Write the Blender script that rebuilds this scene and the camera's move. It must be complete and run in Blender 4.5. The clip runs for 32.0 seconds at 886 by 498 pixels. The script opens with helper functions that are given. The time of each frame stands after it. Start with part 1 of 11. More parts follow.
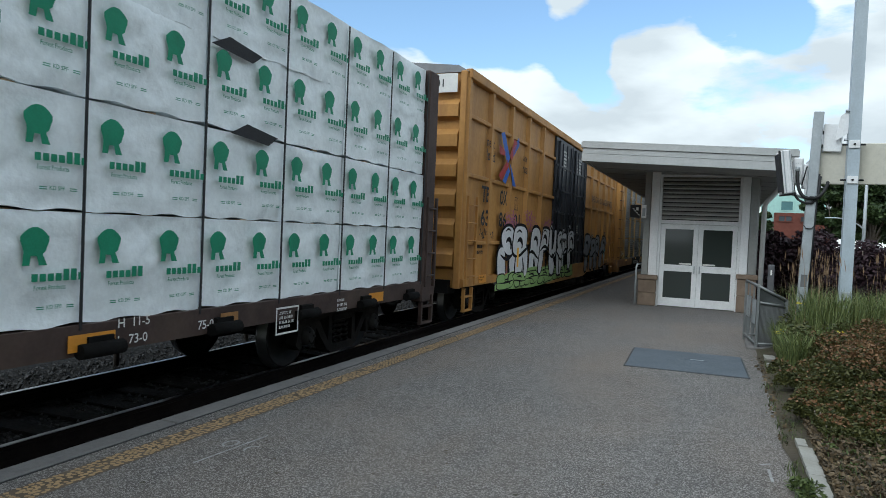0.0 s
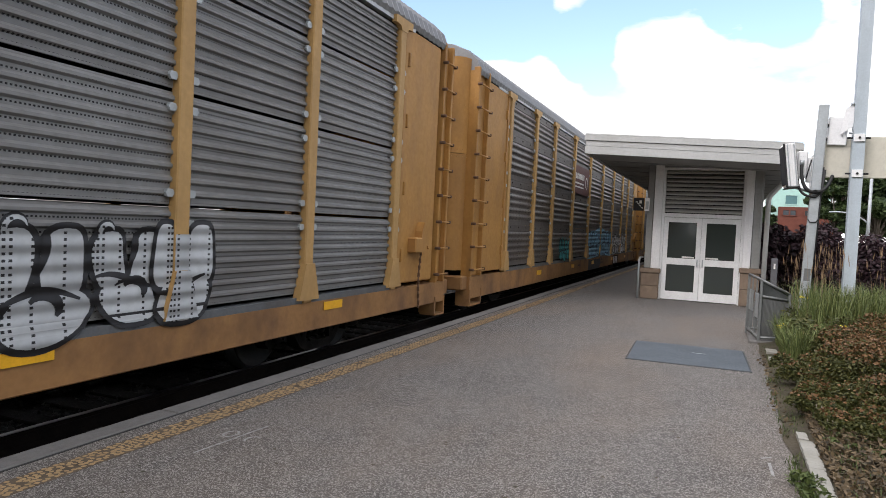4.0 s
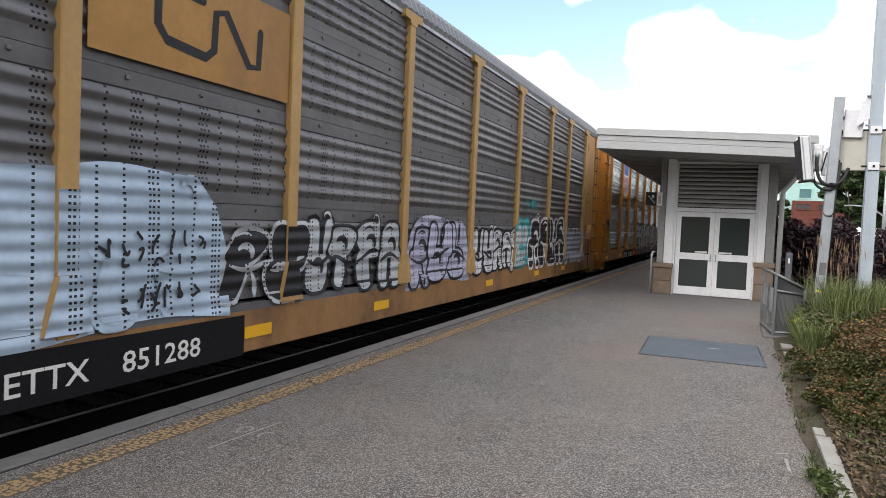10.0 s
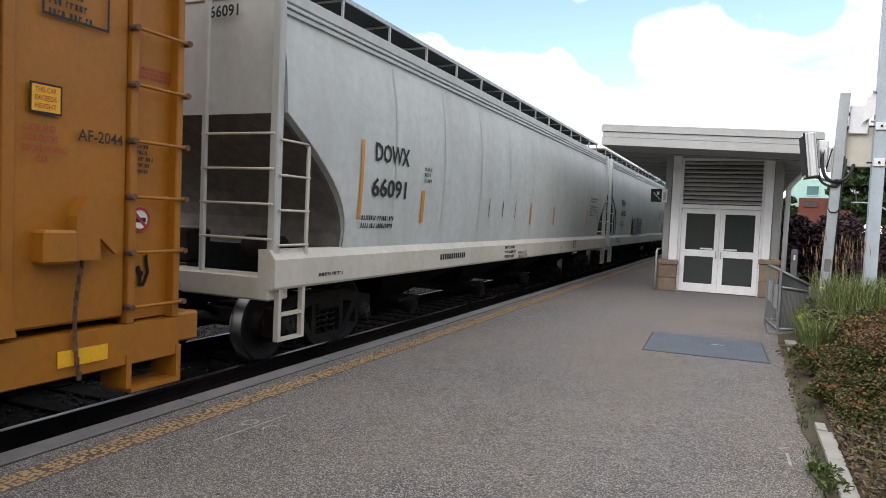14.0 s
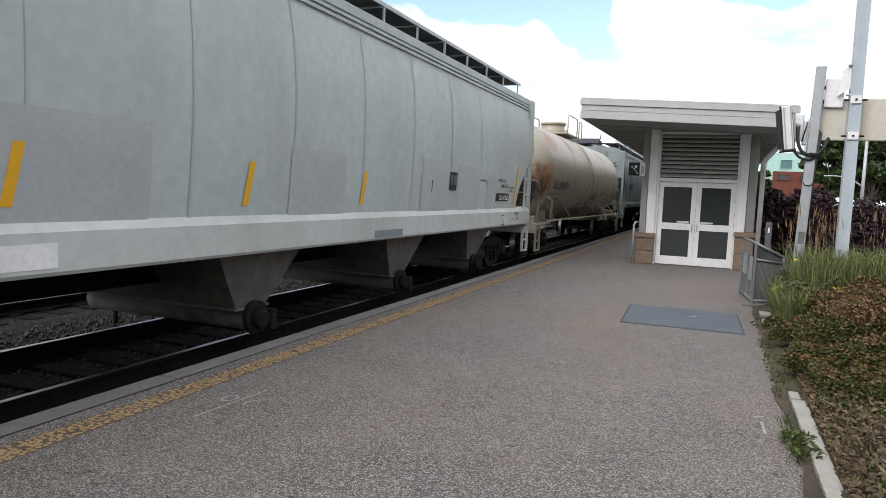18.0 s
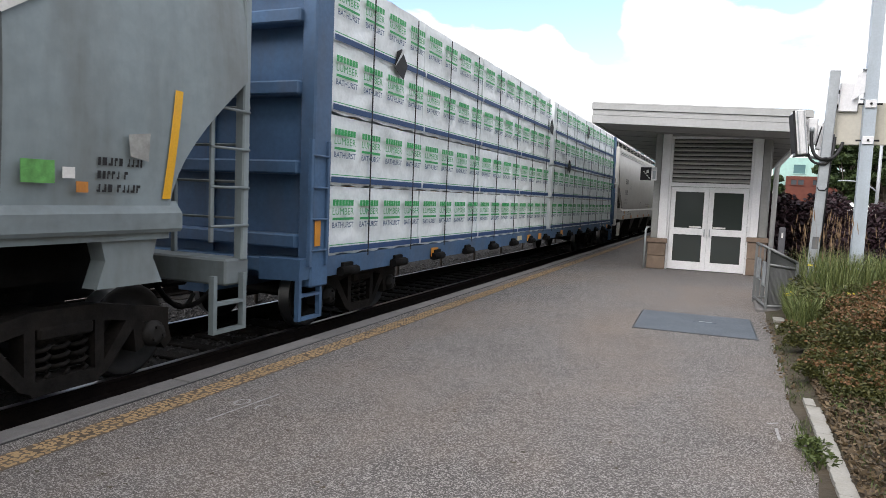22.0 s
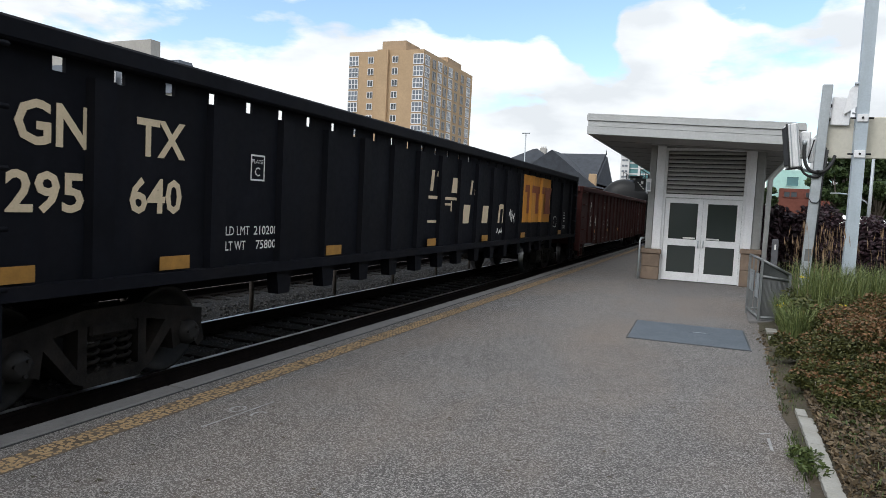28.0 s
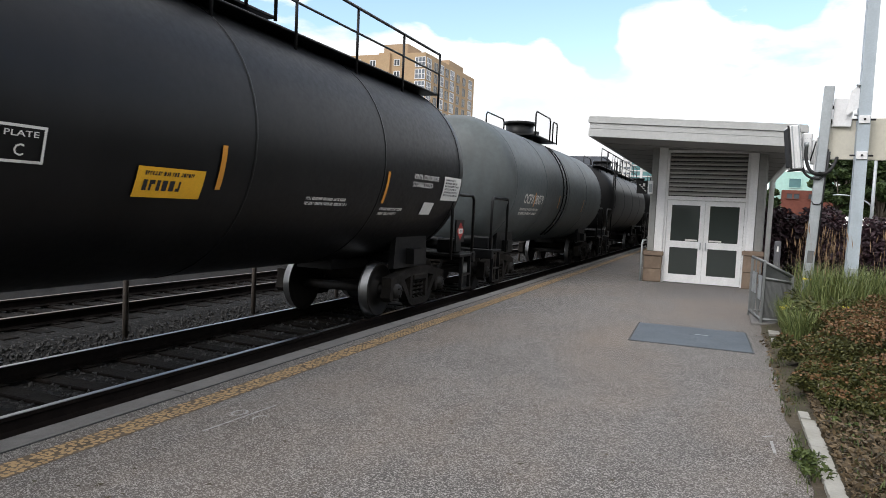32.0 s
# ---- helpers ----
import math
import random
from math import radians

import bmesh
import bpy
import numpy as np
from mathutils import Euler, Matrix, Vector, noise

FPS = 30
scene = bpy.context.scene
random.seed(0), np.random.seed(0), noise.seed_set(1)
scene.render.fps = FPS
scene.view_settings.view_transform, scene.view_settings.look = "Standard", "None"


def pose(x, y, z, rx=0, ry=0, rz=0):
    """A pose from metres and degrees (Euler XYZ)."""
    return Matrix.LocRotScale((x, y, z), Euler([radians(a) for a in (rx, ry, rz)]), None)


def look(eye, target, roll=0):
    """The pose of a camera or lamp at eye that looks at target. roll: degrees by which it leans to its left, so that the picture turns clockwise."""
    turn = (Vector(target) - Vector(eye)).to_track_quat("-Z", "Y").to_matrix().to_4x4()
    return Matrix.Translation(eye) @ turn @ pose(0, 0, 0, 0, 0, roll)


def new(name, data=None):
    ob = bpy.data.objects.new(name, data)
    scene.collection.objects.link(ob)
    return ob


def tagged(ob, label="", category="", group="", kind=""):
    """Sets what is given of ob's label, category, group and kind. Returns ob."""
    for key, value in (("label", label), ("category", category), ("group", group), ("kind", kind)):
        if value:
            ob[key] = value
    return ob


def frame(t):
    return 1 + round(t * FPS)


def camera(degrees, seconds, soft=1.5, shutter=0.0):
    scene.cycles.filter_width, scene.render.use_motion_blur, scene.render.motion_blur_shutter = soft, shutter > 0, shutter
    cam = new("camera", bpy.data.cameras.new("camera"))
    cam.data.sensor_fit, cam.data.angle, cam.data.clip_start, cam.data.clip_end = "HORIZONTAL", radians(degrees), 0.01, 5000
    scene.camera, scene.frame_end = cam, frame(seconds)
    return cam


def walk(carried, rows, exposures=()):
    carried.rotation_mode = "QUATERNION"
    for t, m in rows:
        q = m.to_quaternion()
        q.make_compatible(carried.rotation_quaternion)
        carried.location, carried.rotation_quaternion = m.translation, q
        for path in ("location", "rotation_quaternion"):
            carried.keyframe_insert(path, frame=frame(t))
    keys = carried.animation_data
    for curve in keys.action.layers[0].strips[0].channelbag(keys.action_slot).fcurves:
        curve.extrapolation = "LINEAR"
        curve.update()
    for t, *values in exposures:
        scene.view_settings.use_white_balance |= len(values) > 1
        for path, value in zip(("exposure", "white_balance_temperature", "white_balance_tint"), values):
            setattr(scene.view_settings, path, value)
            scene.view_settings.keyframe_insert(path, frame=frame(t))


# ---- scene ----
TX, ZR, HS = -5.98, -0.15, 1.58   # track centre, rail top, half width of the cars

# t, yaw, pitch, roll, dx, dy, dz: a hand-held camera that stands on the platform
PATH = [
    (0, 22.28, -1.50, -2.47, 0.005, 0.022, 0.034),
    (0.5, 22.42, -1.46, -2.43, 0.013, 0.013, 0.032),
    (1, 22.34, -1.72, -2.65, 0.008, 0.021, 0.035),
    (1.5, 22.39, -1.63, -2.45, 0.007, 0.006, 0.038),
    (2, 22.49, -1.55, -2.09, 0.005, 0.010, 0.034),
    (2.5, 22.77, -1.51, -2.48, -0.001, 0.011, 0.026),
    (3, 23.13, -1.90, -2.84, 0.002, 0.019, 0.027),
    (3.5, 22.60, -2.15, -2.85, 0.017, 0.033, 0.028),
    (5.5, 22.66, -2.09, -2.42, -0.004, 0.051, 0.015),
    (6, 22.59, -2.35, -2.27, -0.006, 0.040, 0.026),
    (6.5, 22.95, -2.08, -2.43, -0.008, 0.036, 0.025),
    (7, 23.20, -2.27, -2.42, -0.007, 0.044, 0.017),
    (7.5, 23.70, -1.98, -2.51, -0.008, 0.050, 0.024),
    (8, 23.41, -2.35, -2.71, -0.002, 0.048, 0.020),
    (8.5, 22.97, -2.22, -2.61, 0.001, 0.044, 0.023),
    (9, 23.45, -2.59, -2.34, -0.001, 0.050, 0.021),
    (9.5, 23.26, -2.57, -2.41, -0.004, 0.053, 0.017),
    (10, 23.46, -2.52, -2.43, -0.002, 0.056, 0.020),
    (10.5, 22.98, -1.88, -2.60, -0.000, 0.051, 0.027),
    (11, 22.98, -1.53, -3.15, -0.000, 0.042, 0.017),
    (11.5, 24.04, -0.91, -2.10, -0.001, 0.029, 0.016),
    (12, 25.13, -2.24, -2.33, 0.004, 0.043, 0.020),
    (12.5, 26.22, -2.27, -2.85, 0.012, 0.031, 0.024),
    (13, 24.84, -0.27, -3.25, 0.025, 0.031, 0.005),
    (13.5, 24.42, -1.86, -2.77, 0.010, 0.043, 0.004),
    (14, 23.95, -2.78, -2.46, 0.034, 0.029, 0.006),
    (14.5, 23.75, -2.78, -2.67, 0.024, 0.053, -0.005),
    (15, 23.70, -3.13, -3.42, 0.037, 0.052, -0.015),
    (15.5, 23.50, -4.02, -4.06, 0.057, 0.062, -0.011),
    (17.5, 22.19, -4.71, -2.60, 0.008, 0.049, -0.010),
    (18, 22.10, -4.87, -2.34, 0.006, 0.045, -0.000),
    (18.5, 21.65, -4.96, -2.37, 0.011, 0.048, -0.008),
    (19, 21.62, -4.81, -2.11, 0.004, 0.035, -0.001),
    (19.5, 22.35, -4.53, -2.02, 0.002, 0.043, -0.008),
    (20, 22.50, -4.44, -2.29, -0.002, 0.030, 0.002),
    (20.5, 22.91, -4.06, -2.07, -0.002, 0.015, -0.003),
    (21, 22.88, -4.33, -2.18, 0.000, 0.016, 0.001),
    (21.5, 23.18, -4.38, -1.99, -0.002, 0.039, 0.002),
    (22, 22.99, -4.50, -2.35, -0.003, 0.043, -0.002),
    (22.5, 22.85, -4.37, -2.27, -0.001, 0.043, -0.001),
    (23, 22.65, -4.22, -2.15, -0.000, 0.010, -0.003),
    (23.5, 22.65, -4.45, -2.40, 0.001, 0.010, 0.002),
    (24, 22.66, -4.25, -2.48, -0.008, 0.013, -0.002),
    (24.5, 22.63, -4.52, -2.55, -0.008, 0.017, -0.002),
    (25, 22.74, -4.28, -2.52, 0.005, 0.026, -0.006),
    (25.5, 22.91, -4.30, -2.56, 0.002, 0.005, -0.004),
    (27.5, 23.03, -3.89, -2.60, -0.003, -0.000, -0.001),
    (28, 22.56, -3.72, -2.85, -0.002, -0.001, 0.000),
    (28.5, 23.09, -3.71, -2.89, 0.002, 0.013, -0.002),
    (29, 22.68, -3.83, -2.75, -0.000, -0.012, -0.003),
    (29.5, 22.73, -3.85, -2.80, -0.000, -0.009, 0.001),
    (30, 22.80, -3.60, -2.71, -0.002, -0.001, -0.000),
    (30.5, 23.10, -4.07, -2.76, 0.004, -0.004, -0.004),
    (31, 23.08, -3.76, -2.75, -0.000, 0.008, 0.002),
    (31.5, 22.81, -3.58, -2.94, -0.005, 0.000, 0.003),
    (32, 22.74, -3.49, -2.66, 0.005, 0.005, 0.002),
]
cam = camera(66.19, 32.0, soft=0.5, shutter=0.02)
EXPO = [(0.0, 0.0, 5850, 1), (0.6, 0.2, 6370, 9), (1.0, 0.38, 6611, 13), (3.0, 0.45, 6580, 13), (6.0, 0.65, 6549, 12), (11.0, 0.6, 6549, 12), (14.0, 0.5, 6550, 12), (15.0, 0.3, 6330, 8), (17.0, 0.35, 6470, 10), (18.0, 0.45, 6570, 12), (20.0, 0.4, 6549, 12), (21.0, 0.57, 6440, 11), (22.0, 0.62, 6549, 13), (23.0, 0.34, 6110, 6), (24.0, 0.38, 6394, 11), (25.0, 0.42, 6490, 12), (27.5, 0.28, 6363, 9), (28.0, 0.2, 6270, 8), (29.0, 0.28, 6549, 13), (30.0, 0.12, 6301, 8), (31.0, 0.12, 6239, 7), (32.0, 0.45, 6518, 10)]
walk(cam, [(t, pose(dx, dy, 1.678 + dz, 90 + p, r, y)) for t, y, p, r, dx, dy, dz in PATH], EXPO)
# ---- sky and sun ----
world = bpy.data.worlds.new("sky")
scene.world = world
world.use_nodes = True
wt = world.node_tree
wt.nodes.clear()
w_out = wt.nodes.new("ShaderNodeOutputWorld")
w_bg = wt.nodes.new("ShaderNodeBackground")
w_sky = wt.nodes.new("ShaderNodeTexSky")
w_sky.sky_type = "NISHITA"
w_sky.sun_disc = False
SUN_EL, SUN_AZ = 42.0, 206.0
w_sky.sun_elevation, w_sky.sun_rotation = radians(SUN_EL), radians(SUN_AZ)
w_map = wt.nodes.new("ShaderNodeMapping")
w_tc = wt.nodes.new("ShaderNodeTexCoord")
w_map.inputs["Location"].default_value = (3.1, 0.4, 0.7)
w_map.inputs["Scale"].default_value = (1.0, 1.0, 2.6)
w_n = wt.nodes.new("ShaderNodeTexNoise")
w_n.inputs["Scale"].default_value = 5.2
w_n.inputs["Detail"].default_value = 7.0
w_n.inputs["Roughness"].default_value = 0.55
w_r = wt.nodes.new("ShaderNodeValToRGB")
w_r.color_ramp.elements[0].position, w_r.color_ramp.elements[1].position = 0.36, 0.45
w_n2 = wt.nodes.new("ShaderNodeTexNoise")
w_n2.inputs["Scale"].default_value = 5.0
w_n2.inputs["Detail"].default_value = 6.0
w_r2 = wt.nodes.new("ShaderNodeValToRGB")
w_r2.color_ramp.elements[0].position, w_r2.color_ramp.elements[1].position = 0.38, 0.62
w_r2.color_ramp.elements[0].color = (6.7, 6.85, 7.05, 1)
w_r2.color_ramp.elements[1].color = (9.6, 9.6, 9.6, 1)
w_mix = wt.nodes.new("ShaderNodeMix")
w_mix.data_type = "RGBA"
L = wt.links.new
L(w_tc.outputs["Generated"], w_map.inputs["Vector"])
L(w_map.outputs[0], w_n.inputs["Vector"])
L(w_map.outputs[0], w_n2.inputs["Vector"])
# clear gaps in the cloud: directions, cosines of their edge and middle
w_lift = wt.nodes.new("ShaderNodeMath")
w_lift.operation = "MULTIPLY_ADD"
w_lift.inputs[1].default_value, w_lift.inputs[2].default_value = 0.8, 0.115
L(w_n.outputs[0], w_lift.inputs[0])
w_last = w_lift.outputs[0]
for d, r, amt in (((-0.43, 0.857, 0.29), 0.075, 0.24), ((-0.50, 0.82, 0.27), 0.05, 0.16), ((-0.348, 0.895, 0.279), 0.05, 0.22), ((-0.288, 0.914, 0.285), 0.05, 0.22), ((-0.20, 0.945, 0.262), 0.042, 0.24), ((-0.184, 0.952, 0.232), 0.036, 0.22),
                  ((-0.163, 0.968, 0.19), 0.030, 0.20), ((-0.13, 0.943, 0.315), 0.05, 0.24), ((-0.05, 0.947, 0.32), 0.05, 0.22), ((0.0, 0.96, 0.288), 0.034, 0.24), ((0.052, 0.957, 0.287), 0.036, 0.24), ((-0.30, 0.90, 0.33), 0.06, 0.2),
                  ((0.7, 0.5, 0.5), 0.3, 0.2), ((-0.6, -0.5, 0.6), 0.3, 0.2), ((0.1, 0.7, 0.7), 0.25, 0.2), ((-0.65, 0.7, 0.36), 0.16, 0.2)):
    c0, c1 = 1 - (1.45 * r) ** 2 / 2, 1 - (0.35 * r) ** 2 / 2
    dt, mr, sb, nv = wt.nodes.new("ShaderNodeVectorMath"), wt.nodes.new("ShaderNodeMapRange"), wt.nodes.new("ShaderNodeMath"), Vector(d).normalized()
    dt.operation = "DOT_PRODUCT"
    dt.inputs[1].default_value = nv
    L(w_tc.outputs["Generated"], dt.inputs[0])
    mr.interpolation_type = "SMOOTHSTEP"
    mr.inputs["From Min"].default_value, mr.inputs["From Max"].default_value = c0, c1
    mr.inputs["To Max"].default_value = amt
    L(dt.outputs["Value"], mr.inputs["Value"])
    sb.operation = "SUBTRACT"
    L(w_last, sb.inputs[0])
    L(mr.outputs[0], sb.inputs[1])
    w_last = sb.outputs[0]
L(w_last, w_r.inputs[0])
w_hs = wt.nodes.new("ShaderNodeHueSaturation")
w_hs.inputs["Saturation"].default_value, w_hs.inputs["Value"].default_value = 1.0, 2.05
L(w_n2.outputs[0], w_r2.inputs[0])
L(w_r.outputs[0], w_mix.inputs["Factor"])
L(w_sky.outputs[0], w_hs.inputs["Color"])
L(w_hs.outputs[0], w_mix.inputs["A"])
# an overcast sky is brightest overhead
w_sep, w_grad, w_mul = wt.nodes.new("ShaderNodeSeparateXYZ"), wt.nodes.new("ShaderNodeMapRange"), wt.nodes.new("ShaderNodeMix")
L(w_tc.outputs["Generated"], w_sep.inputs[0])
w_grad.interpolation_type = "SMOOTHSTEP"
w_grad.inputs["From Min"].default_value, w_grad.inputs["From Max"].default_value = 0.1, 0.95
w_grad.inputs["To Min"].default_value, w_grad.inputs["To Max"].default_value = 1.08, 1.6
L(w_sep.outputs["Z"], w_grad.inputs["Value"])
w_mul.data_type, w_mul.blend_type = "RGBA", "MULTIPLY"
w_mul.inputs["Factor"].default_value = 1.0
L(w_r2.outputs[0], w_mul.inputs["A"])
L(w_grad.outputs[0], w_mul.inputs["B"])
L(w_mul.outputs["Result"], w_mix.inputs["B"])
L(w_mix.outputs["Result"], w_bg.inputs["Color"])
w_bg.inputs["Strength"].default_value = 0.10
L(w_bg.outputs[0], w_out.inputs["Surface"])

sun = new("sun", bpy.data.lights.new("sun", "SUN"))
sun.data.energy, sun.data.angle, sun.data.color = 1.3, radians(30), (1.0, 0.975, 0.94)
_a, _e = radians(SUN_AZ), radians(SUN_EL)
sun.matrix_world = look((math.sin(_a) * math.cos(_e) * 50, math.cos(_a) * math.cos(_e) * 50, math.sin(_e) * 50), (0, 0, 0))
# ---- materials ----
MATS = {}


def mk(name, c, rough=0.7, metal=0.0, var=0.25, scale=6.0, bump=0.0, bscale=60.0, dirt=None, dscale=(1.2, 1.2, 1.2), damt=0.4,
       speck=None, sscale=300.0, samt=0.3, rand=0.0, spec=0.4):
    """A surface: base colour with fine grain and broad stains, optional dirt (stretched by dscale) and specks."""
    if name in MATS:
        return MATS[name]
    m = bpy.data.materials.new(name)
    m.use_nodes = True
    nt = m.node_tree
    N, ln = nt.nodes.new, nt.links.new
    b = nt.nodes["Principled BSDF"]
    b.inputs["Roughness"].default_value = rough
    b.inputs["Metallic"].default_value = metal
    b.inputs["Specular IOR Level"].default_value = spec
    tc, oi = N("ShaderNodeTexCoord"), N("ShaderNodeObjectInfo")
    off = N("ShaderNodeVectorMath")
    off.operation = "MULTIPLY_ADD"
    off.inputs[1].default_value = (1, 1, 1)
    sc = N("ShaderNodeVectorMath")
    sc.operation = "SCALE"
    sc.inputs[0].default_value = (37.0, 91.0, 53.0)
    ln(oi.outputs["Random"], sc.inputs["Scale"])
    ln(tc.outputs["Object"], off.inputs[0])
    ln(sc.outputs[0], off.inputs[2])
    vec = off.outputs[0]

    def noise_tex(s, det=5.0, vs=None):
        n = N("ShaderNodeTexNoise")
        n.inputs["Scale"].default_value = s
        n.inputs["Detail"].default_value = det
        n.inputs["Roughness"].default_value = 0.6
        if vs:
            mp = N("ShaderNodeMapping")
            mp.inputs["Scale"].default_value = vs
            ln(vec, mp.inputs["Vector"])
            ln(mp.outputs[0], n.inputs["Vector"])
        else:
            ln(vec, n.inputs["Vector"])
        return n.outputs[0]

    def ramp(v, lo, hi):
        r = N("ShaderNodeMapRange")
        r.inputs["From Min"].default_value, r.inputs["From Max"].default_value = lo, hi
        ln(v, r.inputs["Value"])
        return r.outputs[0]

    def mixc(f, a, bcol):
        x = N("ShaderNodeMix")
        x.data_type = "RGBA"
        for sock, val in (("Factor", f), ("A", a), ("B", bcol)):
            if isinstance(val, (tuple, float)):
                x.inputs[sock].default_value = val
            else:
                ln(val, x.inputs[sock])
        return x.outputs["Result"]

    lo = tuple(v * (1 - var) for v in c) + (1,)
    hi = tuple(min(1, v * (1 + var)) for v in c) + (1,)
    col = mixc(ramp(noise_tex(scale), 0.3, 0.7), lo, hi)
    fine = noise_tex(scale * 9, 3.0)
    col = mixc(ramp(fine, 0.35, 1.6), col, tuple(v * 0.6 for v in c) + (1,))
    if speck:
        v = N("ShaderNodeTexVoronoi")
        v.inputs["Scale"].default_value = sscale
        ln(vec, v.inputs["Vector"])
        sep = N("ShaderNodeSeparateColor")
        ln(v.outputs["Color"], sep.inputs[0])
        gt = N("ShaderNodeMapRange")
        gt.inputs["From Min"].default_value, gt.inputs["From Max"].default_value = 1 - samt, 1.0
        ln(sep.outputs[0], gt.inputs["Value"])
        col = mixc(gt.outputs[0], col, tuple(speck) + (1,))
    if dirt:
        d = noise_tex(1.0, 6.0, dscale)
        mul = N("ShaderNodeMath")
        mul.operation = "MULTIPLY"
        mul.inputs[1].default_value = damt
        ln(ramp(d, 0.45, 0.72), mul.inputs[0])
        col = mixc(mul.outputs[0], col, tuple(dirt) + (1,))
    if rand:
        hs = N("ShaderNodeHueSaturation")
        mr = N("ShaderNodeMapRange")
        mr.inputs["To Min"].default_value, mr.inputs["To Max"].default_value = 1 - rand, 1 + rand
        ln(oi.outputs["Random"], mr.inputs["Value"])
        ln(mr.outputs[0], hs.inputs["Value"])
        ln(col, hs.inputs["Color"])
        col = hs.outputs[0]
    ln(col, b.inputs["Base Color"])
    rr = N("ShaderNodeMapRange")
    rr.inputs["To Min"].default_value, rr.inputs["To Max"].default_value = max(0.03, rough - 0.12), min(1, rough + 0.12)
    ln(fine, rr.inputs["Value"])
    ln(rr.outputs[0], b.inputs["Roughness"])
    if bump:
        bp = N("ShaderNodeBump")
        bp.inputs["Strength"].default_value = bump
        bp.inputs["Distance"].default_value = 0.02
        ln(noise_tex(bscale, 4.0), bp.inputs["Height"])
        ln(bp.outputs[0], b.inputs["Normal"])
    MATS[name] = m
    return m


M_ASPH = mk("asphalt", (0.080, 0.074, 0.070), 0.92, var=0.22, scale=1.1, bump=0.4, bscale=130, speck=(0.33, 0.311, 0.297), sscale=135, samt=0.52, dirt=(0.20, 0.150, 0.112), dscale=(0.5, 0.25, 0.5), damt=0.42, spec=0.25)
M_COPE = mk("concrete_coping", (0.165, 0.157, 0.152), 0.9, var=0.15, scale=3, bump=0.25, bscale=80, dirt=(0.10, 0.10, 0.10), rand=0.12)
M_JOINT = mk("dark_joint", (0.03, 0.03, 0.03), 0.95)
M_YEL = mk("worn_yellow_paint", (0.35, 0.235, 0.12), 0.8, var=0.2, scale=9)
M_CHALK = mk("chalk_mark", (0.28, 0.275, 0.27), 0.95, var=0.3, scale=20)
# near black: the shade under the train is in the ballast's colour
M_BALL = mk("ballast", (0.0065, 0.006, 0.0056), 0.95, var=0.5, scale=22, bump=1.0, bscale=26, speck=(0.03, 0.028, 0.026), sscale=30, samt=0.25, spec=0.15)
M_STONE = mk("ballast_stone", (0.034, 0.033, 0.033), 0.8, var=0.6, scale=9)
# tie and rail-side colours also hold the shade below the cars
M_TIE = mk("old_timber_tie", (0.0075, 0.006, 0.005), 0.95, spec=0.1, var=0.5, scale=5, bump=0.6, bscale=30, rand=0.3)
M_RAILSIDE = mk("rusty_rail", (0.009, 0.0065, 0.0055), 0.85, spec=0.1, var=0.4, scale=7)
M_RAILTOP = mk("polished_rail", (0.24, 0.24, 0.25), 0.34, metal=1.0, var=0.1, scale=8)
M_GROUND = mk("ground_soil", (0.058, 0.045, 0.029), 0.95, var=0.4, scale=2.5, bump=0.6, bscale=20, dirt=(0.04, 0.045, 0.018), dscale=(0.4, 0.4, 0.4), damt=0.8)
M_WHITE = mk("white_paint", (0.82, 0.82, 0.83), 0.55, var=0.06, scale=3, dirt=(0.40, 0.40, 0.38), dscale=(4, 4, 0.7), damt=0.18)
M_FASC = mk("pale_grey_metal", (0.46, 0.465, 0.46), 0.5, var=0.06, scale=2, dirt=(0.30, 0.30, 0.28), dscale=(3, 3, 0.6), damt=0.25)
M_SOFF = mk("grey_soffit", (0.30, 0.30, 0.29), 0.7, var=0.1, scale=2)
M_PIER = mk("brown_stone", (0.21, 0.155, 0.115), 0.85, var=0.2, scale=7, bump=0.3, bscale=60, rand=0.12)
M_GREY = mk("galvanised", (0.42, 0.45, 0.47), 0.45, metal=0.35, var=0.12, scale=5, dirt=(0.25, 0.26, 0.27), dscale=(6, 6, 0.6), damt=0.35)
M_PALEBLUE = mk("pale_grey_pole_paint", (0.44, 0.50, 0.55), 0.5, var=0.07, scale=4, dirt=(0.22, 0.24, 0.25), dscale=(7, 7, 0.6), damt=0.3)
M_BEIGE = mk("beige_cabinet", (0.60, 0.57, 0.49), 0.6, var=0.05, scale=2, dirt=(0.4, 0.38, 0.3), dscale=(3, 3, 0.6), damt=0.2)
M_BLACK = mk("black_rubber", (0.02, 0.02, 0.021), 0.6, var=0.2)
M_DARKWALL = mk("dark_wall_panel", (0.16, 0.16, 0.16), 0.7, var=0.15)
M_HATCH = mk("steel_hatch", (0.10, 0.118, 0.138), 0.65, metal=0.3, var=0.12, scale=3, bump=0.15, bscale=120)
M_BIN = mk("grey_bin_steel", (0.20, 0.21, 0.21), 0.5, metal=0.5, var=0.15, scale=6)
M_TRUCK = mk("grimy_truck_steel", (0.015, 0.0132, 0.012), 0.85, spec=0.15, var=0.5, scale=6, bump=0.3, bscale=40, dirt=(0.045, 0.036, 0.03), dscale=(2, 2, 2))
M_WHEEL = mk("wheel_steel", (0.022, 0.020, 0.019), 0.65, metal=0.3, var=0.35, scale=8)
M_TREAD = mk("wheel_tread", (0.32, 0.32, 0.33), 0.38, metal=1.0, var=0.1)
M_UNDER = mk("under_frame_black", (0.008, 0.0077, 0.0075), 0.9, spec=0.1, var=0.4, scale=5)
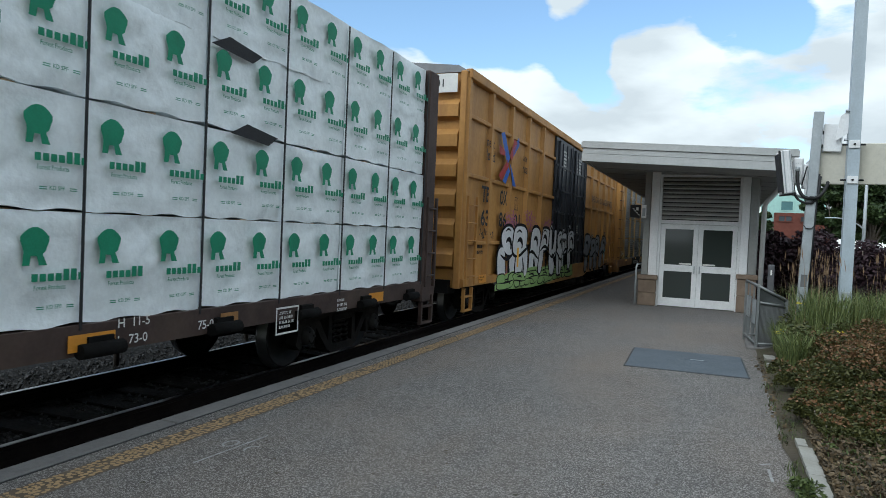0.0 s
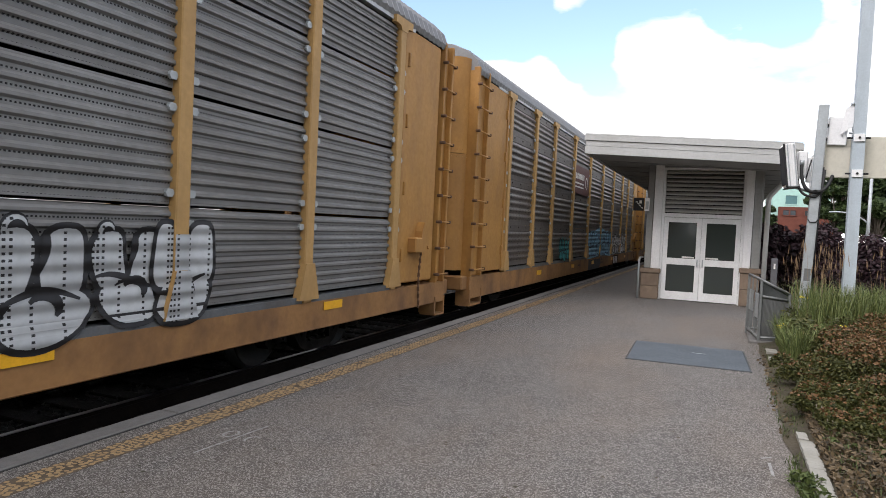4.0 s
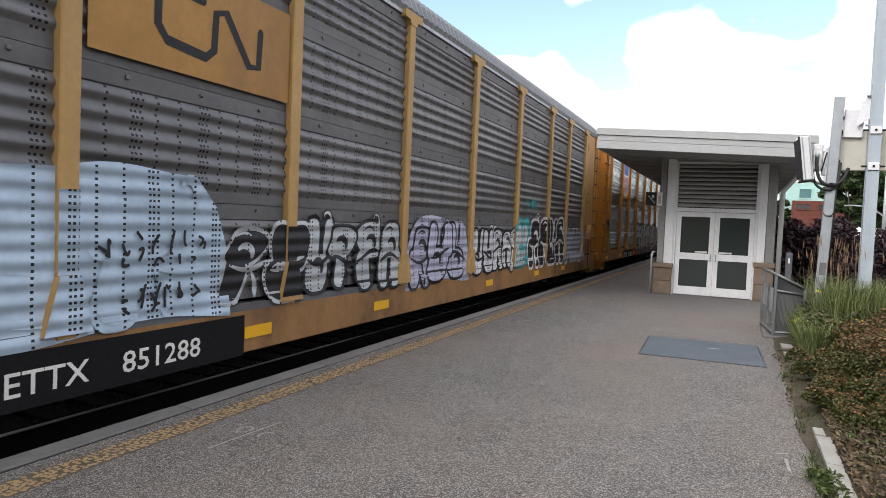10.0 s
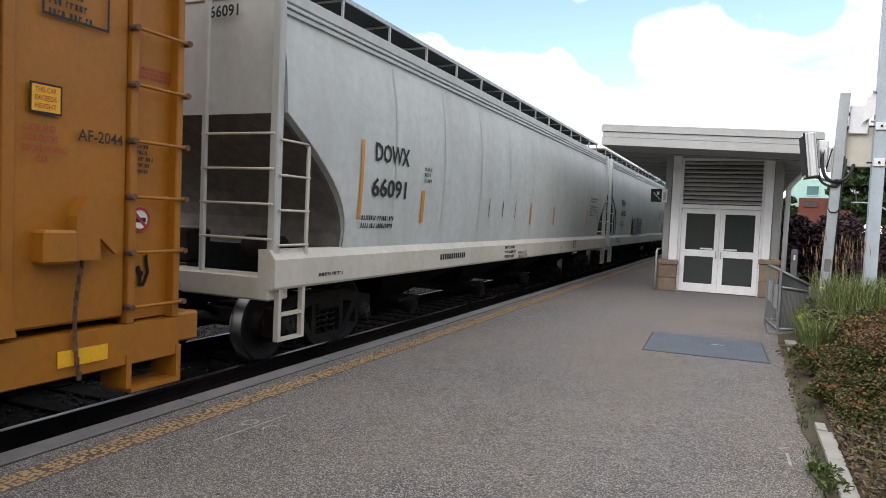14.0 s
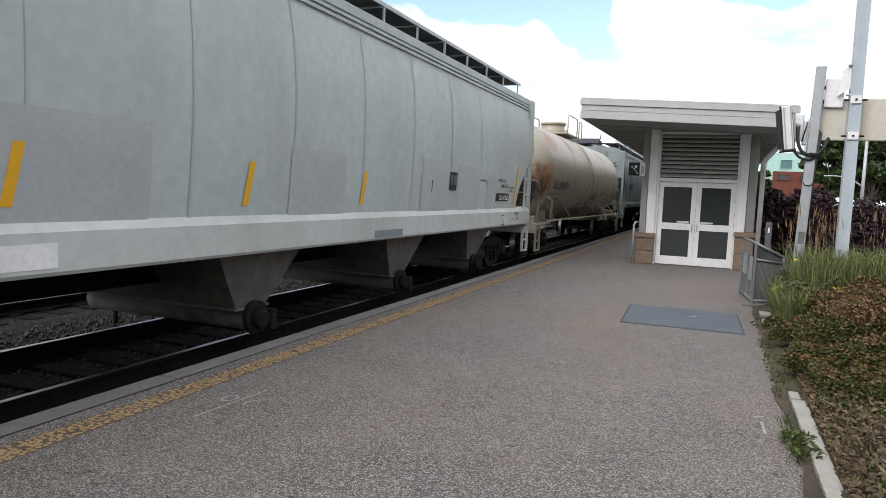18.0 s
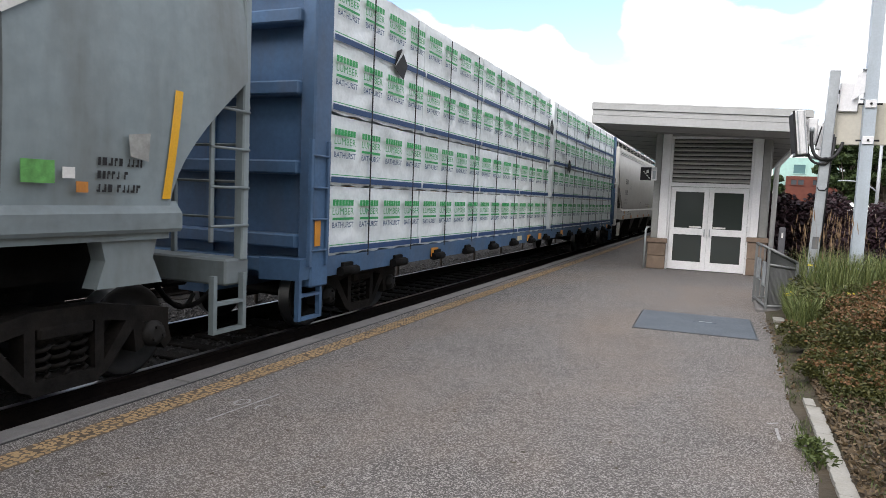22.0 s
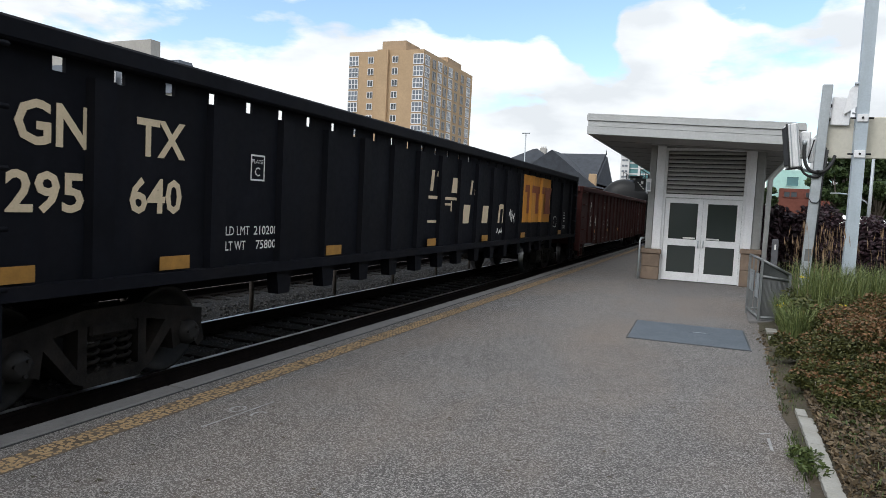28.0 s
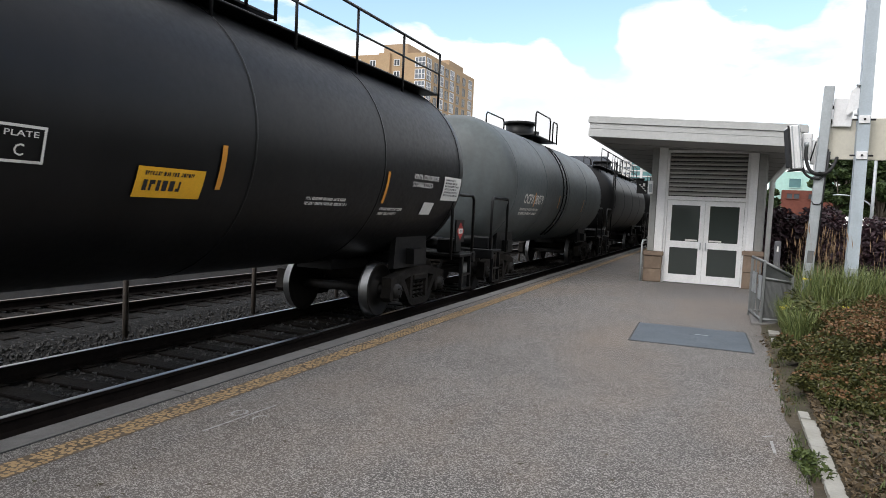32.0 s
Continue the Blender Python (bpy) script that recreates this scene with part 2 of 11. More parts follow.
M_RACKY = mk("rack_yellow", (0.40, 0.205, 0.053), 0.6, var=0.12, scale=1.5, dirt=(0.20, 0.10, 0.045), dscale=(1.5, 1.5, 0.5), damt=0.55, rand=0.06)
M_RACKP = mk("rack_post_tan", (0.46, 0.28, 0.105), 0.6, var=0.1, scale=2, dirt=(0.28, 0.17, 0.08), dscale=(4, 4, 0.6), damt=0.4)
M_RACKRAIL = mk("rack_rail_grey", (0.13, 0.14, 0.15), 0.6, metal=0.2, var=0.15, scale=3, dirt=(0.07, 0.05, 0.04), damt=0.5)
M_SILL = mk("rusty_sill_tan", (0.30, 0.155, 0.058), 0.7, var=0.18, scale=2, dirt=(0.085, 0.045, 0.03), dscale=(2.0, 1.2, 0.8), damt=0.85)
M_RUSTY = mk("rusty_iron", (0.12, 0.065, 0.04), 0.85, var=0.35, scale=9)
M_UPY = mk("bright_rack_orange", (0.35, 0.13, 0.008), 0.5, var=0.1, scale=2, dirt=(0.25, 0.12, 0.04), dscale=(2, 2, 0.5), damt=0.35)
M_BOXY = mk("boxcar_yellow", (0.43, 0.215, 0.055), 0.6, var=0.12, scale=1.2, dirt=(0.19, 0.09, 0.04), dscale=(2.5, 2.5, 0.4), damt=0.55)
M_NAVY = mk("boxcar_door_black", (0.018, 0.02, 0.028), 0.5, var=0.3, scale=2, dirt=(0.06, 0.06, 0.06), dscale=(2, 2, 0.4), damt=0.4)
M_ROOF = mk("galvanised_roof", (0.20, 0.205, 0.215), 0.5, metal=0.3, var=0.12, scale=2, dirt=(0.22, 0.2, 0.18), damt=0.4)
M_ROOFW = mk("white_roof_paint", (0.62, 0.63, 0.64), 0.5, var=0.08, scale=1.0, dirt=(0.4, 0.39, 0.37), damt=0.3)
M_HOPW = mk("hopper_pale_grey", (0.53, 0.56, 0.545), 0.55, var=0.06, scale=0.8, dirt=(0.33, 0.32, 0.30), dscale=(0.9, 0.9, 0.25), damt=0.45)
M_HOPS = mk("hopper_cream_sill", (0.58, 0.55, 0.48), 0.55, var=0.06, scale=1.0, dirt=(0.36, 0.31, 0.25), dscale=(2.0, 0.6, 0.6), damt=0.45)
M_HOPB = mk("hopper_cool_grey", (0.45, 0.50, 0.495), 0.55, var=0.06, scale=0.8, dirt=(0.28, 0.30, 0.295), dscale=(0.9, 0.9, 0.25), damt=0.4)
M_HOPC = mk("hopper_cream", (0.575, 0.565, 0.525), 0.55, var=0.05, scale=0.8, dirt=(0.40, 0.38, 0.34), dscale=(0.9, 0.9, 0.25), damt=0.1)
M_HOPG = mk("hopper_worn_grey", (0.245, 0.292, 0.305), 0.6, var=0.1, scale=0.9, dirt=(0.11, 0.10, 0.088), dscale=(1.5, 1.5, 0.3), damt=0.6)
# slope sheets' shade under the body is in this colour; chutes share it
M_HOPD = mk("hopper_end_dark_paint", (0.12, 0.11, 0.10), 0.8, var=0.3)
M_CREAM = mk("tank_cream", (0.40, 0.37, 0.295), 0.38, spec=0.6, var=0.07, scale=0.8, dirt=(0.27, 0.20, 0.13), dscale=(1.4, 1.4, 0.35), damt=0.30)


def stain(m, spots):
    """Lays stains with ragged edges on a painted surface: centre along and up, half sizes, colour, amount."""
    nt = m.node_tree
    N, ln = nt.nodes.new, nt.links.new
    b = nt.nodes["Principled BSDF"]
    tc, sp, nz = N("ShaderNodeTexCoord"), N("ShaderNodeSeparateXYZ"), N("ShaderNodeTexNoise")
    ln(tc.outputs["Object"], sp.inputs[0])
    mp = N("ShaderNodeMapping")
    mp.inputs["Scale"].default_value = (1.0, 2.6, 0.8)
    ln(tc.outputs["Object"], mp.inputs["Vector"])
    ln(mp.outputs[0], nz.inputs["Vector"])
    nz.inputs["Scale"].default_value, nz.inputs["Detail"].default_value, nz.inputs["Roughness"].default_value = 2.2, 7.0, 0.68

    def op(kind, a, c):
        n = N("ShaderNodeMath")
        n.operation = kind
        for i, v in enumerate((a, c)):
            if isinstance(v, (int, float)):
                n.inputs[i].default_value = v
            else:
                ln(v, n.inputs[i])
        return n.outputs[0]

    col = b.inputs["Base Color"].links[0].from_socket
    for y, z, ry, rz, c, amt in spots:
        a = op("DIVIDE", op("SUBTRACT", sp.outputs["Y"], y), ry)
        d = op("DIVIDE", op("SUBTRACT", sp.outputs["Z"], z), rz)
        r = op("SQRT", op("ADD", op("MULTIPLY", a, a), op("MULTIPLY", d, d)), 0)
        r = op("ADD", r, op("MULTIPLY", op("SUBTRACT", nz.outputs[0], 0.5), 2.6))
        mr = N("ShaderNodeMapRange")
        mr.inputs["From Min"].default_value, mr.inputs["From Max"].default_value = 1.05, 0.45
        mr.inputs["To Max"].default_value = amt
        ln(r, mr.inputs["Value"])
        x = N("ShaderNodeMix")
        x.data_type = "RGBA"
        ln(mr.outputs[0], x.inputs["Factor"])
        ln(col, x.inputs["A"])
        x.inputs["B"].default_value = tuple(c) + (1,)
        col = x.outputs["Result"]
    ln(col, b.inputs["Base Color"])


# dark brown: soot at the ends, and a band along the tank's belly
_dark_brown, _rust = (0.035, 0.027, 0.021), (0.30, 0.13, 0.05)
stain(M_CREAM, ((-0.05, 2.6, 0.16, 1.1, (0.20, 0.14, 0.09), 0.75), (0.22, 2.3, 0.10, 0.9, (0.22, 0.16, 0.10), 0.6), (-0.35, 2.5, 0.07, 1.0, (0.24, 0.17, 0.11), 0.5), (-7.2, 2.2, 0.7, 0.6, _rust, 0.7), (-7.55, 1.95, 0.75, 0.8, _dark_brown, 0.97), (-5.9, 3.45, 0.9, 0.40, _rust, 0.95), (-3.0, 3.5, 0.6, 0.35, _rust, 0.9), (7.6, 2.1, 0.8, 0.8, _dark_brown, 0.5), (3.0, 3.5, 0.9, 0.3, _rust, 0.45), (0.0, 1.25, 3.0, 0.25, _dark_brown, 0.4)))
M_TANKB = mk("tank_black", (0.005, 0.0052, 0.006), 0.42, var=0.35, scale=1.5, dirt=(0.012, 0.0115, 0.0115), dscale=(1.2, 1.2, 0.25), damt=0.6, spec=0.22)
M_TANKG = mk("tank_grey", (0.085, 0.10, 0.105), 0.5, var=0.15, scale=1.2, dirt=(0.05, 0.05, 0.05), dscale=(1.2, 1.2, 0.25), damt=0.6)
M_CBLUE = mk("centerbeam_blue", (0.06, 0.125, 0.23), 0.6, var=0.15, scale=2, dirt=(0.09, 0.09, 0.10), dscale=(2, 2, 0.5), damt=0.45)
M_CBROWN = mk("centerbeam_brown", (0.055, 0.035, 0.03), 0.75, var=0.3, scale=3, dirt=(0.10, 0.07, 0.05), damt=0.5)
M_WRAP = mk("white_lumber_wrap", (0.80, 0.84, 0.85), 0.42, var=0.03, scale=2, bump=0.8, bscale=5.0, dirt=(0.62, 0.65, 0.66), dscale=(3, 3, 1.0), damt=0.25, rand=0.04)
M_WOOD = mk("lumber_ends", (0.45, 0.31, 0.18), 0.8, var=0.25, scale=12)
M_GONB = mk("gondola_black", (0.0045, 0.005, 0.008), 0.7, var=0.3, scale=1.5, dirt=(0.012, 0.011, 0.012), dscale=(1.5, 1.5, 0.3), damt=0.5, spec=0.10)
M_GONR = mk("gondola_oxide_red", (0.060, 0.020, 0.018), 0.65, spec=0.15, var=0.2, scale=1.5, dirt=(0.05, 0.032, 0.03), dscale=(1.5, 1.5, 0.3), damt=0.5)
M_GRATE = mk("grating_steel", (0.035, 0.037, 0.042), 0.7, metal=0.3, var=0.3, scale=8)
M_REFL = mk("reflector_yellow", (0.80, 0.42, 0.02), 0.4, var=0.06)
M_REFO = mk("reflector_orange", (0.62, 0.26, 0.03), 0.4, var=0.1)
M_INKK = mk("ink_black", (0.018, 0.018, 0.02), 0.7)
M_INKW = mk("ink_white", (0.72, 0.71, 0.68), 0.7, var=0.08)
M_INKT = mk("ink_tan", (0.62, 0.50, 0.34), 0.7, var=0.1)
M_INKG = mk("ink_green", (0.02, 0.23, 0.12), 0.6, var=0.15)
M_INKB = mk("ink_green_bright", (0.03, 0.33, 0.10), 0.6, var=0.1)
M_INKN = mk("ink_navy", (0.02, 0.06, 0.16), 0.6, var=0.1)
M_INKR = mk("ink_red", (0.33, 0.03, 0.025), 0.6, var=0.15)
M_INKBL = mk("ink_blue", (0.03, 0.10, 0.40), 0.6, var=0.15)
M_INKO = mk("ink_rust", (0.20, 0.055, 0.025), 0.6, var=0.15)
M_GLASS = bpy.data.materials.new("dark_glass")
M_GLASS.use_nodes = True
_b = M_GLASS.node_tree.nodes["Principled BSDF"]
# grey-green base stands in for reflections in the door panes
_b.inputs["Base Color"].default_value = (0.040, 0.048, 0.045, 1)
_b.inputs["Roughness"].default_value = 0.06
_b.inputs["Specular IOR Level"].default_value = 0.6
M_WINB = mk("tower_window_glass", (0.14, 0.16, 0.19), 0.15, var=0.5, scale=0.15, spec=0.7)
M_WIND = mk("tower_window_dark", (0.06, 0.07, 0.08), 0.15, var=0.4, scale=0.2, spec=0.6)
M_TAN = mk("tan_brick", (0.47, 0.33, 0.20), 0.9, var=0.07, scale=0.3)
# the tan brick again, darkened: the roof houses' shade is in the colour
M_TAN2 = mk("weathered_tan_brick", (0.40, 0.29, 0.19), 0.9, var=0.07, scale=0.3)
M_SLATE = mk("grey_slate", (0.12, 0.135, 0.16), 0.8, var=0.15, scale=1.0)
M_STUC = mk("grey_stucco", (0.42, 0.40, 0.37), 0.9, var=0.08, scale=0.4)
M_SHING = mk("dark_shingles", (0.045, 0.05, 0.06), 0.9, var=0.25, scale=2.0, bump=0.3, bscale=8)
M_BRICK = mk("red_brick", (0.15, 0.05, 0.035), 0.9, var=0.2, scale=1.5)
M_TEAL = mk("pale_teal_cladding", (0.42, 0.66, 0.60), 0.6, var=0.06, scale=0.3)
M_BLUEG = mk("blue_green_glass", (0.10, 0.22, 0.23), 0.2, var=0.3, scale=0.2)
M_CREAMB = mk("pale_tower_concrete", (0.62, 0.62, 0.62), 0.8, var=0.06, scale=0.3)
M_WOODP = mk("weathered_pole", (0.20, 0.17, 0.14), 0.9, var=0.25, scale=3)


def leafm(name, c1, c2):
    """Leaves: each small leaf its own tint, a little light through it."""
    m = bpy.data.materials.new(name)
    m.use_nodes = True
    nt = m.node_tree
    b = nt.nodes["Principled BSDF"]
    g, x = nt.nodes.new("ShaderNodeNewGeometry"), nt.nodes.new("ShaderNodeMix")
    x.data_type = "RGBA"
    x.inputs["A"].default_value, x.inputs["B"].default_value = c1 + (1,), c2 + (1,)
    nt.links.new(g.outputs["Random Per Island"], x.inputs["Factor"])
    nt.links.new(x.outputs["Result"], b.inputs["Base Color"])
    b.inputs["Roughness"].default_value = 0.6
    b.inputs["Specular IOR Level"].default_value = 0.3
    return m


M_SPIR = leafm("spirea_leaves", (0.026, 0.034, 0.008), (0.085, 0.082, 0.022))
M_RUST = leafm("faded_rust_blossom", (0.085, 0.042, 0.016), (0.165, 0.088, 0.038))
M_WEED = leafm("low_weeds", (0.030, 0.048, 0.012), (0.085, 0.11, 0.03))
M_GRASS = leafm("tall_grass_blades", (0.045, 0.072, 0.018), (0.19, 0.215, 0.075))
M_STRAW = leafm("dry_seed_heads", (0.22, 0.14, 0.08), (0.38, 0.27, 0.17))
M_HEDGE = leafm("dark_purple_hedge", (0.022, 0.014, 0.018), (0.050, 0.026, 0.033))
M_TREEL = leafm("tree_leaves", (0.018, 0.035, 0.012), (0.06, 0.09, 0.028))
M_LIME = leafm("bright_leaves", (0.10, 0.17, 0.02), (0.22, 0.30, 0.06))
M_LITTER = leafm("dry_litter", (0.03, 0.022, 0.013), (0.16, 0.115, 0.065))
M_FLOW = leafm("yellow_flowers", (0.55, 0.45, 0.03), (0.7, 0.6, 0.08))
# ---- helpers for meshes ----
def bm_new():
    return bmesh.new()


def box(bm, x0, x1, y0, y1, z0, z1):
    v = [bm.verts.new((x, y, z)) for x in (x0, x1) for y in (y0, y1) for z in (z0, z1)]
    for f in ((0, 1, 3, 2), (4, 6, 7, 5), (0, 4, 5, 1), (2, 3, 7, 6), (0, 2, 6, 4), (1, 5, 7, 3)):
        bm.faces.new([v[i] for i in f])
    return v


def bbox(bm, x0, x1, y0, y1, z0, z1, b=0.01):
    """A box with bevelled edges."""
    t = bmesh.new()
    box(t, x0, x1, y0, y1, z0, z1)
    bmesh.ops.recalc_face_normals(t, faces=t.faces)
    bmesh.ops.bevel(t, geom=t.edges[:], offset=b, segments=1, affect="EDGES")
    join(bm, t)


def join(bm, t, m=None):
    base = [bm.verts.new(m @ v.co if m else v.co) for v in t.verts]
    t.verts.index_update()
    for f in t.faces:
        try:
            bm.faces.new([base[v.index] for v in f.verts]).smooth = f.smooth
        except ValueError:
            pass
    t.free()


def cyl(bm, p0, p1, r0, r1=None, seg=10, smooth=True, caps=True):
    p0, p1 = Vector(p0), Vector(p1)
    r1 = r0 if r1 is None else r1
    d = (p1 - p0).normalized()
    a = d.orthogonal().normalized()
    b = d.cross(a)
    ra, rb = [], []
    for i in range(seg):
        w = 2 * math.pi * i / seg
        o = a * math.cos(w) + b * math.sin(w)
        ra.append(bm.verts.new(p0 + o * r0))
        rb.append(bm.verts.new(p1 + o * r1))
    for i in range(seg):
        j = (i + 1) % seg
        bm.faces.new((ra[i], ra[j], rb[j], rb[i])).smooth = smooth
    if caps:
        bm.faces.new(ra[::-1])
        bm.faces.new(rb)


def tube(bm, pts, r, seg=6):
    """One bent pipe through the points."""
    P = [Vector(p) for p in pts]
    n = len(P)
    rings = []
    side = None
    for i in range(n):
        d = (P[min(n - 1, i + 1)] - P[max(0, i - 1)])
        d = d.normalized() if d.length > 1e-6 else Vector((0, 0, 1))
        if side is None:
            ref = Vector((0, 0, 1)) if abs(d.z) < 0.9 else Vector((1, 0, 0))
            side = d.cross(ref).normalized()
        else:
            side = (side - d * side.dot(d))
            side = side.normalized() if side.length > 1e-4 else d.orthogonal().normalized()
        up = side.cross(d)
        k = 1.0
        if 0 < i < n - 1:
            c = (P[i] - P[i - 1]).normalized().dot((P[i + 1] - P[i]).normalized())
            k = 1.0 / max(0.6, math.sqrt(max(0.0, (1 + c) / 2)))
        rings.append([bm.verts.new(P[i] + (side * math.cos(2 * math.pi * j / seg) + up * math.sin(2 * math.pi * j / seg)) * r * k) for j in range(seg)])
    for A, B in zip(rings[:-1], rings[1:]):
        for j in range(seg):
            bm.faces.new((A[j], A[(j + 1) % seg], B[(j + 1) % seg], B[j])).smooth = True
    bm.faces.new(rings[0][::-1])
    bm.faces.new(rings[-1])


def prism(bm, poly, axis, lo, hi):
    """A polygon of (a, b), drawn out along an axis: 'x' takes (y, z), 'y' (x, z), 'z' (x, y)."""
    mk3 = {"x": lambda a, b, c: (c, a, b), "y": lambda a, b, c: (a, c, b), "z": lambda a, b, c: (a, b, c)}[axis]
    A = [bm.verts.new(mk3(a, b, lo)) for a, b in poly]
    B = [bm.verts.new(mk3(a, b, hi)) for a, b in poly]
    n = len(poly)
    for i in range(n):
        j = (i + 1) % n
        bm.faces.new((A[i], A[j], B[j], B[i]))
    bm.faces.new(A[::-1])
    bm.faces.new(B)


def lathe(bm, prof, axis="x", seg=24, smooth=True):
    """A profile of (place along the axis, radius), turned round it."""
    rings = []
    for a, r in prof:
        ring = []
        for i in range(seg):
            w = 2 * math.pi * i / seg
            c, s = r * math.cos(w), r * math.sin(w)
            ring.append(bm.verts.new((a, c, s) if axis == "x" else (c, a, s) if axis == "y" else (c, s, a)))
        rings.append(ring)
    for A, B in zip(rings[:-1], rings[1:]):
        for i in range(seg):
            j = (i + 1) % seg
            bm.faces.new((A[i], A[j], B[j], B[i])).smooth = smooth
    bm.faces.new(rings[0][::-1])
    bm.faces.new(rings[-1])


def mesh_of(name, bm, mat, recalc=True):
    if recalc:
        bmesh.ops.recalc_face_normals(bm, faces=bm.faces)
    me = bpy.data.meshes.new(name)
    bm.to_mesh(me)
    bm.free()
    for m in (mat if isinstance(mat, (list, tuple)) else [mat]):
        me.materials.append(m)
    return me


def part(name, bm, material, parent=None, label="", at=None):
    """Links a bmesh (or a mesh that is shared) as one object under a thing or a part."""
    me = bm if isinstance(bm, bpy.types.Mesh) else mesh_of(name, bm, material)
    ob = new(name, me)
    if parent:
        ob.parent = parent
    if at is not None:
        ob.matrix_basis = at if isinstance(at, Matrix) else Matrix.Translation(at)
    if label:
        tagged(ob, label)
    return ob


def thing(name, bm, material, label, category, group="", kind="", at=None):
    return tagged(part(name, bm, material, None, "", at), label, category, group, kind)


def empty(name, label, category, group="", at=None):
    ob = new(name)
    ob.empty_display_size = 0.3
    if at is not None:
        ob.matrix_basis = at if isinstance(at, Matrix) else Matrix.Translation(at)
    return tagged(ob, label, category, group)


# ---- lettering: every word is turned into flat faces once ----
WORDS = {}


HEAVY = {"DOWX", "66091", "EQUX", "016351", "22183", "UP", "93874", "13101", "NKCR", "5612", "TB", "OX", "63", "86", "01", "96", "24", "4", "GN", "TX", "295", "640"}


def prepare_words(words):
    obs = []
    for w in words:
        cu = bpy.data.curves.new("word", "FONT")
        cu.body, cu.size, cu.resolution_u, cu.offset = w, 1.0, 2, 0.0 if "M" in w else 0.024 if w in HEAVY else 0.008
        ob = bpy.data.objects.new("word", cu)
        scene.collection.objects.link(ob)
        obs.append((w, ob, cu))
    dg = bpy.context.evaluated_depsgraph_get()
    for w, ob, cu in obs:
        me = bpy.data.meshes.new_from_object(ob.evaluated_get(dg))
        vs = [tuple(v.co)[:2] for v in me.vertices]
        fs = [tuple(p.vertices) for p in me.polygons]
        WORDS[w] = (vs, fs)
        bpy.data.objects.remove(ob)
        bpy.data.curves.remove(cu)
        bpy.data.meshes.remove(me)


def letters(bm, word, y0, z0, h, x, width=None, bold=0.0, curve=None):
    """Flat letters on a side that faces +x: cap height h, from y0 on, base line z0."""
    vs, fs = WORDS[word]
    if not vs:
        return
    xs = [v[0] for v in vs]
    w0, w1 = min(xs), max(xs)
    k = h / 0.69
    ky = k if width is None else width / (w1 - w0)
    out = []
    for a, b in vs:
        z = z0 + b * k
        out.append(bm.verts.new((curve(z) if curve else x, y0 + (a - w0) * ky, z)))
    for f in fs:
        try:
            bm.faces.new([out[i] for i in f])
        except ValueError:
            pass


def flat(bm, poly, x):
    """A flat polygon of (y, z) on a side that faces +x."""
    bm.faces.new([bm.verts.new((x(z) if callable(x) else x, y, z)) for y, z in poly])


def bar(bm, y0, y1, z0, z1, x):
    flat(bm, ((y0, z0), (y1, z0), (y1, z1), (y0, z1)), x)


def print_row(bm, y, end, z, h, x, rng):
    """One row of small unreadable writing: narrow marks in groups."""
    left = rng.randint(3, 8)
    while y < end - 0.3 * h:
        d = min(h * rng.uniform(0.38, 0.66), end - y)
        k = rng.random()
        if k < 0.5:
            bar(bm, y, y + d, z, z + h, x)
        elif k < 0.75:
            bar(bm, y, y + d * 0.45, z, z + h, x)
            bar(bm, y + d * 0.45, y + d, z + h * 0.62, z + h, x)
        else:
            bar(bm, y, y + d, z, z + h * 0.3, x)
            bar(bm, y + d * 0.5, y + d, z + h * 0.3, z + h, x)
        left -= 1
        y += d + h * (0.26 if left else 0.75)
        left = left or rng.randint(3, 8)


def bars(bm, y0, z0, w, h, n, x, rng, step=1.7):
    """Rows of small unreadable writing."""
    for i in range(n):
        print_row(bm, y0, y0 + w * rng.uniform(0.65, 1.0), z0 - i * h * step, h, x, rng)


def stroke(bm, pts, w, x):
    """A broad line through points (y, z), with round ends."""
    n = len(pts)
    left, right = [], []
    for i, (a, b) in enumerate(pts):
        p, q = pts[max(0, i - 1)], pts[min(n - 1, i + 1)]
        d = Vector((q[0] - p[0], q[1] - p[1]))
        d = d.normalized() if d.length > 1e-6 else Vector((1, 0))
        left.append((a - d.y * w / 2, b + d.x * w / 2))
        right.append((a + d.y * w / 2, b - d.x * w / 2))
    at = x if callable(x) else (lambda q: x)
    vl = [bm.verts.new((at(b), a, b)) for a, b in left]
    vr = [bm.verts.new((at(b), a, b)) for a, b in right]
    for i in range(n - 1):
        bm.faces.new((vl[i], vr[i], vr[i + 1], vl[i + 1]))
    for (a, b) in (pts[0], pts[-1]):
        flat(bm, [(a + w / 2 * math.cos(k * math.pi / 5), b + w / 2 * math.sin(k * math.pi / 5)) for k in range(10)], lambda q: at(q) + 0.0007)


def bezier(p0, p1, p2, n=7):
    return [tuple((1 - t) ** 2 * a + 2 * t * (1 - t) * b + t * t * c for a, b, c in zip(p0, p1, p2)) for t in (i / (n - 1) for i in range(n))]


def lobe(bm, cy, cz, a, b, p, skew, bend, x, mi, rows=14):
    """A rounded form: half sizes a and b, squareness p, leaning by skew and bent like a bean."""
    prev = None
    for k in range(rows + 1):
        v = math.sin(math.pi * (k / rows - 0.5))
        r = max(0.0, 1 - abs(v) ** p) ** (1 / p) * a
        c = cy + skew * v * b + bend * a * math.sin(2.6 * v + 0.6)
        z = cz + v * b
        cur = [bm.verts.new((x(z), c + r * f, z)) for f in (-1, 0, 1)]
        if prev:
            for q in (0, 1):
                bm.faces.new((prev[q], prev[q + 1], cur[q + 1], cur[q])).material_index = mi
        prev = cur


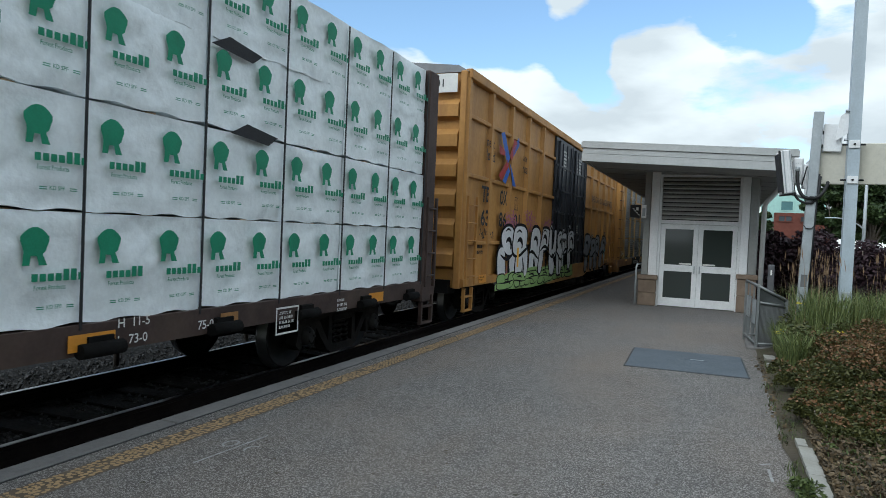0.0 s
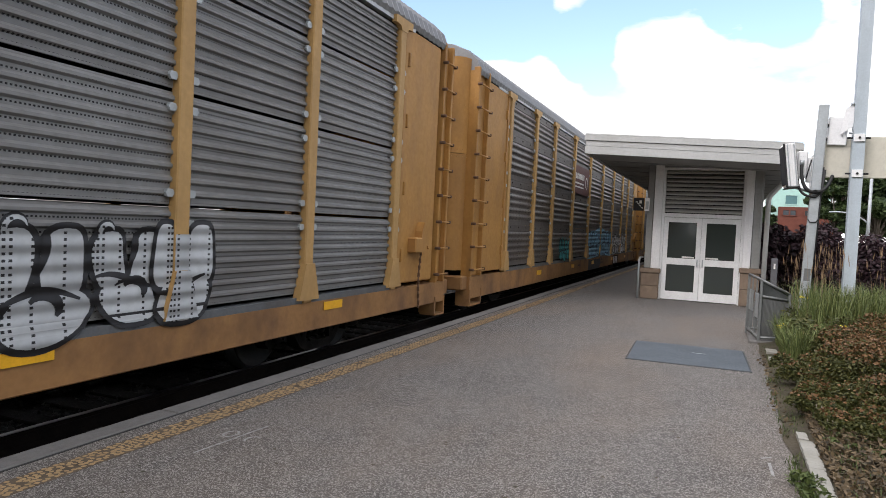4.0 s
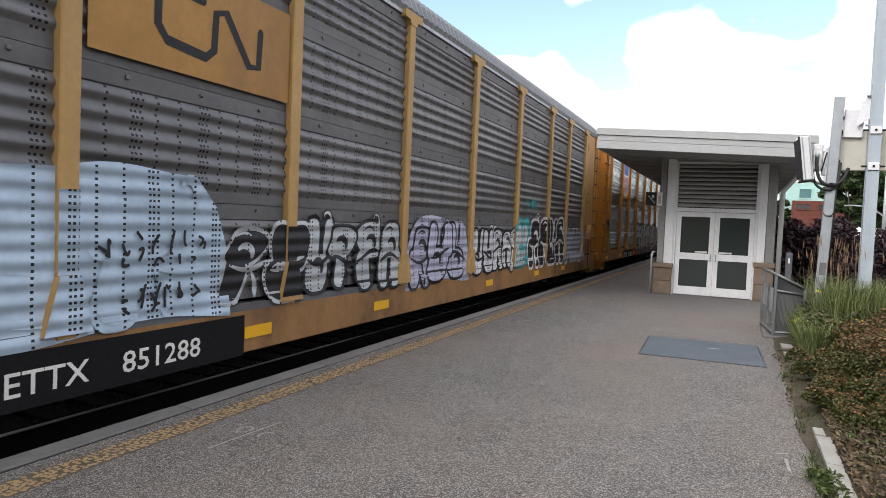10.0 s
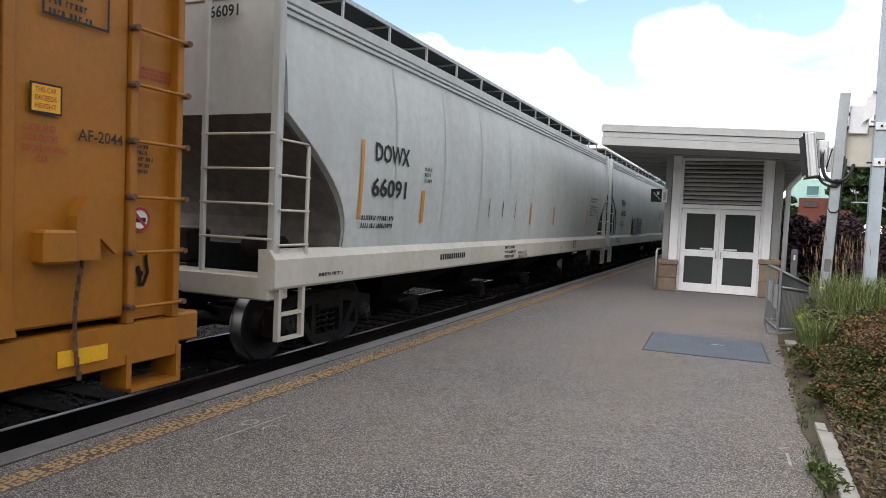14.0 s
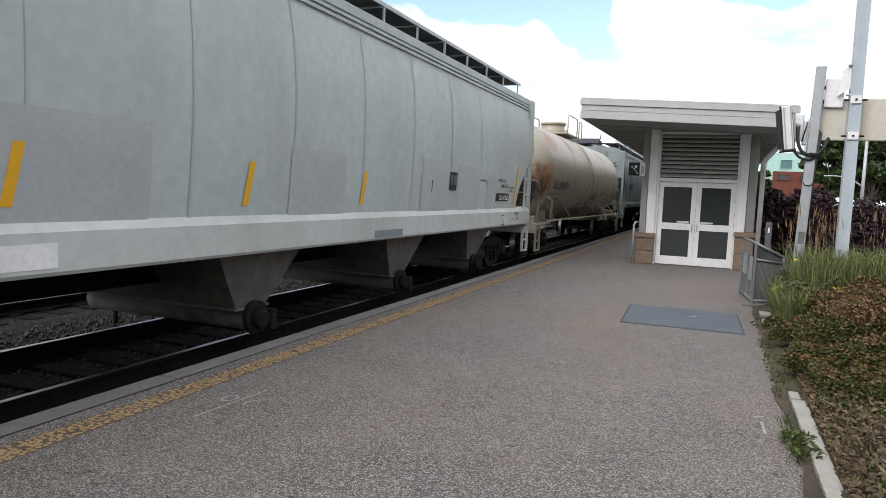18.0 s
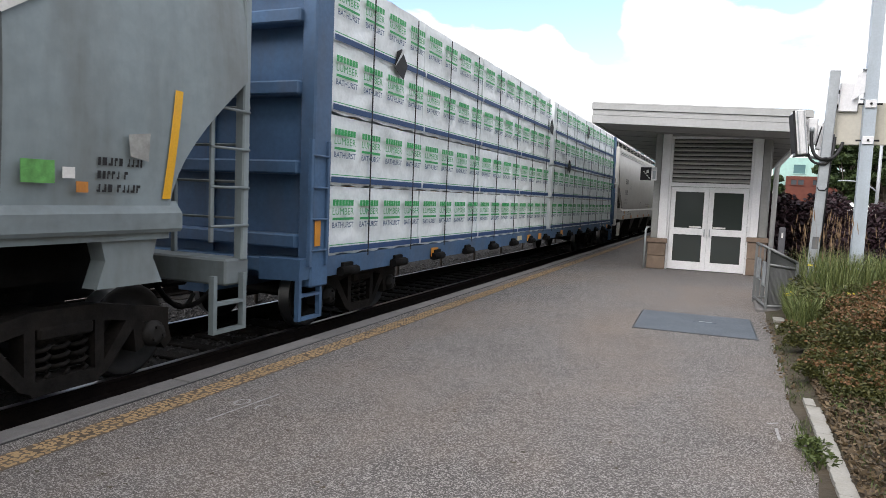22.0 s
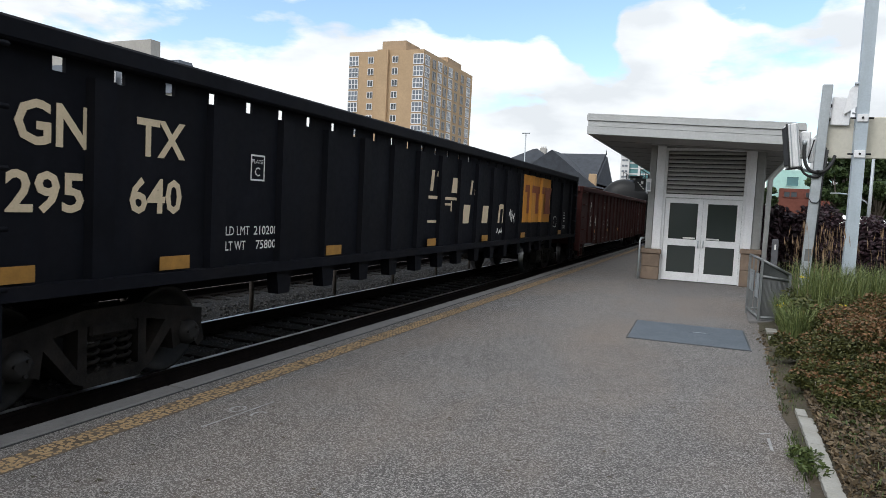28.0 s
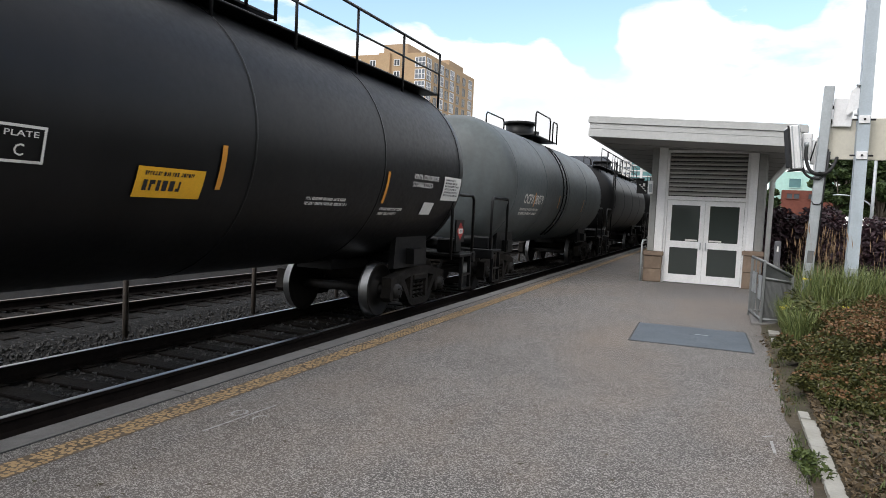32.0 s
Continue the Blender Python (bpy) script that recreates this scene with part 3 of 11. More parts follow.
def swash(bm, pts, w0, w1, x, mi):
    """A tapered stroke of the can: swells in the middle and runs out thin."""
    n, prev = len(pts), None
    for i, (a, b) in enumerate(pts):
        p, q = pts[max(0, i - 1)], pts[min(n - 1, i + 1)]
        d = math.hypot(q[0] - p[0], q[1] - p[1]) or 1
        ny, nz = -(q[1] - p[1]) / d, (q[0] - p[0]) / d
        f = i / (n - 1)
        w = (w0 + (w1 - w0) * f) * (0.25 + 0.75 * math.sin(math.pi * min(1.0, 0.1 + 0.9 * f)) ** 0.7)
        cur = [bm.verts.new((x(b + nz * w * e), a + ny * w * e, b + nz * w * e)) for e in (-0.5, 0.5)]
        if prev:
            bm.faces.new((prev[0], prev[1], cur[1], cur[0])).material_index = mi
        prev = cur


def spray(parent, y0, y1, z0, z1, fill, line, x, seed, n=None, back=None, halo=None):
    """Spray-painted bubble letters on a car's side: no word, only forms."""
    rng = random.Random(seed)
    h = z1 - z0
    n = n or max(2, round((y1 - y0) / (h * 0.72)))
    w = (y1 - y0) / n
    at = x if callable(x) else (lambda q: x)
    if back:
        C = bm_new()
        m = max(12, int((y1 - y0) / 0.15))
        ph = [rng.uniform(0, 6) for _ in range(4)]
        pts, low = [], []
        for i in range(m + 1):
            f = i / m
            a = y0 - 0.18 + (y1 - y0 + 0.36) * f
            e = min(1.0, 6 * f, 6 * (1 - f)) ** 0.5
            top = z0 + h * (0.35 + 0.72 * e) + h * 0.10 * (abs(math.sin(n * 1.7 * f + ph[0])) + 0.5 * math.sin(9 * f + ph[1]))
            pts.append((a, top))
            low.append((a, z0 - 0.03 - 0.05 * math.sin(7 * f + ph[2])))
        K = 5
        for i in range(m):
            for k in range(K):
                q = [(pts[j][0], low[j][1] + (pts[j][1] - low[j][1]) * g / K) for j, g in ((i, k), (i + 1, k), (i + 1, k + 1), (i, k + 1))]
                C.faces.new([C.verts.new((at(b) + 0.001, a, b)) for a, b in q])
        part("paint_ground", C, back, parent)
    lw = max(0.028, min(0.07, h * 0.055))
    for i in range(n):
        A = bm_new()
        front = i % 2
        lift = 0.0022 + 0.011 * front

        def lay(k):
            return lambda q: at(q) + lift + 0.0011 * k

        cy, cz = y0 + w * (i + 0.5) + rng.uniform(-0.08, 0.08) * w, z0 + h * rng.uniform(0.44, 0.52)
        a, b = w * rng.uniform(0.50, 0.66), h * rng.uniform(0.44, 0.54)
        p, sk, be = rng.uniform(2.0, 3.4), rng.uniform(-0.15, 0.35) * w / h, rng.uniform(-0.22, 0.22)
        fl = rng.choice((1, 1, -1))
        legs = [(cy + a * rng.uniform(-0.75, -0.3), rng.uniform(0.25, 0.36)), (cy + a * rng.uniform(0.3, 0.75), rng.uniform(0.25, 0.36))]
        nl = rng.choice((1, 2, 2))
        crown = (cy + a * rng.uniform(-0.3, 0.3), cz + fl * b * 0.42, a * rng.uniform(0.72, 0.95), b * rng.uniform(0.46, 0.58))
        for mi, g, k in ((0, lw, 0), (1, 0.0, 3)):
            lobe(A, crown[0], crown[1], crown[2] + g, crown[3] + g, p, sk, be, lay(k), mi)
            for m_, (ly, lr) in enumerate(legs[:nl]):
                lobe(A, ly, cz - fl * b * 0.40, a * lr * 1.35 + g, b * 0.60 + g, 2.8, sk * 0.5, be * (1 - 2 * m_), lay(k + 1 + 0.5 * m_), mi)
        # curl standing on the crown
        if rng.random() < 0.5:
            e = rng.choice((-1, 1))
            r = h * rng.uniform(0.09, 0.14)
            c0 = (cy + e * a * 0.5, cz + b * 0.98)
            curl = [(c0[0] + e * (r * math.cos(v) * (1 - 0.12 * v)), c0[1] + r * math.sin(v) * (1 - 0.12 * v)) for v in (-1.4 + 0.42 * q for q in range(11))]
            swash(A, curl, 0.11 * h, 0.09 * h, lay(1.5), 0)
            swash(A, curl, 0.055 * h, 0.04 * h, lay(4.5), 1)
        # dark drop-shaped hole, hook and folds
        hy, hz = crown[0] + a * rng.uniform(-0.12, 0.2), crown[1] - fl * b * rng.uniform(0.05, 0.2)
        swash(A, [(hy + a * 0.34 * math.cos(v), hz + b * 0.22 * math.sin(v)) for v in (2.6 - 0.36 * q for q in range(10))], lw * 1.2, lw * 2.4, lay(5.5), 0)
        d = rng.choice((-1, 1))
        swash(A, [(cy - d * a * 0.85 + d * a * 1.7 * f, cz - b * (0.10 + 0.16 * math.sin(3.6 * f + i)) + 0.03 * h * d) for f in (q / 9 for q in range(10))], lw * 0.8, lw * 1.6, lay(5.8), 0)
        swash(A, [(cy + a * (0.1 * d + 0.18 * math.sin(2.2 * f)), cz - fl * b * (0.25 + 0.72 * f)) for f in (q / 6 for q in range(7))], lw * 0.9, lw * 2.2, lay(6.1), 0)
        if rng.random() < 0.6:
            swash(A, [(crown[0] - a * 0.5 + a * 0.7 * f, crown[1] + b * (0.30 + 0.10 * math.sin(3 * f))) for f in (q / 6 for q in range(7))], lw * 0.5, lw * 0.9, lay(6.4), 0)
        part("graffiti_form", A, [line, fill], parent)


def mist(parent, y0, y1, z0, z1, ink, x, seed, n=150):
    """Overspray: a loose cloud of soft spots."""
    rng = random.Random(seed)
    bm = bm_new()
    for i in range(n):
        a, b, r = rng.gauss((y0 + y1) / 2, (y1 - y0) / 4), rng.gauss((z0 + z1) / 2, (z1 - z0) / 4), rng.uniform(0.006, 0.034)
        b = min(z1, max(z0, b))
        flat(bm, [(a + r * math.cos(k * math.pi / 4) * rng.uniform(0.7, 1.1), b + r * math.sin(k * math.pi / 4) * rng.uniform(0.7, 1.1)) for k in range(8)], x + i * 0.00004)
    tagged(part("overspray", bm, ink, parent), kind="stuff")


def scrawl(parent, y0, y1, z0, z1, ink, x, seed, w=0.05):
    """A quick tag in thin strokes."""
    rng = random.Random(seed)
    bm = bm_new()
    n = max(3, int((y1 - y0) / ((z1 - z0) * 0.55)))
    for i in range(n):
        a, b = y0 + (y1 - y0) * i / n, y0 + (y1 - y0) * (i + 0.85) / n
        for k in range(2):
            p = [(rng.uniform(a, b), rng.uniform(z0, z1)) for _ in range(3)]
            stroke(bm, bezier(*p), w, x + 0.001 * i)
    part("scrawl", bm, ink, parent)
prepare_words(["LT  WT", "220100", "65900", "TBOX", "TB", "OX", "63", "86", "01", "next", "load", "any", "road", "PLATE", "F", "C", "RAILCAR", "POOLING", "EXPERTS", "ETTX", "710304", "702411", "851288", "716825", "NKCR", "5612",
               "AF-2044", "DOWX", "66091", "EQUX", "016351", "22183", "LD LMT", "LT WT", "220500", "65500", "TILX 290475", "GRANULES", "UP", "93874", "222600", "63400", "13101", "GN", "TX", "295", "640",
               "210200", "75800", "96", "24", "4", "G-110-006", "EMPTY LOAD", "RELEASE ROD", "RETAINING VALVE", "VINYL CHLORIDE", "STABILIZED", "OCPX 80066", "OCPX 80079", "RSG20", "734667", "JACK", "HERE", "2", "#3", "H  11-5", "L  73-0", "75-0", "80% VALVE", "638601", "LD LMT  196800 LB  89 260 KG", "LT WT    66200 LB  30 060 KG", "1301", "SG21", "LIFT", "PULL", "CLOSE AND", "LOCK DOORS", "BEFORE MOVING", "CAR", "THIS CAR", "EXCEEDS", "HEIGHT", "BUILDING", "AMERICA", "LUMBER", "BATHURST", "SPRG. 7 DC D5", "24 BRAKE BEAM", "36 IN WHLS", "GROUP J", "LIFT AND", "JACK HERE", "EXTERIOR PAINT", "Forest Products", "KD SPF", "#5483/5523", "LIFT HERE", "PULL HERE", "7/16\" ADJ. BLOCK", "PNEUMATIC OUTLETS", "OPERATING OUTLETS", "FOR CHEMICAL EMERGENCY", "CALL CHEMTREC", "LOWER & LOCK", "HINGED DECK", "CLOSE & LOCK", "DOORS BEFORE", "MOVING CAR", "EXH", "EXW", "EW", "L", "W", "H", "17-0", "10-8", "9-7", "60-9", "9-6", "13-1", "EXH W", "EW H", "IW H", "EMPTY CG", "FLOOR H", "9-2", "5-3", "16-9", "5-2", "3-8", "LINED CAR-WEAR RUBBER SHOES WHEN ENTERING CAR", "SHARP OBJECTS MUST NOT CONTACT LINING", "SPECIAL NO. 3W", "BRAKE BEAM REQUIRED"])
# ---- ground, platform and track ----
bm = bm_new()
G = 2500
for x0, x1 in ((-G, -11.9), (-11.9, -4.02), (-4.02, 0.55), (0.55, 7.0), (7.0, G)):
    zl = -0.55
    vs = [bm.verts.new((x, y, zl)) for x, y in ((x0, -G), (x1, -G), (x1, G), (x0, G))]
    bm.faces.new(vs)
bmesh.ops.remove_doubles(bm, verts=bm.verts, dist=0.001)
thing("ground", bm, M_GROUND, "wide brown and green earth ground round the station", "ground", kind="structure")

bm = bm_new()
box(bm, -4.12, 0.62, -14, 120, -0.5, 0.0)
box(bm, 0.62, 7.0, 14.2, 22, -0.5, -0.004)
plat = thing("platform", bm, M_ASPH, "worn grey asphalt station platform with pale grit", "platform", kind="structure")

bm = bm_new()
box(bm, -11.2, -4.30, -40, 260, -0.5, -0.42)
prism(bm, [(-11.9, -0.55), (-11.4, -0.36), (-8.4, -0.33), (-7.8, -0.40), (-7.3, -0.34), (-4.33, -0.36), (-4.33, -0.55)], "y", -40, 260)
thing("ballast_bed", bm, M_BALL, "crushed stone ballast under the tracks, under-train shade in its colour", "ballast", kind="structure")


def track(xc, name, head):
    root = empty(name, "steel railway track on old timber ties", "railway track", "tracks", (xc, 0, 0))
    root["kind"] = "structure"
    for s in (-1, 1):
        bm = bm_new()
        x = s * 0.7525
        prism(bm, [(x - 0.07, -0.32), (x + 0.07, -0.32), (x + 0.07, -0.305), (x + 0.012, -0.28), (x + 0.012, -0.20), (x + 0.036, -0.185), (x + 0.036, -0.155), (x - 0.036, -0.155), (x - 0.036, -0.185), (x - 0.012, -0.20), (x - 0.012, -0.28), (x - 0.07, -0.305)], "y", -40, 260)
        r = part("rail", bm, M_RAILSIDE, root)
        bm = bm_new()
        prism(bm, [(x - 0.033, -0.1552), (x - 0.026, -0.150), (x + 0.026, -0.150), (x + 0.033, -0.1552)], "y", -40, 260)
        part("rail_head", bm, head, r, "polished running surface")
    bm = bm_new()
    bbox(bm, -1.28, 1.28, -0.115, 0.115, -0.46, -0.318, 0.012)
    for s in (-1, 1):
        box(bm, s * 0.7525 - 0.16, s * 0.7525 + 0.16, -0.09, 0.09, -0.320, -0.305)
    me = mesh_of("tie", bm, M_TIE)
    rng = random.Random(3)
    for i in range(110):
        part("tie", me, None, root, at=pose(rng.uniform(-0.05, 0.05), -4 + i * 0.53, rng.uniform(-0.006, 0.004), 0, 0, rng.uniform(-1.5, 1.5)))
    return root


track(TX, "railway_track", M_RAILTOP)
track(TX - 4.0, "railway_track", mk("dull_rail", (0.16, 0.13, 0.11), 0.5, metal=0.6, var=0.2, scale=6))

# loose stones
rng = random.Random(7)
bm = bm_new()
for i in range(11000):
    r = rng.uniform(0.016, 0.040)
    y = 2.5 + (rng.random() ** 1.5) * 34
    x = rng.choice((rng.uniform(-8.7, -7.0), rng.uniform(-8.7, -7.0), rng.uniform(-6.6, -5.3), rng.uniform(-11.7, -8.7)))
    z = -0.345
    t = [Vector((rng.gauss(0, 1), rng.gauss(0, 1), rng.gauss(0, 1))).normalized() * r * rng.uniform(0.7, 1.2) for _ in range(6)]
    base = [Vector((1, 0, 0)), Vector((-1, 0, 0)), Vector((0, 1, 0)), Vector((0, -1, 0)), Vector((0, 0, 1)), Vector((0, 0, -0.6))]
    q = Euler((rng.uniform(0, 6), rng.uniform(0, 6), rng.uniform(0, 6))).to_matrix()
    vs = [bm.verts.new(Vector((x, y, z)) + q @ (b * r * rng.uniform(0.7, 1.25))) for b in base]
    for a in ((0, 2, 4), (2, 1, 4), (1, 3, 4), (3, 0, 4), (2, 0, 5), (1, 2, 5), (3, 1, 5), (0, 3, 5)):
        bm.faces.new([vs[k] for k in a])
thing("ballast_stones", bm, M_STONE, "loose grey crushed stones between the rails", "ballast", kind="stuff")
# ---- platform edge, paint and chalk ----
rng = random.Random(11)
ln = 2.06
t = bm_new()
bbox(t, -0.095, 0.095, -(ln / 2 - 0.006), ln / 2 - 0.006, -0.26, 0.012, 0.01)
slab_me = mesh_of("coping_slab", t, M_COPE)
for i in range(46):
    y0, y1 = 6.5 + (i - 9) * ln + 0.006, 6.5 + (i - 8) * ln - 0.006
    part("coping_slab", slab_me, None, plat, at=pose(-4.235 + rng.uniform(-0.006, 0.006), (y0 + y1) / 2, rng.uniform(-0.004, 0.003), 0, rng.uniform(-0.5, 0.5), rng.uniform(-0.12, 0.12)))
bm = bm_new()
box(bm, -4.142, -4.122, -12, 90, -0.02, 0.003)
part("edge_joint", bm, M_JOINT, plat)
bm = bm_new()
box(bm, -4.31, -4.15, 90, 120, -0.3, 0.01)
box(bm, -4.30, -4.15, -14, 90, -0.5, -0.26)
part("edge_wall", bm, M_COPE, plat)

# the worn tactile line: small ragged flakes of paint with cracks between them
rng = random.Random(21)
bm = bm_new()
y, row = -12.0, 0
while y < 62:
    step = 0.042 if 1 < y < 16 else 0.10
    n = 5
    for k in range(n):
        if rng.random() < 0.07:
            continue
        cx = -3.958 + 0.20 * (k + 0.5 + (0.25 if row % 2 else -0.1)) / n + rng.uniform(-0.006, 0.006)
        cy = y + rng.uniform(-0.010, 0.010)
        rx, ry = 0.0225 * rng.uniform(0.72, 1.05), step * 0.56 * rng.uniform(0.7, 1.05)
        a0 = rng.uniform(0, 1)
        bm.faces.new([bm.verts.new((cx + rx * math.cos(a0 + q * 1.047) * rng.uniform(0.75, 1.15), cy + ry * math.sin(a0 + q * 1.047) * rng.uniform(0.75, 1.15), 0.004)) for q in range(6)])
    y += step
    row += 1
tagged(part("yellow_line", bm, M_YEL, plat, "worn flaking yellow safety line"), kind="stuff")
bm = bm_new()
box(bm, -3.965, -3.745, -13.5, 70, -0.01, 0.0022)
part("line_bed", bm, mk("line_bed_dark", (0.105, 0.08, 0.055), 0.95, var=0.4, scale=9), plat)


def chalk(name, segs, w=0.018):
    bm = bm_new()
    for pts in segs:
        for (a, b), (c, d) in zip(pts[:-1], pts[1:]):
            v = Vector((c - a, d - b)).normalized()
            n = Vector((-v.y, v.x)) * w / 2
            bm.faces.new([bm.verts.new((p, q, 0.005)) for p, q in ((a - n.x, b - n.y), (c - n.x, d - n.y), (c + n.x, d + n.y), (a + n.x, b + n.y))])
    part(name, bm, M_CHALK, plat)


def ring(cx, cy, rx, ry, n=12):
    return [(cx + rx * math.cos(2 * math.pi * i / n), cy + ry * math.sin(2 * math.pi * i / n)) for i in range(n + 1)]


chalk("chalk_mark", [[(-3.36, 3.78), (-3.30, 4.55)], ring(-3.42, 4.25, 0.05, 0.075), ring(-3.20, 4.22, 0.045, 0.07)[2:9]])
chalk("chalk_mark", [[(-3.38, 11.1), (-3.22, 11.55)]], 0.022)
chalk("chalk_mark", [[(0.435, 5.45), (0.425, 5.75)], [(0.37, 5.83), (0.45, 5.90)]], 0.022)

# small dark leaves and specks
rng = random.Random(5)
bm = bm_new()
for i in range(260):
    x, y = rng.uniform(-3.6, 0.5), 2.5 + 12 * rng.random() ** 1.4
    r = rng.uniform(0.008, 0.022)
    a = rng.uniform(0, 6)
    vs = [bm.verts.new((x + r * math.cos(a + k * 2.1) * (1 + 0.6 * (k == 0)), y + r * math.sin(a + k * 2.1), 0.004)) for k in range(3)]
    bm.faces.new(vs)
thing("fallen_bits", bm, M_GROUND, "small dark dry leaves scattered on the asphalt", "leaf litter", kind="stuff")

# steel hatch
hat = empty("floor_hatch", "blue-grey steel hatch set in the platform", "hatch", at=pose(-0.38, 10.3, 0, 0, 0, 2))
bm = bm_new()
bbox(bm, -0.765, 0.765, -0.82, 0.82, -0.02, 0.014, 0.004)
part("hatch_leaf", bm, M_HATCH, hat)
bm = bm_new()
for x0, x1, y0, y1 in ((-0.785, -0.778, -0.83, 0.83), (0.768, 0.785, -0.83, 0.83), (-0.778, 0.768, -0.84, -0.825), (-0.778, 0.768, 0.825, 0.832)):
    box(bm, x0, x1, y0, y1, -0.02, 0.010)
part("hatch_frame", bm, mk("hatch_frame_steel", (0.06, 0.065, 0.07), 0.7), hat)
bm = bm_new()
box(bm, -0.02, 0.30, 0.10, 0.17, 0.0145, 0.017)
lh = part("lift_handle", bm, M_HATCH, hat)
bm = bm_new()
box(bm, 0.06, 0.24, 0.125, 0.14, 0.017, 0.021)
part("grip", bm, M_GREY, lh)

# ---- kerb and soil ----
bm = bm_new()
vs = []
nx, ny = 26, 60
for i in range(nx + 1):
    row = []
    for j in range(ny + 1):
        x = 0.60 + (9.0 - 0.60) * (i / nx) ** 1.6
        yy = -6 + 20.2 * j / ny
        z = 0.012 + 0.16 * min(1, (x - 0.6) / 1.2) + 0.05 * noise.noise(Vector((x * 1.7, yy * 1.7, 0))) * min(1, (x - 0.55) * 2)
        row.append(bm.verts.new((x + (0.06 * noise.noise(Vector((3, yy * 1.3, 1))) if i == 0 else 0), yy, z)))
    vs.append(row)
for i in range(nx):
    for j in range(ny):
        bm.faces.new((vs[i][j], vs[i + 1][j], vs[i + 1][j + 1], vs[i][j + 1])).smooth = True
thing("planting_bed", bm, M_GROUND, "brown soil bed with weeds beside the platform", "planting bed", kind="structure")
M_KERB = mk("painted_kerb", (0.30, 0.29, 0.262), 0.9, var=0.1, scale=6, bump=0.4, bscale=40, dirt=(0.2, 0.19, 0.15), dscale=(5, 5, 5), damt=0.5)
for y0, y1, w in ((3.2, 4.45, 0.09), (4.456, 5.62, 0.108), (5.626, 6.36, 0.112), (6.40, 6.62, 0.08), (11.02, 11.38, 0.15), (10.5, 10.62, 0.09)):
    t = bm_new()
    n = 40
    rng = random.Random(int(y0 * 10))
    top = [(0.678 + rng.choice((0, 0, 0, 1)) * rng.uniform(0, 0.012), y0 + (y1 - y0) * k / n) for k in range(n + 1)] + [(0.678 + w - rng.choice((0, 0, 1)) * rng.uniform(0, 0.014), y1 - (y1 - y0) * k / n) for k in range(n + 1)]
    prism(t, top, "z", -0.05, 0.055)
    thing("kerb_stone", t, M_KERB, "chipped white-painted concrete kerb stone beside weeds", "kerb", "kerb stones")
# ---- the shelter over the stairs ----
sh = empty("shelter", "grey canopied shelter with white double doors and louvres", "shelter", at=(0, 0, 0))
Y = 18.65
# canopy: a shallow slope down to one side
RT = -0.049


def slab(name, x0, x1, y0, y1, zb, zt, mat, parent):
    t = bm_new()
    vs = [t.verts.new((x, yy, z + RT * (x + 3.2))) for x in (x0, x1) for yy in (y0, y1) for z in (zb, zt)]
    for f in ((0, 1, 3, 2), (4, 6, 7, 5), (0, 4, 5, 1), (2, 3, 7, 6), (0, 2, 6, 4), (1, 5, 7, 3)):
        t.faces.new([vs[i] for i in f])
    return part(name, t, mat, parent)


# past y = 31 the canopy is unseen, added to shade the train
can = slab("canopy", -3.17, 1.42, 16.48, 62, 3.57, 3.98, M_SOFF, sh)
for k, (zb, zt, o) in enumerate(((3.55, 3.73, 0.035), (3.742, 3.86, 0.02), (3.872, 4.0, 0.05))):
    slab("fascia_board", -3.17 - o, 1.42 + o, 16.48 - o, 16.50, zb, zt, M_FASC, can)
    slab("fascia_board", -3.17 - o, -3.15, 16.50, 62, zb, zt, M_FASC, can)
    slab("fascia_board", 1.40, 1.42 + o, 16.50, 62, zb, zt, M_FASC, can)
slab("roof_deck", -3.2, 1.45, 16.44, 62, 4.004, 4.03, M_FASC, can)
for i in range(9):
    slab("soffit_strip", -3.12, 1.36, 16.7 + i * 1.5, 16.72 + i * 1.5, 3.562, 3.568, M_DARKWALL, can)

# the side walls likewise run on unseen, to block light from the train
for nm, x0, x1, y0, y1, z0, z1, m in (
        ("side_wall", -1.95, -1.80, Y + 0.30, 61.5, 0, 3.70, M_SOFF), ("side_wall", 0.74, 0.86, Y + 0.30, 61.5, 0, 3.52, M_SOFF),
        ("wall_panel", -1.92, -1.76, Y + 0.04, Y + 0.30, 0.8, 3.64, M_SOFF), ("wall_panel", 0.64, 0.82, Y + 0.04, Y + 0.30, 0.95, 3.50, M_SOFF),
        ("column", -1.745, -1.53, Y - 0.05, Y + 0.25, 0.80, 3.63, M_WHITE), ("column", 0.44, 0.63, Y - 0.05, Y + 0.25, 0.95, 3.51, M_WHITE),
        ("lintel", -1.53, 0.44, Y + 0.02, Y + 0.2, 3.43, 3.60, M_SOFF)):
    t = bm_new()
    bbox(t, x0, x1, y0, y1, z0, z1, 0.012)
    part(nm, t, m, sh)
for x0, x1, zt in ((-1.97, -1.52, 0.80), (0.42, 0.86, 0.95)):
    n = 2
    for k in range(n):
        t = bm_new()
        bbox(t, x0, x1, Y - 0.13, Y + 0.3, 0.0 + (zt - 0.12) * k / n + 0.004, (zt - 0.12) * (k + 1) / n - 0.004, 0.012)
        part("stone_block", t, M_PIER, sh)
    t = bm_new()
    bbox(t, x0 - 0.03, x1 + 0.03, Y - 0.16, Y + 0.3, zt - 0.12, zt, 0.015)
    part("cap_stone", t, M_PIER, sh)
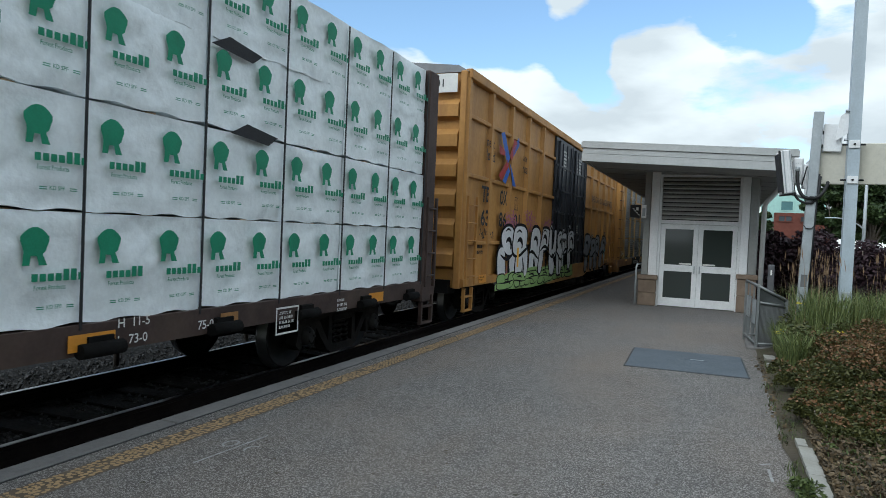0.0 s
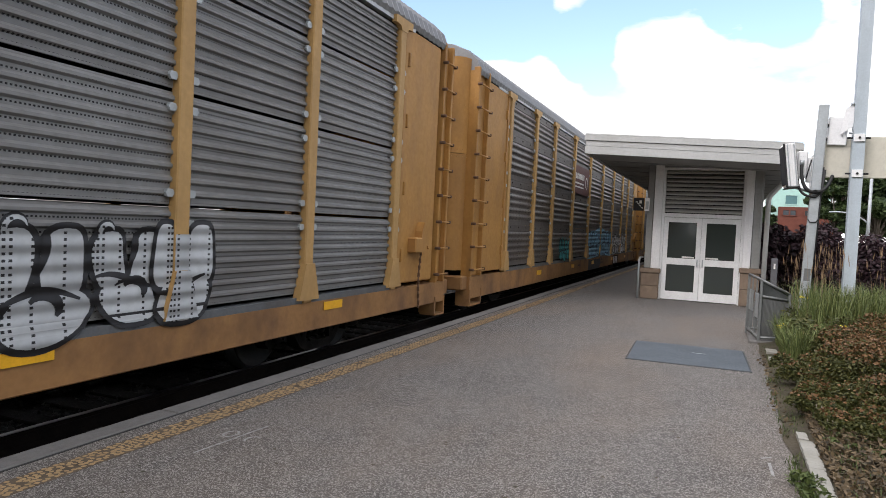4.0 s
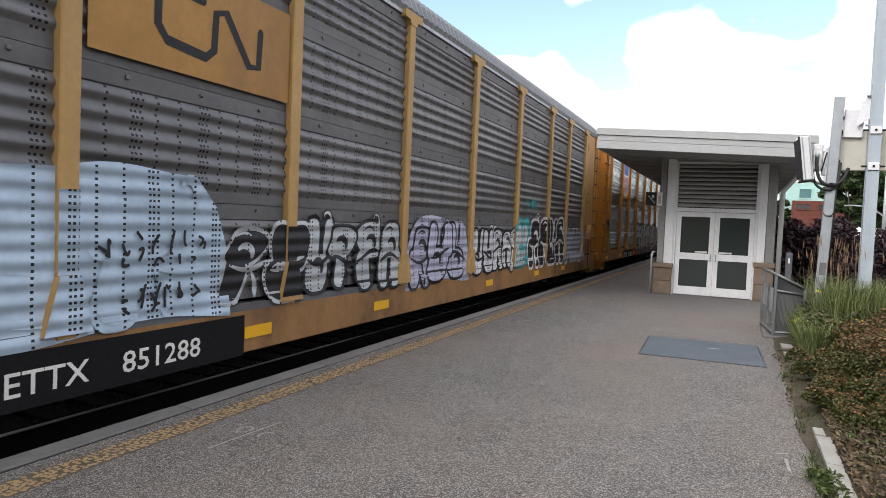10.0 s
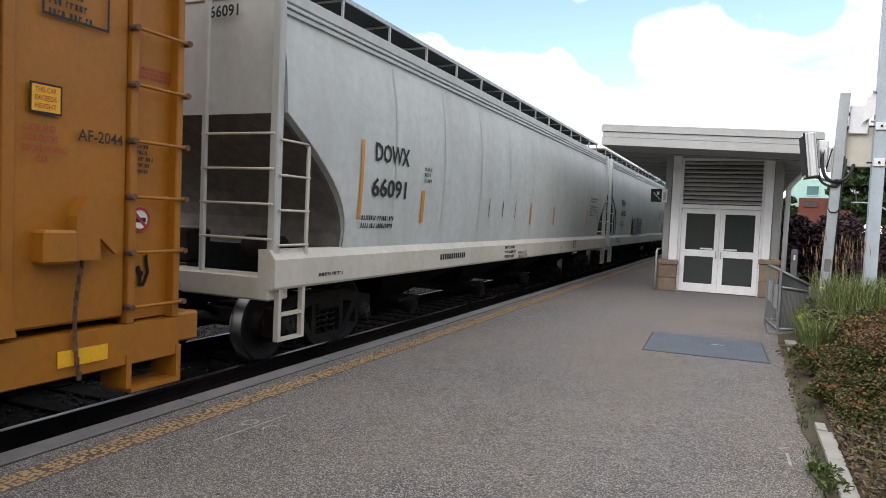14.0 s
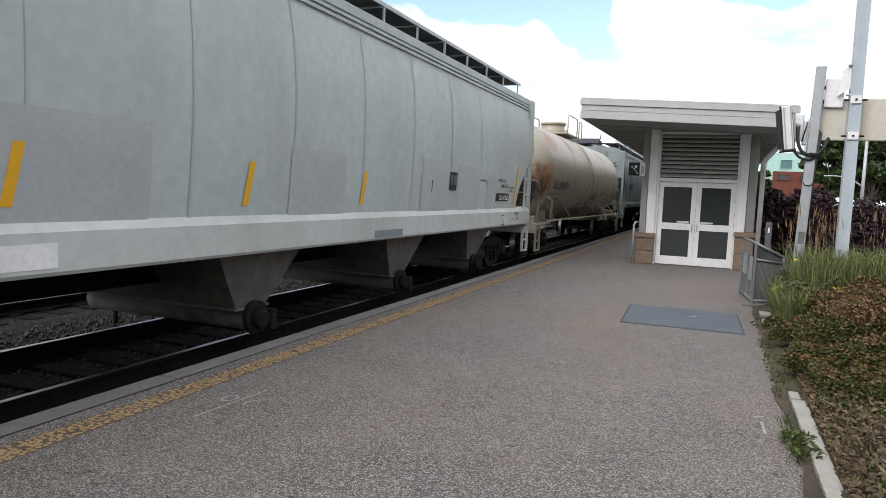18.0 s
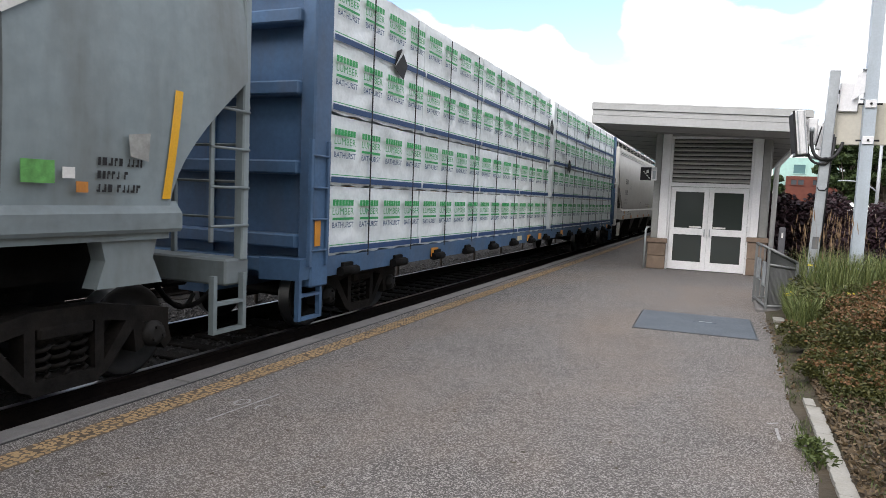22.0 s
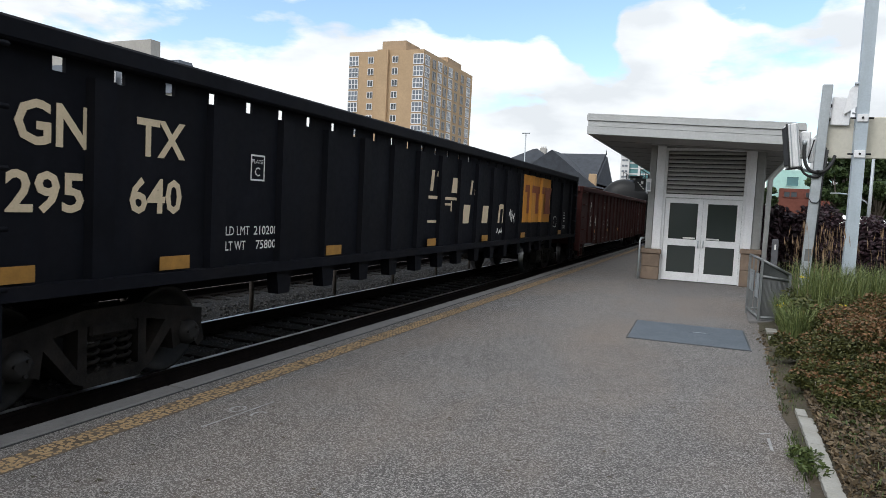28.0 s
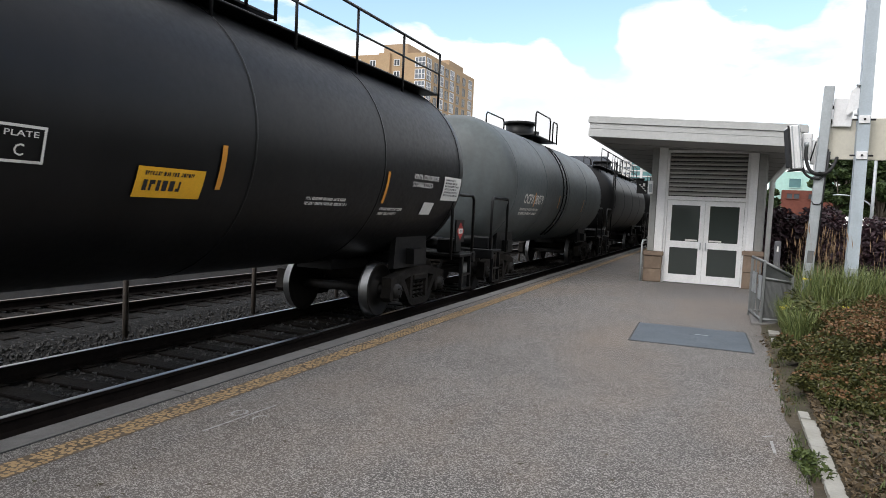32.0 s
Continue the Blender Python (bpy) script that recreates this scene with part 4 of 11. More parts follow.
# door frame and louvre
t = bm_new()
for x0, x1, z0, z1 in ((-1.53, -1.475, 0, 3.44), (0.385, 0.44, 0, 3.44), (-1.475, 0.385, 2.165, 2.26), (-1.475, 0.385, 3.38, 3.44)):
    box(t, x0, x1, Y, Y + 0.14, z0, z1)
part("door_frame", t, M_WHITE, sh)
for i in range(10):
    z = 2.285 + i * 0.111
    t = bm_new()
    prism(t, [(Y + 0.015, z), (Y + 0.015, z + 0.034), (Y + 0.03, z + 0.034), (Y + 0.11, z + 0.088), (Y + 0.115, z + 0.080), (Y + 0.03, z + 0.018), (Y + 0.03, z)], "x", -1.47, 0.38)
    part("louvre_slat", t, mk("louvre_grey", (0.42, 0.41, 0.39), 0.6, var=0.1, scale=3), sh)
# black sheet puts in the shade between the slats
t = bm_new()
box(t, -1.47, 0.38, Y + 0.135, Y + 0.15, 2.26, 3.40)
part("louvre_back", t, M_BLACK, sh)
for s, x0, x1 in ((-1, -1.47, -0.548), (1, -0.542, 0.38)):
    t = bm_new()
    yy = Y + 0.04
    for a, b, c, d in ((x0, x0 + 0.115, 0.02, 2.155), (x1 - 0.115, x1, 0.02, 2.155), (x0 + 0.115, x1 - 0.115, 2.03, 2.155), (x0 + 0.115, x1 - 0.115, 0.02, 0.235), (x0 + 0.115, x1 - 0.115, 0.93, 1.10)):
        box(t, a, b, yy, yy + 0.045, c, d)
    leaf = part("door_leaf", t, M_WHITE, sh, "white aluminium glazed door")
    for c, d in ((0.235, 0.93), (1.10, 2.03)):
        t = bm_new()
        box(t, x0 + 0.115, x1 - 0.115, yy + 0.018, yy + 0.028, c, d)
        part("pane", t, M_GLASS, leaf, "dark door glass")
    t = bm_new()
    hx = x1 - 0.06 if s < 0 else x0 + 0.06
    tube(t, [(hx, yy, 0.90), (hx, yy - 0.05, 0.91), (hx, yy - 0.05, 1.07), (hx, yy, 1.08)], 0.010, 6)
    part("pull_handle", t, M_GREY, leaf)
    t = bm_new()
    bx = x1 - 0.44 if s < 0 else x0 + 0.13
    box(t, bx, bx + 0.30, yy - 0.004, yy + 0.0, 1.115, 1.155)
    part("door_notice", t, M_INKW, leaf)
# interior floor and stair head behind the glass
t = bm_new()
box(t, -1.8, 0.74, Y + 0.3, 61, -0.02, 0.004)
box(t, -1.8, 0.74, 29.8, 30, 0, 3.5)
part("interior", t, M_SOFF, sh)
# downpipe, handrail and bollard
t = bm_new()
tube(t, [(1.27, 18.4, 3.42), (1.27, 18.4, 3.18), (1.24, 18.4, 3.08), (0.98, 18.4, 2.76), (0.945, 18.4, 2.66), (0.94, 18.42, 0.0)], 0.06, 10)
part("downpipe", t, M_FASC, sh)
t = bm_new()
tube(t, [(-2.02, 18.42, 0.0), (-2.02, 18.42, 1.0), (-2.0, 18.46, 1.07), (-1.97, 18.9, 1.07)], 0.024, 8)
thing("handrail", t, M_GREY, "bent steel handrail at the shelter's corner", "handrail")
sg = empty("stair_sign", "small black stair sign with white frame", "sign", at=(-2.09, 18.55, 2.46))
t = bm_new()
bbox(t, -0.17, 0.10, -0.02, 0.02, -0.17, 0.17, 0.006)
part("sign_board", t, M_INKK, sg)
t = bm_new()
for i in range(4):
    box(t, -0.11 + i * 0.045, -0.11 + (i + 1) * 0.045, -0.026, -0.022, 0.07 - i * 0.05 - 0.02, 0.07 - i * 0.05)
    box(t, -0.075 + i * 0.045, -0.065 + i * 0.045, -0.026, -0.022, 0.02 - i * 0.05, 0.07 - i * 0.05)
box(t, -0.02, 0.04, -0.026, -0.022, 0.02, 0.10)
part("stair_symbol", t, M_INKW, sg)
t = bm_new()
bbox(t, 0.115, 0.24, -0.02, 0.02, -0.17, 0.17, 0.006)
part("white_panel", t, M_WHITE, sg)
t = bm_new()
box(t, 0.14, 0.215, -0.025, -0.021, -0.13, 0.08)
part("grey_symbol", t, M_GREY, sg)
t = bm_new()
bbox(t, 1.03, 1.165, 17.25, 17.37, -0.02, 1.27, 0.02)
b = thing("bollard", t, mk("brown_grey_post", (0.10, 0.10, 0.11), 0.7, var=0.2), "dark grey bollard with a pale sticker", "bollard")
t = bm_new()
box(t, 1.08, 1.115, 17.244, 17.249, 1.03, 1.15)
part("sticker", t, M_INKW, b)

# guard of bars and plates at the bed's corner
M_PLATE = mk("dull_zinc_sheet", (0.185, 0.19, 0.19), 0.5, metal=0.4, var=0.2, scale=4, dirt=(0.09, 0.09, 0.085), dscale=(5, 5, 1), damt=0.5)
M_SCREEN = mk("dark_wire_screen", (0.075, 0.08, 0.08), 0.6, metal=0.3, var=0.25, scale=6)
gd = empty("railing_guard", "grey steel guard box with slatted sides", "guard", at=(0, 0, 0))
C = {"a": (0.465, 13.40), "b": (0.61, 12.2), "c": (1.04, 12.35), "d": (0.98, 13.55)}
ZT = {"a": 1.06, "b": 1.04, "c": 0.82, "d": 0.82}
for k, (x, y) in C.items():
    t = bm_new()
    bbox(t, x - 0.022, x + 0.022, y - 0.022, y + 0.022, 0.0, ZT[k], 0.005)
    part("post", t, M_BIN, gd)
for p, q in (("a", "b"), ("b", "c"), ("c", "d"), ("d", "a")):
    (x0, y0), (x1, y1) = C[p], C[q]
    t = bm_new()
    tube(t, [(x0, y0, ZT[p]), (x1, y1, ZT[q])], 0.024, 6)
    part("rail", t, M_BIN, gd)
    t = bm_new()
    tube(t, [(x0, y0, 0.10), (x1, y1, 0.10)], 0.024, 6)
    part("rail", t, M_BIN, gd)
    if p == "b":
        t = bm_new()
        tube(t, [(x0, y0, 0.78), (x1, y1, 0.72)], 0.022, 6)
        part("rail", t, M_BIN, gd)
    n = {"a": 3, "b": 1, "c": 9, "d": 13}[p]
    for i in range(1, n):
        f = i / n
        x, y = x0 + (x1 - x0) * f, y0 + (y1 - y0) * f
        t = bm_new()
        top = ZT[p] + (ZT[q] - ZT[p]) * f - 0.02 if p in "ac" else 0.74
        box(t, x - 0.012, x + 0.012, y - 0.012, y + 0.012, 0.1, top)
        part("slat", t, M_BIN, gd)
t = bm_new()
vs = [t.verts.new((x, y, z)) for x, y, z in ((0.615, 12.21, 0.10), (1.035, 12.36, 0.10), (1.035, 12.36, 0.71), (0.615, 12.21, 0.77))]
vs2 = [t.verts.new((v.co.x, v.co.y + 0.012, v.co.z)) for v in vs]
t.faces.new(vs)
t.faces.new(vs2[::-1])
for i in range(4):
    t.faces.new((vs[i], vs[(i + 1) % 4], vs2[(i + 1) % 4], vs2[i]))
part("plate", t, M_PLATE, gd)
t = bm_new()
for y_ in (0.0, 0.01):
    t.faces.new([t.verts.new((x, y + y_, z)) for x, y, z in ((0.617, 12.212, 0.80), (1.033, 12.357, 0.745), (1.033, 12.357, 0.81), (0.617, 12.212, 1.03))])
part("plate", t, M_SCREEN, gd, "dark wire-mesh screen")
for k in range(22):
    t = bm_new()
    x = 0.63 + 0.0186 * k
    yy = 12.205 + (x - 0.615) * 0.357
    box(t, x - 0.0035, x + 0.0035, yy - 0.004, yy - 0.001, 0.12, 0.71)
    part("slat", t, M_PLATE, gd)
for (x0, y0), (x1, y1), z0, z1 in (((0.585, 12.32), (0.545, 12.66), 0.40, 0.80), ((0.525, 12.82), (0.475, 13.25), 0.46, 0.82)):
    t = bm_new()
    for d_ in (0.0, 0.012):
        t.faces.new([t.verts.new((x + d_, y, z)) for x, y, z in ((x0, y0, z0), (x1, y1, z0), (x1, y1, z1), (x0, y0, z1))])
    part("notice_plate", t, M_GREY, gd, "pale weathered notice sheet")
t = bm_new()
bbox(t, 0.47, 1.08, 12.17, 13.6, -0.02, 0.05, 0.02)
part("base_slab", t, M_COPE, gd)

# ---- masts with sign backs, cabinet and cables ----
pl = empty("light_mast", "pale grey square steel mast with sign board", "mast", at=(1.87, 12.5, 0))
t = bm_new()
prism(t, [(-0.085, -0.085), (0.085, -0.085), (0.085, 0.085), (-0.085, 0.085)], "z", -0.1, 7.5)
part("pole", t, M_PALEBLUE, pl)
t = bm_new()
bbox(t, -0.075, 0.075, -0.105, -0.088, 0.62, 1.02, 0.004)
hh = part("hand_hole_cover", t, M_GREY, pl)
t = bm_new()
cyl(t, (0.0, -0.112, 0.86), (0.0, -0.104, 0.86), 0.04, seg=14)
part("port", t, M_INKK, hh)
t = bm_new()
bbox(t, -0.52, -0.02, 0.10, 0.13, 2.74, 3.40, 0.012)
part("sign_board", t, M_BEIGE, pl, "beige back of a sign")
t = bm_new()
bbox(t, 0.0, 0.60, 0.10, 0.13, 2.74, 3.40, 0.012)
part("sign_board", t, M_BEIGE, pl, "beige back of a sign")
for z in (2.80, 3.36):
    t = bm_new()
    bbox(t, -0.075, 0.075, -0.11, -0.086, z - 0.06, z + 0.06, 0.004)
    br = part("clamp_plate", t, M_WHITE, pl)
    t = bm_new()
    cyl(t, (0, -0.125, z), (0, -0.11, z), 0.018, seg=8)
    tube(t, [(-0.16, -0.05, z), (0.16, -0.05, z)], 0.016, 6)
    part("bolt", t, M_INKK, br)
t = bm_new()
prism(t, [(-0.26, 3.42), (-0.08, 3.55), (-0.02, 3.98), (-0.20, 3.82)], "y", -0.02, 0.0)
part("small_plate", t, M_WHITE, pl)
for z in (3.42, 3.88):
    t = bm_new()
    tube(t, [(-0.14, -0.04, z + 0.02), (-0.05, -0.04, z + 0.02)], 0.02, 6)
    part("plate_bracket", t, M_GREY, pl)

p2 = empty("equipment_post", "grey steel post with white equipment boxes and cables", "post", at=pose(1.235, 12.5, 0, 0, 1.9, 0))
t = bm_new()
bbox(t, -0.072, 0.072, -0.05, 0.05, -0.1, 3.9, 0.008)
part("pole", t, M_GREY, p2)
t = bm_new()
bbox(t, 0.10, 0.37, 0.04, 0.20, 3.27, 3.72, 0.01)
part("antenna_box", t, M_WHITE, p2)
for z in (3.36, 3.58):
    t = bm_new()
    cyl(t, (0.04, 0.045, z), (0.12, 0.10, z), 0.03, seg=8)
    part("box_bracket", t, M_INKK, p2)
# the lamp leans outwards; its lean and turn are set to fit the camera's view
LAMP = Matrix.Translation((-0.42, 0.0, 2.90)) @ pose(0, 0, 0, 0, -9.5, 6)


def lamp_piece(name, x0, x1, y0, y1, z0, z1, m, parent, bev=0.008, label=""):
    t = bm_new()
    bbox(t, x0, x1, y0, y1, z0, z1, bev)
    bmesh.ops.transform(t, matrix=LAMP, verts=t.verts)
    return part(name, t, m, parent, label)


fl = lamp_piece("flood_lamp", -0.075, 0.085, -0.20, 0.20, -0.35, 0.35, M_WHITE, p2, 0.015, "white lamp housing with dark front")
lamp_piece("lamp_front", -0.095, -0.076, -0.18, 0.18, -0.31, 0.31, M_INKK, fl, 0.006)
lamp_piece("lamp_rim", -0.10, -0.07, -0.206, -0.185, -0.352, 0.352, M_INKK, fl, 0.004)
for i in range(4):
    lamp_piece("cooling_fin", -0.045 + i * 0.032, -0.028 + i * 0.032, -0.208, -0.201, -0.34, 0.34, M_GREY if i in (0, 3) else M_WHITE, fl, 0.002)
lamp_piece("lamp_lip", -0.08, 0.11, -0.20, 0.20, -0.372, -0.352, M_INKK, fl, 0.006)
lamp_piece("hinge_bar", 0.09, 0.115, -0.06, 0.06, -0.30, 0.30, M_INKK, fl, 0.004)
t = bm_new()
bbox(t, -0.300, -0.150, 0.02, 0.20, 2.72, 3.16, 0.02)
jb = part("junction_box", t, M_WHITE, p2)
t = bm_new()
bbox(t, -0.145, -0.075, 0.06, 0.18, 2.66, 3.06, 0.012)
part("side_box", t, M_WHITE, p2)
t = bm_new()
tube(t, [(-0.155, 0.0, 2.70), (-0.10, 0.0, 3.02)], 0.012, 6)
part("conduit", t, M_INKK, p2)
t = bm_new()
for x_ in (-0.26, -0.23, -0.19):
    box(t, x_, x_ + 0.008, 0.013, 0.019, 3.06, 3.068)
tagged(part("label_marks", t, M_GREY, jb), kind="stuff")
t = bm_new()
tube(t, [(-0.33, 0.0, 2.62), (-0.30, 0.0, 2.56), (-0.07, 0.0, 2.50)], 0.022, 8)
part("lamp_arm", t, M_GREY, p2)
t = bm_new()
tube(t, bezier((-0.235, -0.03, 2.97), (-0.24, -0.10, 2.46), (0.0, -0.09, 2.50), 10) + bezier((0.0, -0.09, 2.50), (0.16, -0.09, 2.50), (0.22, 0.0, 2.78), 8), 0.027, 7)
part("cable_loop", t, M_BLACK, p2)
t = bm_new()
cyl(t, (-0.235, -0.03, 2.93), (-0.235, -0.03, 3.0), 0.034, seg=8)
part("cable_gland", t, M_GREY, p2)
t = bm_new()
tube(t, bezier((-0.27, -0.02, 2.70), (-0.26, -0.10, 2.42), (-0.05, -0.08, 2.42), 8) + [(0.0, -0.07, 2.42), (0.09, -0.06, 2.50), (0.10, -0.055, 2.86)], 0.020, 7)
part("cable_loop", t, M_BLACK, p2)
t = bm_new()
tube(t, [(0.082, -0.04, 2.9), (0.084, -0.04, 1.1)], 0.012, 6)
part("conduit", t, M_INKK, p2)
t = bm_new()
tube(t, [(-0.075, -0.055, 2.06), (-0.04, -0.062, 2.01), (0.04, -0.062, 2.01), (0.075, -0.055, 2.06)], 0.008, 6)
part("tie_wire", t, M_INKK, p2)
t = bm_new()
bbox(t, -0.045, 0.045, -0.056, -0.051, 1.06, 1.26, 0.003)
part("label_plate", t, M_PLATE, p2)
# ---- plants ----
def leaves(name, pts, size, mat, label, category, seed, droop=0.0, aspect=1.8, at=None):
    """Many small leaves: two triangles each, at the points given, turned at random."""
    rs = np.random.RandomState(seed)
    P = np.asarray(pts, dtype=float)
    n = len(P)
    d = rs.normal(size=(n, 3))
    d[:, 2] = np.abs(d[:, 2]) * 0.6 - droop
    d /= np.linalg.norm(d, axis=1)[:, None]
    u = np.cross(d, rs.normal(size=(n, 3)))
    u /= np.linalg.norm(u, axis=1)[:, None]
    s = size * rs.uniform(0.6, 1.3, size=(n, 1))
    a, b = d * s * aspect / 2, u * s / 2
    V = np.stack([P - a, P + b, P + a, P - b], axis=1).reshape(-1, 3)
    me = bpy.data.meshes.new(name)
    F = np.arange(4 * n).reshape(-1, 4)
    me.from_pydata(V.tolist(), [], F.tolist())
    me.materials.append(mat)
    return me


def clump(rs, c, r, n, flat_top=0.0):
    d = rs.normal(size=(n, 3))
    d /= np.linalg.norm(d, axis=1)[:, None]
    k = rs.uniform(0.55, 1.05, size=(n, 1)) ** 0.5
    p = d * k * np.array(r)
    p[:, 2] = np.abs(p[:, 2])
    return p + np.array(c)


rs = np.random.RandomState(4)
SHRUBS = [(1.38, 7.5, 0.34, 0.34), (1.42, 8.2, 0.36, 0.40), (1.44, 9.1, 0.34, 0.44), (1.46, 9.9, 0.32, 0.5), (1.50, 6.9, 0.36, 0.28), (0.97, 7.2, 0.20, 0.18), (0.97, 7.7, 0.22, 0.22), (0.99, 8.2, 0.22, 0.24), (1.01, 8.7, 0.22, 0.26), (1.04, 9.2, 0.23, 0.28), (1.0, 6.75, 0.18, 0.14), (1.35, 6.6, 0.26, 0.18), (1.72, 7.3, 0.56, 0.50), (1.95, 8.2, 0.72, 0.66), (1.66, 8.9, 0.50, 0.55), (2.45, 7.4, 0.8, 0.66), (2.35, 9.4, 0.85, 0.78), (1.85, 9.9, 0.58, 0.66), (2.9, 8.6, 0.9, 0.78), (3.2, 10.2, 0.9, 0.8), (2.2, 6.4, 0.6, 0.45), (3.1, 6.8, 0.8, 0.6), (2.4, 10.6, 0.7, 0.78)]
for i, (x, y, r, h) in enumerate(SHRUBS):
    root = empty("spirea_shrub", "low green spirea shrub with faded rusty blossom", "shrub", "spirea shrubs", (x, y, 0.1))
    pts = np.concatenate([clump(rs, (rs.normal(0, r * 0.4), rs.normal(0, r * 0.4), rs.uniform(0.0, h * 0.35)), (r * 0.62, r * 0.62, h * 0.62), int(2600 * r)) for _ in range(9)])
    part("foliage", leaves("foliage", pts, 0.019, M_SPIR, "", "", i, aspect=2.2), None, root)
    top = pts[pts[:, 2] > np.percentile(pts[:, 2], 74)]
    top = top[rs.uniform(size=len(top)) < (1.0 if r > 0.6 else 0.75 if r > 0.4 else 0.14)] + np.array([0, 0, 0.025])
    part("blossom", leaves("blossom", top, 0.024, M_RUST, "", "", i + 50, aspect=1.4), None, root, "faded rust-brown blossom")
    t = bm_new()
    for k in range(9):
        a = 2 * math.pi * k / 9
        cyl(t, (0.05 * math.cos(a), 0.05 * math.sin(a), -0.12), (r * 0.45 * math.cos(a), r * 0.45 * math.sin(a), h * 0.55), 0.008, 0.004, 5)
    part("stem_cluster", t, M_WOODP, root)


def blades(name, spots, hmin, hmax, w, mat, seed, lean=0.35, heads=None):
    rs = np.random.RandomState(seed)
    V, F, tips = [], [], []
    for x, y, z in spots:
        h = rs.uniform(hmin, hmax)
        a = rs.uniform(0, 6.283)
        l = rs.uniform(0.1, 1.0) * lean * h
        dx, dy = math.cos(a) * l, math.sin(a) * l
        px, py = -math.sin(a) * w / 2, math.cos(a) * w / 2
        b = len(V)
        for k, f, g in ((0, 0.0, 1.0), (0.5, 0.22, 0.9), (0.82, 0.56, 0.6)):
            V += [(x + dx * f - px * g, y + dy * f - py * g, z + h * k), (x + dx * f + px * g, y + dy * f + py * g, z + h * k)]
        V.append((x + dx, y + dy, z + h * (1 - 0.22 * l / h)))
        F += [(b, b + 1, b + 3, b + 2), (b + 2, b + 3, b + 5, b + 4), (b + 4, b + 5, b + 6)]
        tips.append((x + dx, y + dy, V[-1][2], dx / h, dy / h))
    me = bpy.data.meshes.new(name)
    me.from_pydata(V, [], F)
    me.materials.append(mat)
    return me, tips


spots = []
for k in range(64):
    cx, cy = rs.uniform(0.95, 4.6), rs.uniform(10.6, 13.9)
    if cx < 1.25:
        cx += 0.3
    spots += [(cx + rs.normal(0, 0.10), cy + rs.normal(0, 0.10), 0.08) for _ in range(75)]
spots += [(rs.uniform(1.15, 4.2), rs.uniform(11.0, 12.9), 0.08) for _ in range(5200)]
me, tips = blades("tall_grass", spots, 0.45, 1.12, 0.010, M_GRASS, 5, lean=0.6)
thing("tall_grass", me, None, "tall green grass clumps beside the masts", "grass", kind="stuff")
spots = [(0.86 + abs(rs.normal(0, 0.24)), 9.75 + 2.3 * rs.uniform() ** 0.8, 0.03) for _ in range(2600)] + [(rs.uniform(1.0, 1.6), rs.uniform(9.9, 11.4), 0.05) for _ in range(1300)]
me, tips = blades("edge_grass", spots, 0.22, 0.62, 0.011, M_GRASS, 35, lean=0.75)
thing("edge_grass", me, None, "loose green grass spilling over the bed's edge", "grass", kind="stuff")
spots = [(rs.uniform(1.1, 5.5), rs.uniform(11.6, 15.5), 0.1) for _ in range(190)]
me, tips = blades("seed_stalks", spots, 1.15, 1.65, 0.006, M_STRAW, 6, lean=0.22)
thing("seed_stalks", me, None, "thin dry stalks of tall grass", "grass", kind="stuff")
V, F = [], []
for x, y, z, dx, dy in tips:
    hl, w = rs.uniform(0.12, 0.22), rs.uniform(0.006, 0.011)
    ax = np.array([dx, dy, 1.0])
    for sx, sy in ((1, 0), (0.3, 0.95), (-0.8, 0.6)):
        b = len(V)
        V += [tuple(np.array([x, y, z]) - ax * hl), tuple(np.array([x + sx * w, y + sy * w, z]) - ax * hl * 0.55), tuple(np.array([x, y, z]) + ax * 0.04), tuple(np.array([x - sx * w, y - sy * w, z]) - ax * hl * 0.5)]
        F.append((b, b + 1, b + 2, b + 3))
sh_me = bpy.data.meshes.new("seed_heads")
sh_me.from_pydata(V, [], F)
sh_me.materials.append(M_STRAW)
thing("seed_heads", sh_me, None, "pale straw-coloured grass seed heads", "grass", kind="stuff")
# weeds and dry litter on the soil by the kerb
spots = [(0.66 + abs(rs.normal(0, 0.12)), rs.uniform(6.6, 12.0), 0.0) for _ in range(900)] + [(rs.uniform(0.85, 3.5), rs.uniform(2.5, 7.4), 0.09) for _ in range(3200)] + [(0.60 + rs.normal(0, 0.03), rs.uniform(5.6, 6.0), 0.0) for _ in range(60)]
spots += [(0.60 + rs.normal(0, 0.03), y0 + rs.normal(0, 0.12), 0.0) for y0 in (5.0, 5.15, 5.3, 6.7, 7.2, 8.0, 9.0) for _ in range(30)]
me, _t2 = blades("weeds", spots, 0.02, 0.07, 0.007, M_WEED, 15, lean=1.3)
thing("weeds", me, None, "low green weeds along the kerb", "weeds", kind="stuff")
pts = np.stack([0.80 + 2.7 * rs.uniform(size=22000) ** 1.3, rs.uniform(2.3, 7.8, 22000), np.zeros(22000)], axis=1)
pts[:, 2] = 0.03 + 0.16 * np.minimum(1, (pts[:, 0] - 0.6) / 1.2) + rs.uniform(0, 0.045, 22000)
thing("dry_litter", leaves("dry_litter", pts, 0.022, M_LITTER, "", "", 19, aspect=2.5), None, "dry brown grass litter on the soil", "leaf litter", kind="stuff")
pts = np.stack([rs.normal(0.66, 0.05, 500), rs.uniform(6.5, 11.5, 500), rs.uniform(0.004, 0.02, 500)], axis=1)
thing("edge_litter", leaves("edge_litter", pts, 0.030, M_LITTER, "", "", 23, aspect=1.6), None, "dry leaves along the bed's edge", "leaf litter", kind="stuff")
